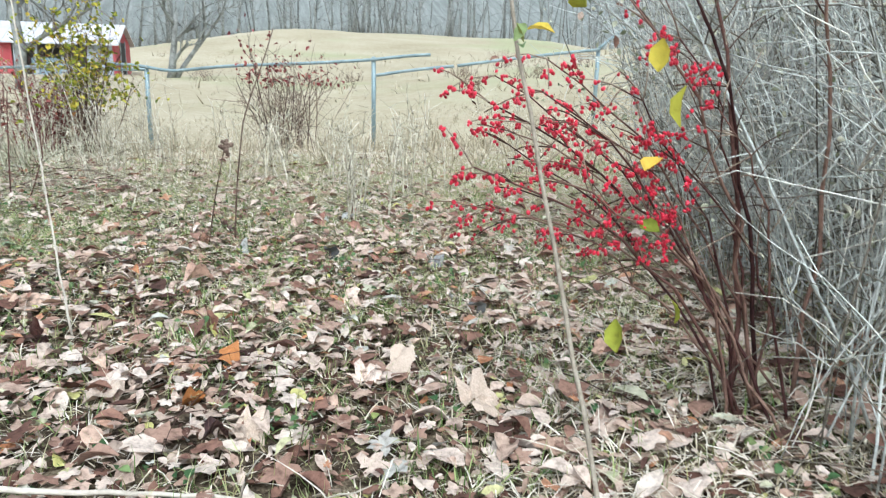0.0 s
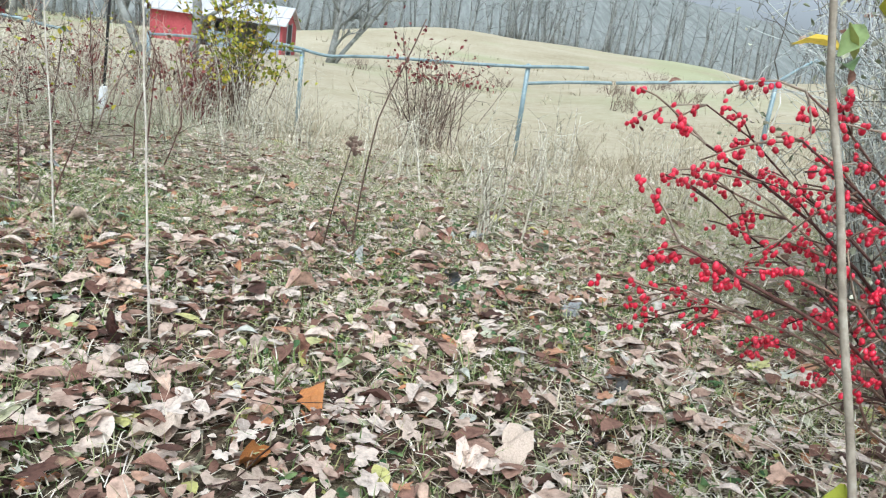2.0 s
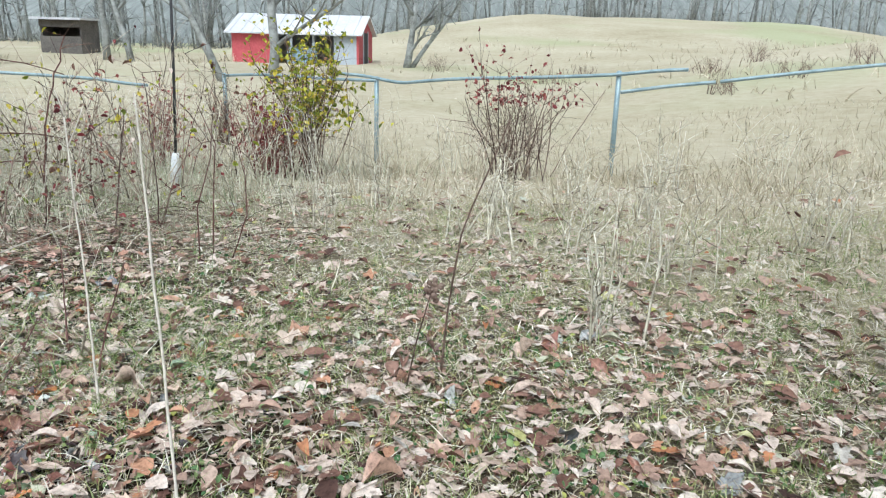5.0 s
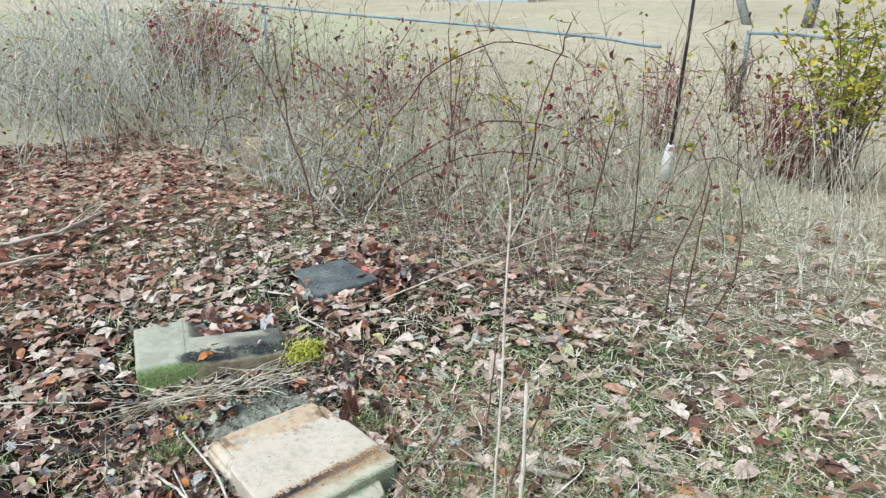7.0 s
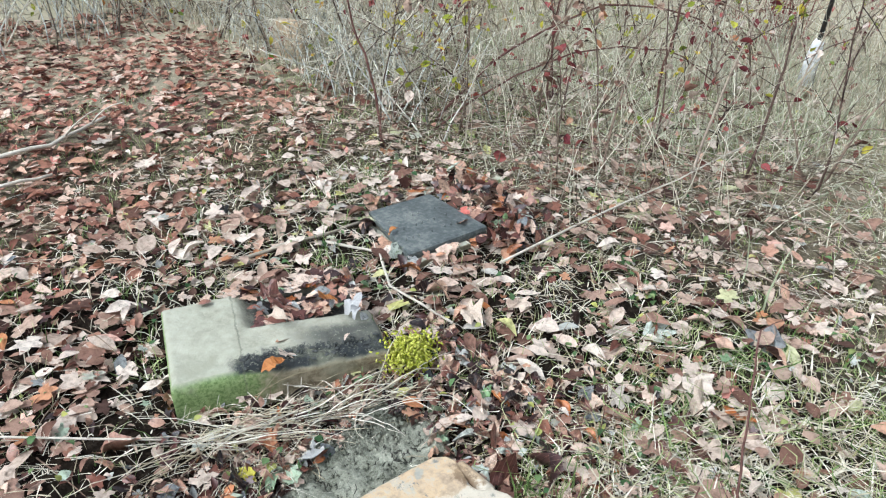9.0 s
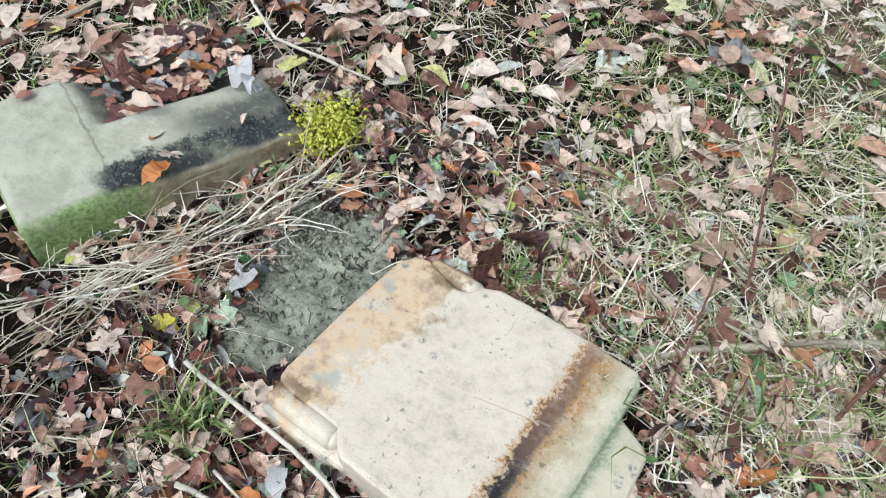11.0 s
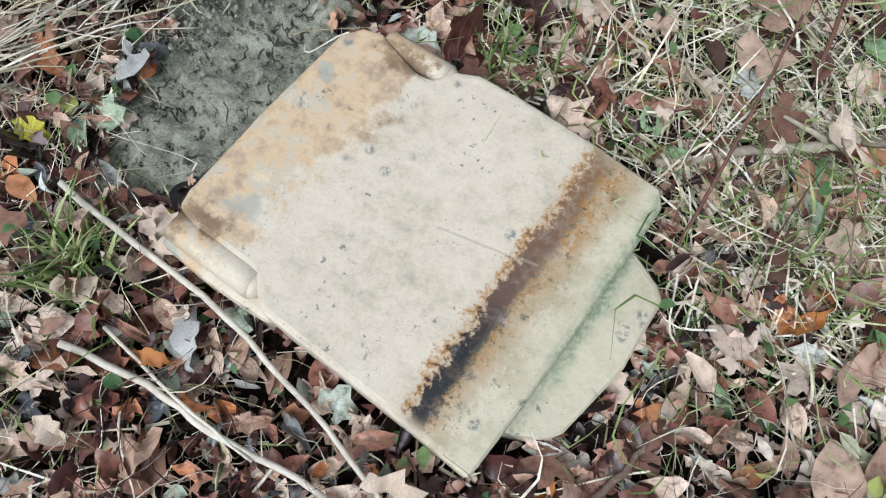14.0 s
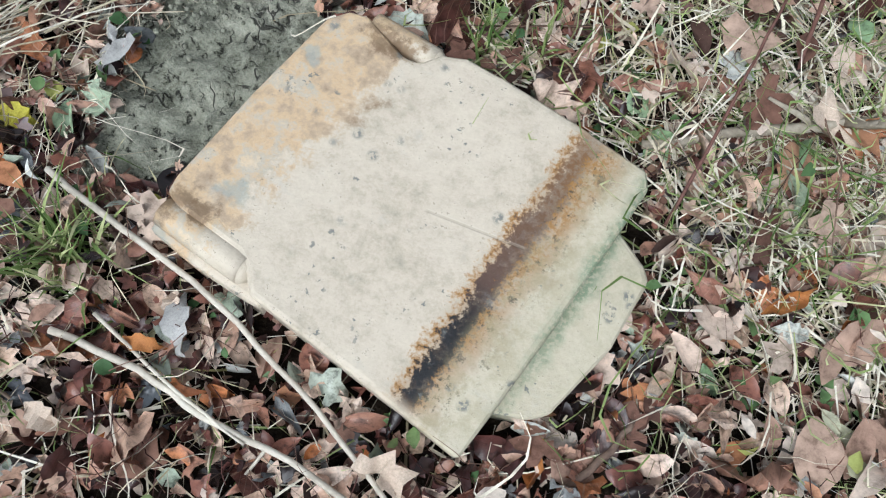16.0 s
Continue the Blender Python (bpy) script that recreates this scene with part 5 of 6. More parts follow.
s = Soup()
x, y = sow(38000, -0.6, 5.4, 0.9, 6.5, lambda x, y: 0.6 * smooth(y + 0.3 * x, 1.3, 2.8) * (0.35 + 0.65 * blotch(x, y, 2.6, 4.4)))
plant_blades(s, x, y, 0.05, 0.14, 1.3, 1.9)
x, y = sow(7000, 1.8, 3.4, -1.7, 0.6, lambda x, y: 0.3 + 0.7 * blotch(x, y, 5.0, 2.2))
plant_blades(s, x, y, 0.06, 0.2, 1.3, 1.2)
strew("straw_thatch", "flattened pale straw between the graves and fence", "grass", M_straw, s)
s = Soup()
x, y = sow(60000, -14, 12, 3.4, 15.0, lambda x, y: (0.35 + 0.65 * blotch(x, y, 0.9, 3.0)) * (1 - 0.7 * (1 - smooth(y, 5.0, 7.0)) * (x < 0.3)))
plant_blades(s, x, y, 0.06, 0.2, 0.7, 2.8)
x, y = sow(260, -10, 12, 4.5, 12.0, lambda x, y: 1.0 + 0 * x)
x, y = tufts(x, y, 26, 0.09)
plant_blades(s, x, y, 0.15, 0.5, 0.35, 2.5)
x, y = sow(500, -30, 40, 14.0, 60.0, lambda x, y: 1.0 + 0 * x)
x, y = tufts(x, y, 14, 0.25)
plant_blades(s, x, y, 0.15, 0.55, 0.5, 10.0)
strew("meadow_grass", "pale dry meadow grass behind the graves", "grass", M_meadow, s)

# weeds: little round leaves
s = Soup()
x, y = sow(900, -1.6, 3.0, -1.5, 2.6, lambda x, y: blotch(x, y, 3.0, 4.0) * clear(x, y, 0.0))
x, y = tufts(x, y, 4, 0.02)
v, f = oval_leaf(0.4, 0.1, 0.2)
s.many(v, f, np.stack([x, y, relief(x, y) + rng.uniform(0.01, 0.04, len(x))], 1), turns(rng.uniform(0, 6.28, len(x)), rng.normal(0, 0.4, len(x)), rng.normal(0, 0.4, len(x))), rng.uniform(0.014, 0.034, len(x)))
strew("ground_ivy", "small round green weed leaves", "weeds", M_weed, s)


# ---- shrubs ----
def leaf_spray(soup, pts, lo, hi, drop=0.3):
    k = len(pts)
    if k == 0:
        return
    for v, f in (oval_leaf(0.28, 0.1, 0.3, 4), oval_leaf(0.36, -0.1, 0.4, 4)):
        m = rng.random(k) < 0.5
        c = int(m.sum())
        soup.many(v, f, np.asarray(pts)[m], turns(rng.uniform(0, 6.28, c), rng.normal(0, 0.7, c) - drop, rng.normal(0, 0.7, c)), rng.uniform(lo, hi, c))


def berry_bush():
    t = thing("berry_bush", "bare arching shrub hung with bright red berries", "shrub")
    stems, tips, berries, stalks = Soup(), Soup(), Soup(), []
    root = np.array((2.62, -0.78, 0.0))
    fans = [((1.70, -1.02, 0.77), 0.007), ((1.80, -0.80, 0.88), 0.007), ((1.90, -0.52, 0.93), 0.006), ((1.88, -0.68, 0.61), 0.006), ((1.80, -0.83, 0.64), 0.005),
            ((1.88, -0.95, 0.90), 0.006), ((1.90, -0.98, 0.72), 0.007), ((1.94, -0.80, 0.98), 0.006), ((2.0, -0.92, 0.84), 0.006), ((1.90, -0.75, 0.80), 0.006),
            ((2.10, -0.85, 0.92), 0.006), ((2.04, -0.95, 1.10), 0.008), ((2.16, -1.0, 1.0), 0.006), ((2.18, -0.9, 0.78), 0.006),
            ((2.21, -0.80, 1.45), 0.010), ((2.41, -0.95, 1.6), 0.009), ((2.08, -0.95, 1.32), 0.009), ((1.92, -0.6, 0.74), 0.006), ((2.3, -0.95, 0.86), 0.006)]
    for tip, r in fans:
        tip = np.array(tip)
        a = root + np.array((rng.normal(0, 0.07), rng.normal(0, 0.07), -0.02))
        mid = a * 0.5 + tip * 0.5 + np.array((0.17, 0.04, 0.19))
        u = np.linspace(0, 1, 12)[:, None]
        p = (1 - u) ** 2 * a + 2 * u * (1 - u) * mid + u ** 2 * tip + rng.normal(0, 0.008, (12, 3))
        tube(stems, p, r * 0.8, r * 0.28, 5)
        for i in range(6, 12):
            for _ in range(2):
                w = (p[min(i, 11)] - p[i - 1])
                w = w / (np.linalg.norm(w) + 1e-9) + rng.normal(0, 0.55, 3) + np.array((-0.25, -0.05, 0.0))
                c = cane(p[i], w, rng.uniform(0.05, 0.17), 0.5, 0.25, 6)
                tube(tips, c, 0.0022, 0.0014, 3)
                for _ in range(rng.integers(4, 8)):
                    b = c[rng.integers(2, 6)] + rng.normal(0, 0.004, 3) - np.array((0, 0, 0.006))
                    stalks += [b, b + rng.normal(0, 0.006, 3), b + rng.normal(0, 0.007, 3)][: rng.integers(1, 4)]
    stalks = np.array([b for b in stalks if 1.58 - 0.25 * (b[1] + 1.0) < b[0] < 2.28 and b[2] > 0.5 and (b[2] < 1.05 or rng.random() < 0.25)])
    bm = bmesh.new()
    bmesh.ops.create_icosphere(bm, subdivisions=2, radius=0.5)
    v = np.array([w.co[:] for w in bm.verts])
    f = np.array([[w.index for w in g.verts] for g in bm.faces])
    bm.free()
    k = len(stalks)
    size = rng.uniform(0.006, 0.0095, k)
    berries.many(v, f, stalks, turns(rng.uniform(0, 6, k), rng.normal(0, 0.4, k), rng.normal(0, 0.4, k)), np.stack([size, size, size * 1.35], 1))
    part("stem_mass", stems, M_cane, t, "dark branching stems")
    part("twig_mass", tips, M_twig, t)
    part("berry_mass", berries, M_berry, t, "clustered glossy red berries", flat=False)
    lv = Soup()
    leaf_spray(lv, np.array([(2.10, -1.02, 0.76), (2.13, -1.03, 0.72), (2.12, -1.0, 0.62), (2.08, -1.05, 0.98), (2.15, -1.04, 0.88), (1.90, -1.02, 1.12), (1.92, -1.0, 1.08), (1.86, -0.95, 1.02),
                             (2.20, -1.0, 0.42), (2.12, -0.9, 0.33), (1.88, -0.93, 1.2), (2.25, -0.95, 1.1)]), 0.05, 0.085)
    part("foliage", lv, M_yleaf, t, "last yellow-green leaves")


def stem_thicket():
    t = thing("stem_thicket", "dense grey-green thicket of bare upright stems", "shrub")
    st, tw = Soup(), Soup()
    for k in range(1500):
        x, y = rng.uniform(2.6, 5.0), rng.uniform(-1.35, 2.4)
        if x < 2.62 + 0.35 * (y + 1.5) * (y > -0.9):
            continue
        p = cane((x, y, -0.02), (rng.normal(-0.10, 0.14), rng.normal(0, 0.14), 1), rng.uniform(0.9, 2.4), 0.25, 0.3, 8)
        r = 0.0018 + 0.0045 * rng.random() ** 2
        tube(st, p, r, r * 0.4, 4)
        for i in range(10):
            b = p[rng.integers(1, 8)]
            tube(tw, cane(b, rng.normal(0, 0.55, 3) + np.array((-0.05, 0, 0.7)), rng.uniform(0.15, 0.6), 0.3, 0.6, 5), 0.0026, 0.0012, 3)
    part("stem_mass", st, M_greystem, t)
    part("twig_mass", tw, M_greystem, t)
    lv = Soup()
    leaf_spray(lv, np.stack([rng.uniform(2.4, 4, 90), rng.uniform(-1.7, 1.5, 90), rng.uniform(0.1, 1.8, 90)], 1), 0.03, 0.07)
    part("foliage", lv, M_leaf, t, "few withered leaves")
    cu = Soup()
    leaf_spray(cu, np.stack([rng.uniform(2.75, 4.6, 3200), rng.uniform(-1.3, 1.6, 3200), rng.uniform(0.05, 1.9, 3200)], 1), 0.012, 0.038)
    part("green_foliage", cu, M_greygrass, t, "small curled grey-green leaves")


def shrub(label, x, y, height, width, stems, twig_mat, leaf_mat, leaves, lo, hi, low=0.4, category="shrub"):
    """An upright twiggy bush with leaves gathered on its upper twigs."""
    t = thing("shrub", label, category)
    st, tw, lv, spots = Soup(), Soup(), Soup(), []
    z = float(relief(x, y))
    for k in range(stems):
        p = cane((x + rng.normal(0, width * 0.2), y + rng.normal(0, width * 0.2), z - 0.02), (rng.normal(0, 0.32) * width, rng.normal(0, 0.32) * width, 1), height * rng.uniform(0.6, 1.05), 0.25, 0.2, 7)
        r = rng.uniform(0.004, 0.009)
        tube(st, p, r, r * 0.4, 4)
        for i in range(9):
            b = p[rng.integers(2, 7)]
            c = cane(b, rng.normal(0, 0.6, 3) + np.array((0, 0, 0.5)), rng.uniform(0.12, 0.4) * height, 0.3, 0.3, 5)
            tube(tw, c, 0.003, 0.0013, 3)
            spots += [c[j] for j in range(1, 5) if c[j][2] - z > low * height]
    part("stem_mass", st, twig_mat, t)
    part("twig_mass", tw, twig_mat, t)
    if leaves:
        spots = np.array(spots)
        pick = spots[rng.integers(0, len(spots), leaves)] + rng.normal(0, 0.02, (leaves, 3))
        leaf_spray(lv, pick, lo, hi)
        part("foliage", lv, leaf_mat, t)
    return t


def brambles():
    t = thing("bramble_patch", "tangled bramble canes and dead weeds, brown and red", "brambles")
    ca, we, lv, spots = Soup(), Soup(), Soup(), []
    for k in range(150):
        x, y = rng.uniform(-7.5, -0.5), rng.uniform(2.7, 6.8)
        if x > -1.2 and y < 3.4:
            continue
        a = rng.uniform(0, 6.28)
        p = cane((x, y, float(relief(x, y)) - 0.02), (0.35 * math.cos(a), 0.35 * math.sin(a), 1), rng.uniform(0.6, 1.5), rng.uniform(0.2, 2.6) if k % 4 else 4.0, 0.35, 10)
        p[:, 2] = np.maximum(p[:, 2], relief(p[:, 0], p[:, 1]) + 0.03)
        tube(ca, p, rng.uniform(0.0035, 0.0085), 0.002, 4)
        for i in range(9):
            c = cane(p[rng.integers(2, 10)], rng.normal(0, 0.6, 3) + np.array((0, 0, 0.4)), rng.uniform(0.1, 0.4), 0.3, 0.3, 5)
            tube(ca, c, 0.0028, 0.0012, 3)
            spots += [c[-1], c[2]]
    for k in range(3800):
        x, y = rng.uniform(-13.5, 0.2), rng.uniform(2.75, 8.0)
        if x > -0.9 and y < 4.3 or rng.random() > 0.35 + 0.65 * blotch(np.array(x), np.array(y), 1.4, 5.0):
            continue
        p = cane((x, y, float(relief(x, y)) - 0.02), (rng.normal(0, 0.25), rng.normal(0, 0.25), 1), rng.uniform(0.3, 1.05), 0.4, 0.3, 6)
        tube(we, p, rng.uniform(0.002, 0.004), 0.0012, 3)
        for i in range(4):
            tube(we, cane(p[rng.integers(2, 6)], rng.normal(0, 0.6, 3) + np.array((0, 0, 0.6)), rng.uniform(0.08, 0.3), 0.3, 0.3, 4), 0.0016, 0.0008, 3)
    up = Soup()
    for k in range(36):
        x, y = rng.uniform(-6.5, -1.1), rng.uniform(3.2, 6.0)
        p = cane((x, y, float(relief(x, y)) - 0.02), (rng.normal(0, 0.14), rng.normal(0, 0.14), 1), rng.uniform(0.8, 1.55), 0.15, 0.35, 9)
        r = rng.uniform(0.004, 0.0065)
        tube(up, p, r, r * 0.35, 5)
        for i in range(11):
            c = cane(p[rng.integers(2, 9)], rng.normal(0, 0.5, 3) + np.array((0, 0, 0.75)), rng.uniform(0.12, 0.42), 0.2, 0.3, 5)
            tube(up, c, r * 0.45, 0.001, 3)
            spots += [c[-1]]
    part("stem_mass", up, M_bramble, t, "slender dark upright stems")
    part("cane_mass", ca, M_bramble, t, "dark brown arching canes")
    part("weed_mass", we, M_weedstalk, t, "dry pale weed stalks")
    leaf_spray(lv, np.array(spots)[:900], 0.03, 0.075)
    part("foliage", lv, M_leaf, t, "scattered withered leaves")
    gl = Soup()
    leaf_spray(gl, np.array(spots)[900:1800], 0.025, 0.06)
    part("green_foliage", gl, M_yleaf, t, "scattered yellow-green leaves")
    rl = Soup()
    leaf_spray(rl, np.array(spots)[1800:2700], 0.025, 0.055)
    part("foliage", rl, M_rleaf, t, "scattered dull red leaves")


berry_bush(), stem_thicket(), brambles()
shrub("yellow-green leafy shrub climbing over the fence rail", -0.55, 6.2, 1.45, 0.8, 30, M_twig, M_yleaf, 1500, 0.03, 0.065, 0.36)
shrub("red-twigged leafless shrub under the yellow-green shrub", -0.95, 6.3, 0.85, 0.7, 44, M_redtwig, M_rleaf, 140, 0.03, 0.06)
shrub("bare brown shrub with dull red leaves at its top", 1.65, 7.4, 1.35, 0.9, 50, M_bramble, M_rleaf, 240, 0.035, 0.07, 0.66)
shrub("thin red-brown shrub by the black pole", -2.3, 6.6, 0.95, 0.5, 26, M_redtwig, M_rleaf, 60, 0.03, 0.05)
shrub("dry brown shrub with red berries and leaves", -7.2, 4.3, 1.2, 1.0, 36, M_twig, M_berryleaf, 420, 0.04, 0.08, 0.45)
shrub("grey-brown leafless shrub with few dull red leaves", -8.3, 5.1, 1.2, 1.2, 60, M_bramble, M_rleaf, 160, 0.03, 0.06, 0.4)
shrub("tall grey-brown leafless shrub beyond the thicket", -9.5, 5.7, 1.35, 1.3, 60, M_bramble, M_yleaf, 120, 0.03, 0.06, 0.4)
shrub("tangle of bare vines round the old post", -3.0, 10.45, 1.05, 0.25, 26, M_twig, M_leaf, 0, 0, 0)
for x, y in ((3.4, 26.0), (8.5, 24.0), (9.6, 20.0), (12.5, 22.0), (-1.2, 33.0), (5.2, 30.0), (11.0, 27.0), (7.3, 18.0)):
    tagged(shrub("low brown weed clump in the pasture", x, y, rng.uniform(0.5, 0.9), 1.3, 24, M_twig, M_leaf, 0, 0, 0), group="pasture clumps")
for x, y, h in ((2.2, 5.4, 0.6), (3.1, 6.2, 0.7), (2.6, 4.5, 0.5), (4.3, 6.4, 0.8), (1.9, 2.1, 0.55), (0.5, 4.6, 0.4), (3.6, 3.8, 0.6), (4.6, 4.4, 0.7), (0.9, 7.4, 0.6), (0.15, 3.7, 0.5), (1.3, 3.8, 0.5), (1.9, 3.4, 0.5), (2.4, 2.9, 0.5), (1.4, 4.6, 0.55)):
    tagged(shrub("thin dry weed stalks in pale grass", x, y, h, 0.6, 9, M_weedstalk, M_leaf, 0, 0, 0, category="weeds"), group="dry weeds")


# ---- single stalks and sticks ----
def stick(name, label, pts, r0, r1, mat, side=0, sides=7):
    t = thing(name, label, "stick")
    s = Soup()
    pts = np.array(pts, float)
    u = np.linspace(0, len(pts) - 1, 4 * (len(pts) - 1) + 1)
    line = np.stack([np.interp(u, np.arange(len(pts)), pts[:, k]) for k in range(3)], 1) + rng.normal(0, r0 * 0.25, (len(u), 3))
    tube(s, line, r0, r1, sides)
    part("stem", s, mat, t, flat=False)
    if side:
        b = Soup()
        for _ in range(side):
            tube(b, cane(line[rng.integers(2, len(line))], rng.normal(0, 0.6, 3) + np.array((0, 0, 0.5)), rng.uniform(0.06, 0.25), 0.2, 0.3, 5), r1 * 0.7, r1 * 0.3, 4)
        part("twig_mass", b, mat, t)
    return t


t = stick("pale_stalk", "tall pale dry stalk with last green leaves before the berry bush", [(1.807, -1.596, 0), (1.78, -1.52, 0.3), (1.748, -1.41, 0.6), (1.70, -1.28, 0.97), (1.675, -1.20, 1.30)], 0.0044, 0.0030, M_greybranch)
s = Soup()
leaf_spray(s, np.array([(1.70, -1.30, 0.98), (1.69, -1.31, 1.0), (1.72, -1.29, 1.01), (1.68, -1.33, 0.97)]), 0.03, 0.045)
part("foliage", s, M_weed, t, "last green leaves")
t = stick("forked_stalk", "pale bare forked stalk standing in the grass", [(-0.067, 1.122, 0), (-0.12, 1.21, 0.32), (-0.16, 1.28, 0.55), (-0.21, 1.35, 0.80), (-0.252, 1.42, 1.03)], 0.0046, 0.003, M_palestick, 3)
s = Soup()
tube(s, cane((-0.252, 1.42, 1.03), (-0.15, 0.12, 1), 0.10, 0.0, 0.2, 5), 0.003, 0.0016, 6)
tube(s, cane((-0.232, 1.385, 0.92), (0.45, 0.35, 1), 0.17, 0.0, 0.2, 5), 0.003, 0.0014, 6)
part("fork", s, M_palestick, t)
stick("pale_stalk", "tall pale dry stalk in leaf litter", [(0.65, 0.195, 0), (0.61, 0.26, 0.3), (0.565, 0.34, 0.68), (0.525, 0.41, 1.0), (0.50, 0.45, 1.2)], 0.0042, 0.0024, M_palestick)
stick("dark_stalk", "thin dark bent weed stalk", [(1.15, 1.58, 0), (1.17, 1.5, 0.3), (1.22, 1.4, 0.65), (1.38, 1.3, 1.1)], 0.005, 0.0025, M_barkstick)
t = stick("seed_stalk", "dry weed stalk with brown seed head", [(1.02, 1.45, 0), (1.08, 1.2, 0.3), (1.14, 1.02, 0.55)], 0.0035, 0.002, M_barkstick)
bm = bmesh.new()
for k in range(16):
    bmesh.ops.create_icosphere(bm, subdivisions=1, radius=rng.uniform(0.008, 0.014), matrix=Matrix.Translation((1.145 + rng.normal(0, 0.014), 1.0 + rng.normal(0, 0.012), 0.575 + rng.normal(0, 0.012))))
part("seed_head", bm, M_barkstick, t)
stick("fallen_branch", "long pale branch lying in grass", [(0.75, -0.91, 0.1), (0.966, -0.916, 0.06), (1.169, -0.932, 0.04), (1.436, -1.038, 0.03)], 0.007, 0.004, M_palestick, 4)
stick("pale_stick", "pale weathered stick beside the fallen headstone", [(-1.30, 0.84, 0.05), (-1.12, 0.815, 0.05), (-0.95, 0.785, 0.047), (-0.80, 0.735, 0.045), (-0.66, 0.675, 0.045)], 0.0052, 0.0036, M_palestick)
stick("pale_stick", "pale weathered stick with frayed end on leaves", [(-1.165, 0.66, 0.04), (-1.03, 0.672, 0.045), (-0.93, 0.66, 0.045), (-0.80, 0.665, 0.045), (-0.66, 0.652, 0.04)], 0.0055, 0.0042, M_palestick, 1)
stick("pale_stick", "short split pale stick on leaves", [(-1.12, 0.705, 0.055), (-0.99, 0.675, 0.05), (-0.86, 0.655, 0.05)], 0.003, 0.002, M_palestick)
stick("brown_branch", "brown woody branch half hidden in grass", [(-0.575, 1.295, 0.025), (-0.43, 1.395, 0.045), (-0.29, 1.483, 0.05), (-0.08, 1.61, 0.04)], 0.007, 0.0105, M_greybranch, 3)
stick("brown_twig", "thin dark twig standing beside the headstone", [(-0.497, 1.175, 0.02), (-0.495, 1.29, 0.08), (-0.50, 1.40, 0.14), (-0.505, 1.49, 0.20)], 0.0032, 0.002, M_cane)
stick("brown_twig", "thin reddish twig standing in grass", [(-0.20, 1.35, 0.0), (-0.18, 1.42, 0.2), (-0.12, 1.5, 0.45)], 0.005, 0.002, M_cane, 4)
stick("brown_twig", "knotty brown twig on dead leaves", [(-0.47, 0.80, 0.03), (-0.44, 0.87, 0.035), (-0.425, 0.92, 0.03)], 0.006, 0.004, M_barkstick)
stick("brown_twig", "dark twig standing among leaves", [(-0.40, 1.50, 0.0), (-0.45, 1.59, 0.15), (-0.50, 1.68, 0.30), (-0.55, 1.78, 0.45)], 0.0038, 0.0022, M_cane, 2)
stick("pale_stick", "long pale branch lying on russet leaves", [(-3.58, 0.35, 0.05), (-3.57, 0.75, 0.06), (-3.55, 1.0, 0.055), (-3.52, 1.28, 0.05)], 0.012, 0.007, M_palestick, 2)
stick("pale_stick", "pale twig lying between the graves", [(-2.15, 1.75, 0.05), (-1.95, 1.85, 0.05), (-1.75, 1.72, 0.05), (-1.45, 1.72, 0.04)], 0.006, 0.004, M_palestick, 2)
stick("pale_stick", "long thin pale cane lying into the weeds", [(-1.56, 2.10, 0.06), (-1.47, 2.6, 0.10), (-1.37, 3.1, 0.13), (-1.29, 3.65, 0.16)], 0.0055, 0.003, M_palestick, 3)
stick("grey_stick", "grey bark-covered stick lying beside the flat marker", [(-2.29, 1.42, 0.05), (-2.22, 1.70, 0.055), (-2.17, 1.96, 0.05)], 0.008, 0.006, M_greybranch, 1)
stick("pale_stick", "thin bleached stick lying on dark leaves", [(-2.2, 0.28, 0.05), (-1.95, 0.52, 0.05), (-1.64, 0.81, 0.045)], 0.004, 0.003, M_palestick, 1)
stick("pale_stick", "crooked bleached branch on russet leaves", [(-4.1, 0.75, 0.05), (-3.9, 1.1, 0.06), (-3.85, 1.4, 0.06), (-4.0, 1.75, 0.08)], 0.014, 0.008, M_palestick, 2)
for x, y, h in ((-0.42, 2.95, 0.85), (-0.36, 3.02, 0.95), (-0.25, 3.05, 0.7)):
    tagged(stick("sapling_stem", "bare red-brown sapling stem in dead leaves", [(x, y, 0), (x + rng.normal(0.02, 0.03), y, h * 0.4), (x + rng.normal(0.05, 0.06), y + 0.03, h * 0.75), (x + rng.normal(0.08, 0.08), y + 0.05, h)], 0.005, 0.002, M_cane, 5), group="sapling stems")
s = Soup()
for k in range(380):
    x, y = rng.uniform(-3.4, 0.3), rng.normal(3.0, 0.42)
    if y < 2.45 or (x > -0.8 and y < 2.9):
        continue
    a = rng.normal(0.2, 0.7) + (math.pi if rng.random() < 0.5 else 0)
    p = cane((x, y, rng.uniform(0.02, 0.16)), (math.cos(a), math.sin(a), rng.uniform(0, 0.35)), rng.uniform(0.2, 0.65), 0.5, 0.4, 6)
    p[:, 2] = np.maximum(p[:, 2], 0.015)
    tube(s, p, rng.uniform(0.0015, 0.0032), 0.001, 3)
strew("dead_canes", "dead brown and grey canes lying tangled", "twigs", M_bramble, s)
s = Soup()
for k in range(260):
    x, y = rng.uniform(-2.6, 2.5), rng.uniform(-1.2, 3.2)
    if not clear(np.array(x), np.array(y), 0.03):
        continue
    a = rng.uniform(0, 6.28)
    p = cane((x, y, float(relief(x, y)) + rng.uniform(0.01, 0.05)), (math.cos(a), math.sin(a), rng.uniform(-0.02, 0.3)), rng.uniform(0.12, 0.5), 0.3, 0.3, 6)
    p[:, 2] = np.maximum(p[:, 2], 0.012)
    if not np.all(clear(p[:, 0], p[:, 1], 0.01)):
        continue
    tube(s, p, rng.uniform(0.0012, 0.003), 0.0009, 3)
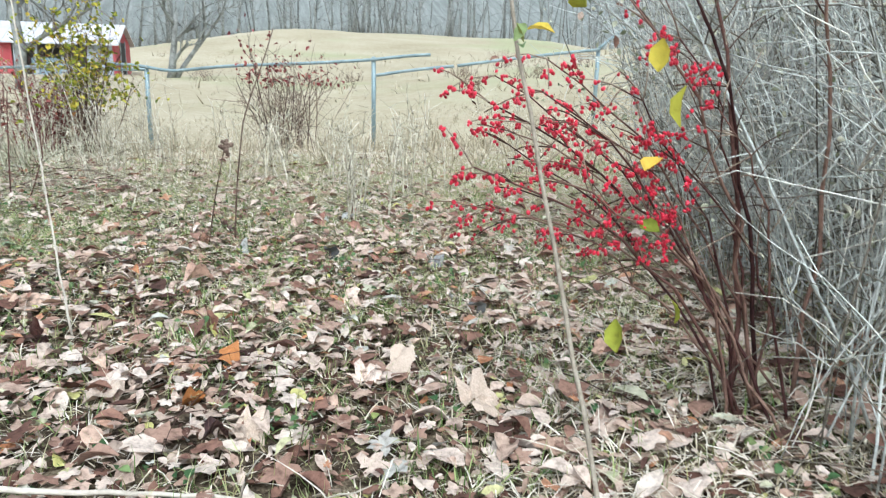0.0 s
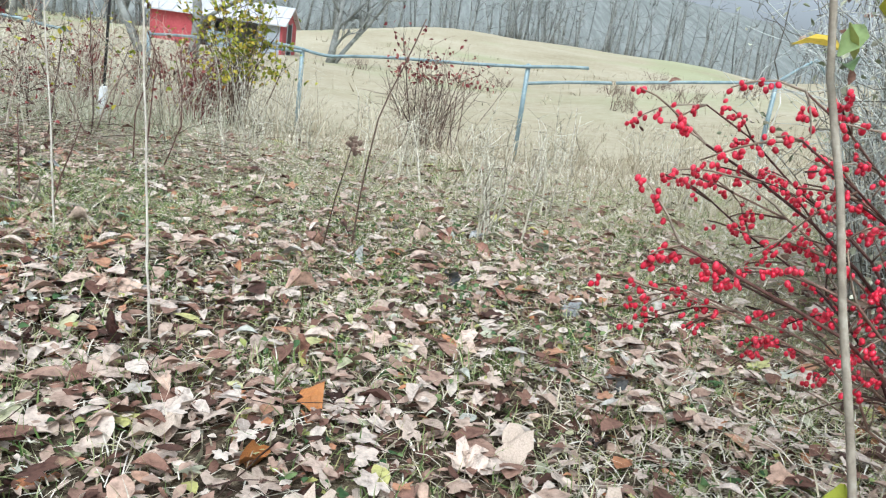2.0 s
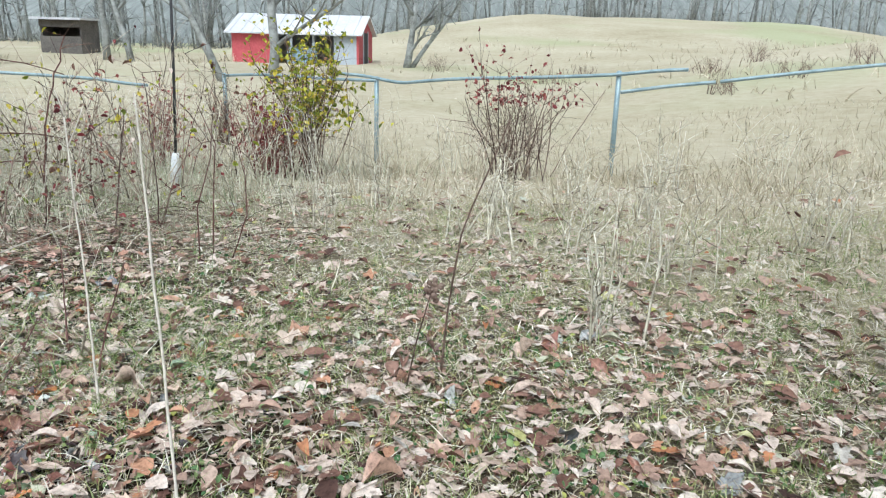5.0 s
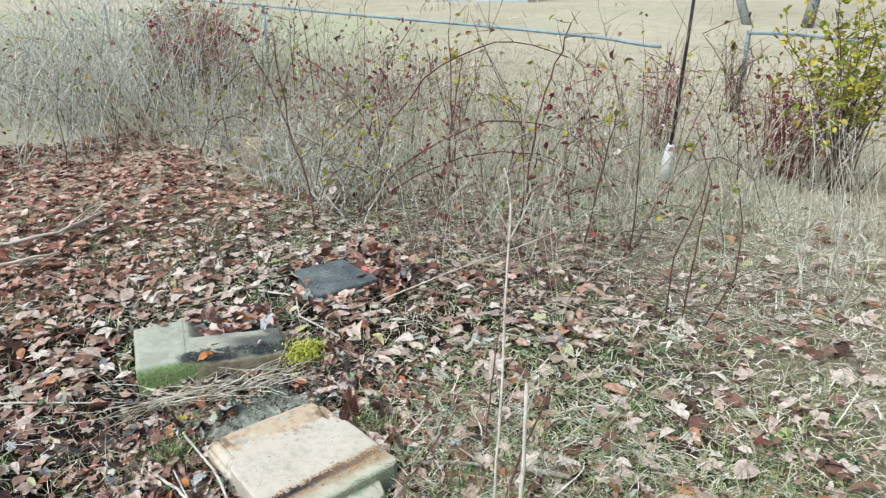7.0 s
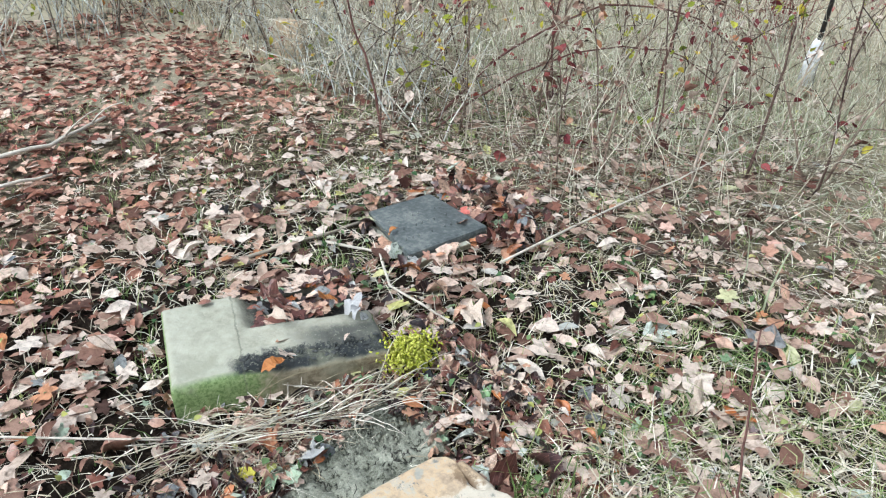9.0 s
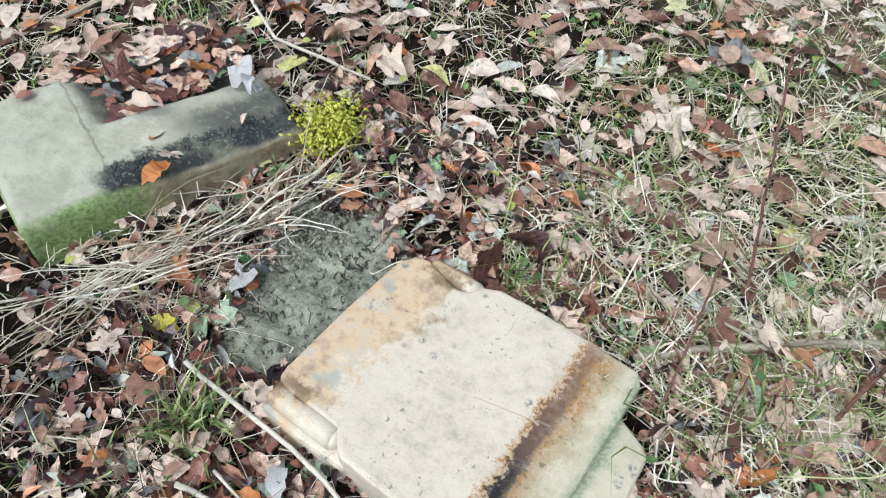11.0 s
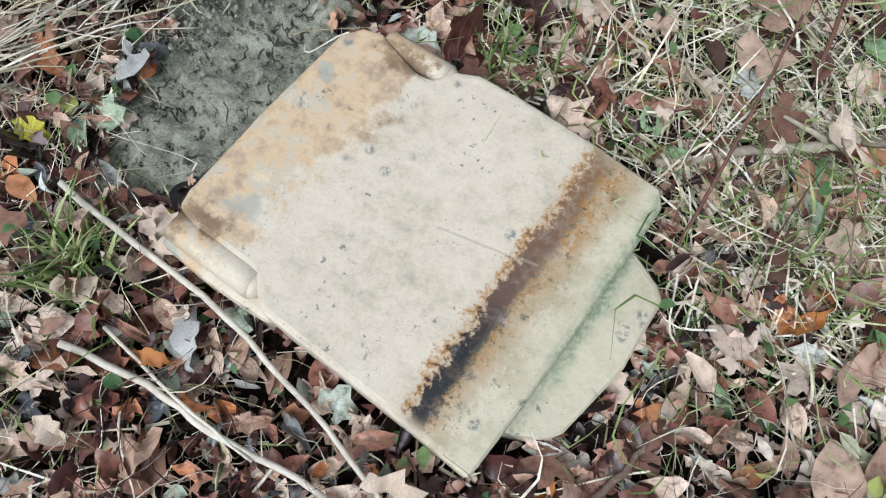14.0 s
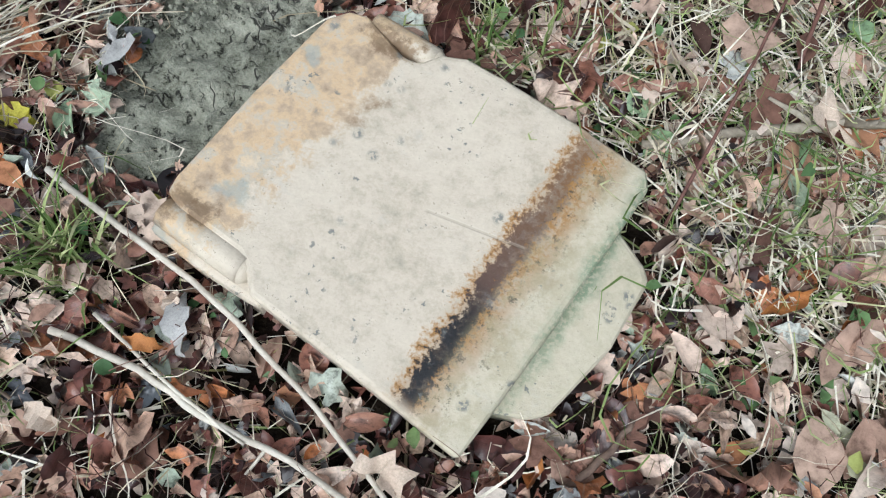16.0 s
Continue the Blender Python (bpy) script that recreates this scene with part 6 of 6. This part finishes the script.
strew("loose_twigs", "thin brown twigs scattered over the litter", "twigs", M_twig, s)

s = Soup()
bm = bmesh.new()
bmesh.ops.create_icosphere(bm, subdivisions=1, radius=0.5)
cv, cf = np.array([w.co[:] for w in bm.verts]), np.array([[w.index for w in g.verts] for g in bm.faces])
bm.free()
k = 420
p = np.stack([rng.normal(-1.30, 0.05, k), rng.normal(1.24, 0.06, k), rng.uniform(0.0, 0.03, k)], 1)
s.many(cv * rng.uniform(0.8, 1.2, cv.shape), cf, p, turns(rng.uniform(0, 6, k), rng.uniform(0, 6, k), rng.uniform(0, 6, k)), rng.uniform(0.003, 0.012, k))
strew("soil_crumbs", "pale crumbs of dry soil on the mud", "soil", M_mud, s)
s = Soup()
for k in range(150):
    u0 = rng.uniform(-0.05, 0.55)
    x0, y0 = -1.66 + 0.41 * u0 + rng.normal(0, 0.03) + 0.09, 0.86 + 0.91 * u0 + rng.normal(0, 0.03)
    a = rng.normal(1.15, 0.5) + (math.pi if rng.random() < 0.4 else 0)
    p = cane((x0, y0, rng.uniform(0.02, 0.06)), (math.cos(a), math.sin(a), rng.uniform(0, 0.2)), rng.uniform(0.1, 0.34), 0.4, 0.45, 8)
    p[:, 2] = np.maximum(p[:, 2], 0.018)
    if np.any(inside(BLOCK_AREA, p[:, 0], p[:, 1], 0.0)):
        continue
    tube(s, p, rng.uniform(0.0014, 0.0028), 0.001, 4)
strew("straw_strands", "long tan straw strands along the stone base", "straw", M_straw, s)

# moss and leaves on the stone base
s = Soup()
for k in range(1900):
    c = np.array((-1.43, 1.50, 0.05)) + rng.normal(0, 1, 3) * np.array((0.028, 0.036, 0.024))
    tube(s, cane((c[0], c[1], max(c[2], 0.01)), rng.normal(0, 0.8, 3) + np.array((0, 0, 0.4)), rng.uniform(0.005, 0.013), 0.2, 0.4, 3), 0.0042, 0.0022, 4)
ob = part("moss_clump", s, M_moss)
tagged(ob, "bright yellow-green moss clump at the stone base", "moss", kind="stuff")


# leaves and bits fallen on the stones
s = Soup()
for k in range(130):
    u0, w0 = (rng.uniform(0.26, 0.62), rng.uniform(0.20, 0.38)) if k < 90 else (rng.uniform(0.12, 0.62), rng.uniform(0.35, 0.43)) if k < 125 else (rng.uniform(0.3, 0.6), rng.uniform(0.03, 0.18))
    ux, uy = 0.416, 0.909
    px, py = -1.723 + ux * u0 - uy * w0, 0.878 + uy * u0 + ux * w0
    v, f = LEAVES[k % 8]
    s.many(v, f, np.array([[px, py, 0.118 + 0.012 * rng.random() - 0.02 * u0 + (0.012 if w0 > 0.34 else 0.0)]]), turns(rng.uniform(0, 6.28, 1), rng.normal(0, 0.25, 1), rng.normal(0, 0.25, 1)), rng.uniform(0.03, 0.08, 1))
for k in range(70):
    (ax, ay), (cx, cy) = MARKER_AREA[k % 4], MARKER_AREA[(k + 1) % 4]
    g = rng.random()
    px, py = ax + (cx - ax) * g, ay + (cy - ay) * g
    px, py = px + (px + 1.97) * 0.16 + rng.normal(0, 0.015), py + (py - 2.115) * 0.16 + rng.normal(0, 0.015)
    v, f = LEAVES[k % 8]
    s.many(v, f, np.array([[px, py, 0.045]]), turns(rng.uniform(0, 6.28, 1), rng.normal(0, 0.3, 1), rng.normal(0, 0.3, 1)), rng.uniform(0.04, 0.09, 1))
for k in range(230):
    a = rng.uniform(0.1, 2.3)
    d = rng.normal(0.36, 0.045)
    px, py = -1.96 + d * math.cos(a), 2.16 + d * math.sin(a)
    v, f = LEAVES[k % 8]
    s.many(v, f, np.array([[px, py, rng.uniform(0.02, 0.12)]]), turns(rng.uniform(0, 6.28, 1), rng.normal(0, 0.7, 1), rng.normal(0, 0.7, 1)), rng.uniform(0.04, 0.085, 1))
strew("leaf_scraps", "damp brown leaves fallen on the stones", "leaves", M_damp, s)


# thicket beyond the russet leaves, and arching canes behind the flat marker
def thicket():
    t = thing("thicket", "grey-green leafless thicket with few red and yellow leaves", "thicket")
    st, tw, spots = Soup(), Soup(), []
    for k in range(800):
        if k < 600:
            x, y = rng.uniform(-9.2, -5.7), rng.uniform(0.6, 4.6)
            tall = rng.uniform(0.8, 1.8)
        else:
            g = rng.random()
            x, y = -5.9 + 3.0 * g + rng.normal(0, 0.25), 3.35 - 0.55 * g + abs(rng.normal(0, 0.35))
            tall = rng.uniform(0.25, 0.75)
        p = cane((x, y, float(relief(x, y)) - 0.02), (rng.normal(0, 0.3), rng.normal(0, 0.3), 1), tall, 0.5, 0.35, 6)
        tube(st, p, rng.uniform(0.003, 0.007), 0.002, 4)
        for i in range(6):
            c = cane(p[rng.integers(1, 6)], rng.normal(0, 0.6, 3) + np.array((0, 0, 0.35)), rng.uniform(0.12, 0.45), 0.4, 0.5, 4)
            tube(tw, c, 0.003, 0.0012, 3)
            if rng.random() < 0.12:
                spots.append(c[-1])
    part("stem_mass", st, M_greystem, t)
    part("twig_mass", tw, M_weedstalk, t, "dry tangled twigs")
    half = len(spots) // 2
    for name, mat, some, label in (("foliage", M_rleaf, spots[:half], "dull red leaves"), ("green_foliage", M_yleaf, spots[half:], "yellow-green leaves")):
        lv = Soup()
        leaf_spray(lv, np.array(some), 0.03, 0.06)
        part(name, lv, mat, t, label)


def arching_cane(pts, r0, leaves):
    t = thing("bramble_cane", "dark red-brown thorny bramble cane arching over weeds", "brambles", group="arching canes")
    pts = np.array(pts, float)
    u = np.linspace(0, len(pts) - 1, 15)
    line = np.stack([np.interp(u, np.arange(len(pts)), pts[:, k]) for k in range(3)], 1)
    line[1:-1] = (line[:-2] + 2 * line[1:-1] + line[2:]) / 4
    line += rng.normal(0, 0.006, line.shape)
    s, b, lv, spots = Soup(), Soup(), Soup(), []
    tube(s, line, r0 * 1.35, r0 * 0.7, 5)
    part("stem", s, M_cane, t, flat=False)
    for k in range(7):
        c = cane(line[rng.integers(3, 15)], rng.normal(0, 0.6, 3) + np.array((0, 0, 0.5)), rng.uniform(0.08, 0.3), 0.3, 0.4, 5)
        tube(b, c, r0 * 0.45, r0 * 0.2, 3)
        spots += [c[-1], c[2]]
    part("twig_mass", b, M_cane, t)
    if leaves:
        leaf_spray(lv, np.array(spots[:leaves]), 0.03, 0.06)
        part("foliage", lv, M_yleaf, t, "few yellow-green leaves")


thicket()
for pts, r0, leaves in (([(-2.75, 2.62, 0), (-2.85, 2.66, 0.3), (-3.0, 2.65, 0.6), (-3.05, 2.62, 1.25)], 0.006, 5),
                        ([(-1.85, 3.75, 0), (-1.87, 3.78, 0.45), (-1.80, 3.85, 0.9), (-1.70, 3.95, 1.3)], 0.006, 3),
                        ([(-2.80, 3.05, 0.02), (-2.62, 3.35, 0.38), (-2.30, 3.85, 0.62), (-2.0, 4.35, 0.55), (-1.8, 4.7, 0.25)], 0.0055, 4),
                        ([(-2.72, 2.95, 0.02), (-2.5, 3.25, 0.28), (-2.2, 3.7, 0.44), (-1.95, 4.1, 0.38), (-1.8, 4.45, 0.12)], 0.0045, 3),
                        ([(-3.4, 3.6, 0), (-3.2, 3.75, 0.5), (-2.9, 4.0, 0.95), (-2.5, 4.3, 1.15), (-2.1, 4.6, 1.0)], 0.0055, 6),
                        ([(-2.45, 3.6, 0), (-2.47, 3.65, 0.5), (-2.40, 3.7, 1.05)], 0.005, 6),
                        ([(-2.6, 3.9, 0), (-2.66, 3.9, 0.55), (-2.75, 3.95, 1.2)], 0.005, 4)):
    arching_cane(pts, r0, leaves)
s = Soup()
px, py = sow(1700, -3.0, 2.2, 0.0, 3.4, lambda x, y: clear(x, y, 0.0) * (0.25 + 0.75 * blotch(x, y, 6.0, 8.0)))
v, f = oval_leaf(0.36, 0.12, 0.25, 4)
c = len(px)
s.many(v, f, np.stack([px, py, relief(px, py) + rng.uniform(0.02, 0.07, c)], 1), turns(rng.uniform(0, 6.28, c), rng.normal(0, 0.5, c), rng.normal(0, 0.5, c)), rng.uniform(0.012, 0.032, c))
strew("low_weeds", "small fresh green weed leaves among litter", "weeds", M_weed, s)
s = Soup()
px, py = sow(9000, -0.2, 3.0, -1.3, 2.2, lambda x, y: 0.85 * clear(x, y, 0.0) * (1 - 0.5 * smooth(y, 0.6, 2.2)))
kinds = rng.integers(0, 5, len(px))
for k in range(5):
    m = kinds == k
    c = int(m.sum())
    v, f = oval_leaf(rng.uniform(0.22, 0.42), rng.normal(0, 0.1), rng.normal(0.15, 0.2), 4)
    s.many(v + rng.normal(0, 0.045, v.shape), f, np.stack([px[m], py[m], relief(px[m], py[m]) + rng.uniform(0.003, 0.03, c)], 1), turns(rng.uniform(0, 6.28, c), rng.normal(0, 0.5, c), rng.normal(0, 0.5, c)), rng.uniform(0.018, 0.055, c))
strew("broken_leaves", "broken pieces of brown and tan leaves", "leaves", M_leaf, s)
s = Soup()
px, py = sow(1800, -0.8, 3.0, -1.3, 2.6, lambda x, y: clear(x, y, 0.0) * blotch(x, y, 3.3, 2.5))
px, py = tufts(px, py, 9, 0.03)
plant_blades(s, px, py, 0.035, 0.10, 0.8, 1.5)
strew("grass_tufts", "short yellow-green grass tufts in leaf litter", "grass", M_grass, s)


# fine rootlets, fresh tufts and leaf crumbs round the fallen stone
def near_spots(count, grow=0.012):
    px, py = rng.uniform(-1.55, 0.15, count), rng.uniform(0.42, 1.72, count)
    ok = clear(px, py, grow)
    return px[ok], py[ok]


for name, label, mat, count in (("rootlets", "fine dark rootlets and stems over the leaves", M_cane, 1100), ("thin_straws", "fine curling pale straws over the leaves", M_straw, 700)):
    s = Soup()
    for px, py in zip(*near_spots(count)):
        a = rng.uniform(0, 6.28)
        p = cane((px, py, rng.uniform(0.015, 0.055)), (math.cos(a), math.sin(a), rng.uniform(-0.1, 0.35)), rng.uniform(0.03, 0.15), 0.5, 0.9, 7)
        p[:, 2] = np.maximum(p[:, 2], 0.01)
        if np.any(~clear(p[:, 0], p[:, 1], -0.012)):
            continue
        r = rng.uniform(0.0004, 0.0013)
        tube(s, p, r, r * 0.5, 3)
    strew(name, label, "twigs" if mat is M_cane else "straw", mat, s)
s = Soup()
px, py = near_spots(3000, 0.004)
bits = len(px)
for k in range(8):
    v, f = oval_leaf(rng.uniform(0.2, 0.42), rng.normal(0, 0.12), rng.normal(0.2, 0.3), 4)
    m = np.arange(bits) % 8 == k
    c = int(m.sum())
    s.many(v + rng.normal(0, 0.06, v.shape), f, np.stack([px[m], py[m], rng.uniform(0.004, 0.032, c)], 1), turns(rng.uniform(0, 6.28, c), rng.normal(0, 0.8, c), rng.normal(0, 0.8, c)), rng.uniform(0.010, 0.036, c))
strew("leaf_crumbs", "small broken dark red-brown leaf pieces", "leaves", M_damp, s)
s = Soup()
px, py = near_spots(1700, 0.0)
bits = len(px)
pick = rng.integers(0, 8, bits)
for k in range(8):
    v, f = FINE[k]
    w = v.copy()
    w[:, 2] += 0.10 * np.sin(6 * v[:, 0] + k) * np.cos(5 * v[:, 1] + 2 * k) + 0.03 * np.sin(17 * v[:, 0] + 13 * v[:, 1])
    m = pick == k
    c = int(m.sum())
    big = rng.uniform(0.025, 0.075, c)
    s.many(w, f, np.stack([px[m], py[m], rng.uniform(0.008, 0.03, c)], 1), turns(rng.uniform(0, 6.28, c), rng.normal(0, 0.45, c), rng.normal(0, 0.45, c)), np.stack([big * rng.uniform(0.6, 1, c), big, big], 1))
strew("curled_leaves", "curled wet red-brown leaves heaped round the fallen stone", "leaves", M_damp, s, flat=False)
s = Soup()
for cx, cy, count in ((-1.24, 0.77, 70), (-1.21, 0.75, 60), (-1.13, 0.70, 10), (-0.86, 1.33, 50), (-0.78, 1.36, 40), (-0.36, 1.25, 30), (-0.32, 1.32, 30)):
    plant_blades(s, cx + rng.normal(0, 0.022, count), cy + rng.normal(0, 0.022, count), 0.06, 0.13, 0.75, 1.6)
x, y = sow(900, -0.95, 0.7, 1.0, 2.6, lambda x, y: clear(x, y, 0.015) * smooth(y - 0.25 * x, 1.02, 1.35) * (1 - smooth(np.hypot(x + 0.35, y - 1.5), 0.35, 1.1)) * blotch(x, y, 9.0, 3.0))
x, y = tufts(x, y, 6, 0.022)
ok = clear(x, y, 0.0)
plant_blades(s, x[ok], y[ok], 0.06, 0.18, 0.95, 1.5, CURLS)
plant_blades(s, -1.42 + rng.normal(0, 0.05, 70), 1.56 + rng.normal(0, 0.06, 70), 0.06, 0.16, 1.0, 1.0, CURLS)
strew("fresh_grass", "fresh green grass tufts beside the fallen stone", "grass", M_grass, s)
s = Soup()
px, py = near_spots(5200, 0.02)
ok = rng.random(len(px)) < np.where(px + 0.6 * (py - 1.0) > -0.62, np.where(py < 1.12, 0.05, 0.6), 0.06)
plant_blades(s, px[ok], py[ok], 0.06, 0.20, 1.35, 1.2, CURLS)
x, y = sow(1300, -0.95, 0.5, 1.0, 2.4, lambda x, y: clear(x, y, 0.015) * smooth(y - 0.25 * x, 1.02, 1.35) * (1 - smooth(np.hypot(x + 0.45, y - 1.5), 0.35, 0.9)) * (0.3 + 0.7 * blotch(x, y, 8.0, 1.0)))
plant_blades(s, x, y, 0.08, 0.24, 1.3, 1.6, CURLS)
strew("bleached_grass", "bleached bent grass blades beside the fallen stone", "grass", M_straw, s)

# ---- leaves that can be told apart ----
leaf_meshes = []
for k, (v, f) in enumerate(FINE * 3):
    fine = v.copy()
    ph = rng.uniform(0, 6, 4)
    ragged = 1 + 0.16 * np.sin(9 * np.arctan2(v[:, 1], v[:, 0]) + ph[0]) * (np.hypot(v[:, 0], v[:, 1]) > 0.2)
    fine[:, 0] *= ragged * rng.uniform(0.55, 1.0)
    fine[:, 1] *= ragged
    fine[:, 2] += 0.13 * np.sin(6 * v[:, 0] + ph[1]) * np.cos(5 * v[:, 1] + ph[2]) + 0.05 * np.sin(15 * v[:, 0] + 11 * v[:, 1] + ph[3]) + rng.normal(0, 0.018, len(v))
    me = mesh_from("leaf", fine, f)
    me.polygons.foreach_set("use_smooth", [k % 3 > 0] * len(me.polygons))
    me.materials.append(M_leaf_near)
    leaf_meshes.append(me)


def single_leaf(x, y, size, kind, mat=None, z=None, yaw=None, tilt=0.2):
    me = leaf_meshes[kind % len(leaf_meshes)]
    ob = new("leaf", me)
    if mat:
        ob.data = me.copy()
        ob.data.materials[0] = mat
    z = float(relief(x, y)) + 0.03 if z is None else z
    ob.matrix_world = Matrix.LocRotScale((x, y, z), Euler((rng.normal(0, tilt), rng.normal(0, tilt), rng.uniform(0, 6.28) if yaw is None else yaw)), (size, size, size))
    ob.parent = ground
    return ob


def leaf_paint(name, c):
    return grained(name, [(0.3, tuple(v * 0.6 for v in c)), (0.55, c), (0.75, tuple(min(v * 1.25, 0.9) for v in c))], 30, 0.55, 0.3)


L_pale, L_yellow, L_grey, L_orange, L_white = (leaf_paint(*a) for a in (("pale_leaf", (0.55, 0.44, 0.345)), ("yellow_leaf", (0.52, 0.46, 0.06)), ("grey_leaf", (0.42, 0.41, 0.39)),
                                                                  ("orange_leaf", (0.42, 0.17, 0.05)), ("bleached_leaf", (0.42, 0.41, 0.40))))
for x, y, size, kind, mat, z in ((-0.561, 1.437, 0.10, 0, L_pale, 0.05), (-1.346, 1.060, 0.105, 2, L_grey, 0.03), (-1.39, 0.888, 0.06, 6, L_yellow, 0.035), (-1.042, 0.766, 0.042, 6, L_pale, 0.04),
                                 (-1.015, 0.745, 0.085, 4, L_grey, 0.035), (-1.105, 0.565, 0.055, 6, L_pale, 0.04), (-0.689, 0.705, 0.095, 1, L_pale, 0.04), (-0.533, 0.835, 0.085, 5, L_orange, 0.03),
                                 (-0.42, 1.0, 0.11, 5, L_pale, 0.035), (-0.30, 1.17, 0.09, 5, L_orange, 0.04), (-0.33, 1.45, 0.12, 2, L_pale, 0.05), (-0.32, 0.98, 0.075, 3, None, 0.035),
                                 (-1.05, 0.70, 0.06, 4, L_orange, 0.04), (-1.0, 0.60, 0.10, 2, None, 0.035), (-1.64, 1.46, 0.085, 2, L_white, 0.165), (-1.59, 1.43, 0.075, 4, L_white, 0.16), (-1.68, 1.41, 0.06, 5, L_white, 0.16),
                                 (-1.60, 1.13, 0.07, 6, L_orange, 0.13), (-1.75, 1.25, 0.09, 4, L_pale, 0.155), (-1.85, 1.30, 0.10, 0, None, 0.16), (-1.70, 1.42, 0.09, 3, L_orange, 0.16),
                                 (-0.66, 1.90, 0.15, 0, L_pale, 0.04), (-0.75, 1.72, 0.13, 2, L_pale, 0.04), (-1.45, 1.80, 0.11, 0, L_pale, 0.04), (-1.20, 1.55, 0.08, 2, None, 0.04),
                                 (1.87, -0.60, 0.15, 0, L_pale, 0.04), (1.70, -0.28, 0.13, 2, L_pale, 0.04), (1.17, -0.16, 0.10, 3, L_orange, 0.04), (0.85, -0.36, 0.14, 1, L_pale, 0.04),
                                 (1.24, -0.64, 0.12, 0, L_pale, 0.04), (2.2, 0.24, 0.12, 0, L_pale, 0.04), (1.10, -0.45, 0.14, 5, L_orange, 0.04), (0.45, 1.75, 0.14, 1, L_pale, 0.04), (-2.0, 1.97, 0.05, 4, L_orange, 0.07)):
    single_leaf(x, y, size, kind, mat, z)
for k in range(250):
    for _ in range(40):
        x, y = rng.uniform(-1.9, 2.2), rng.uniform(-0.8, 2.4)
        if k < 170:
            x, y = rng.uniform(-1.6, 0.1), rng.uniform(0.35, 1.75)
        if clear(np.array(x), np.array(y), 0.02):
            break
    single_leaf(x, y, rng.uniform(0.035, 0.085) if k < 170 else rng.uniform(0.08, 0.15), int(rng.integers(0, 24)), None, None, None, 0.5)
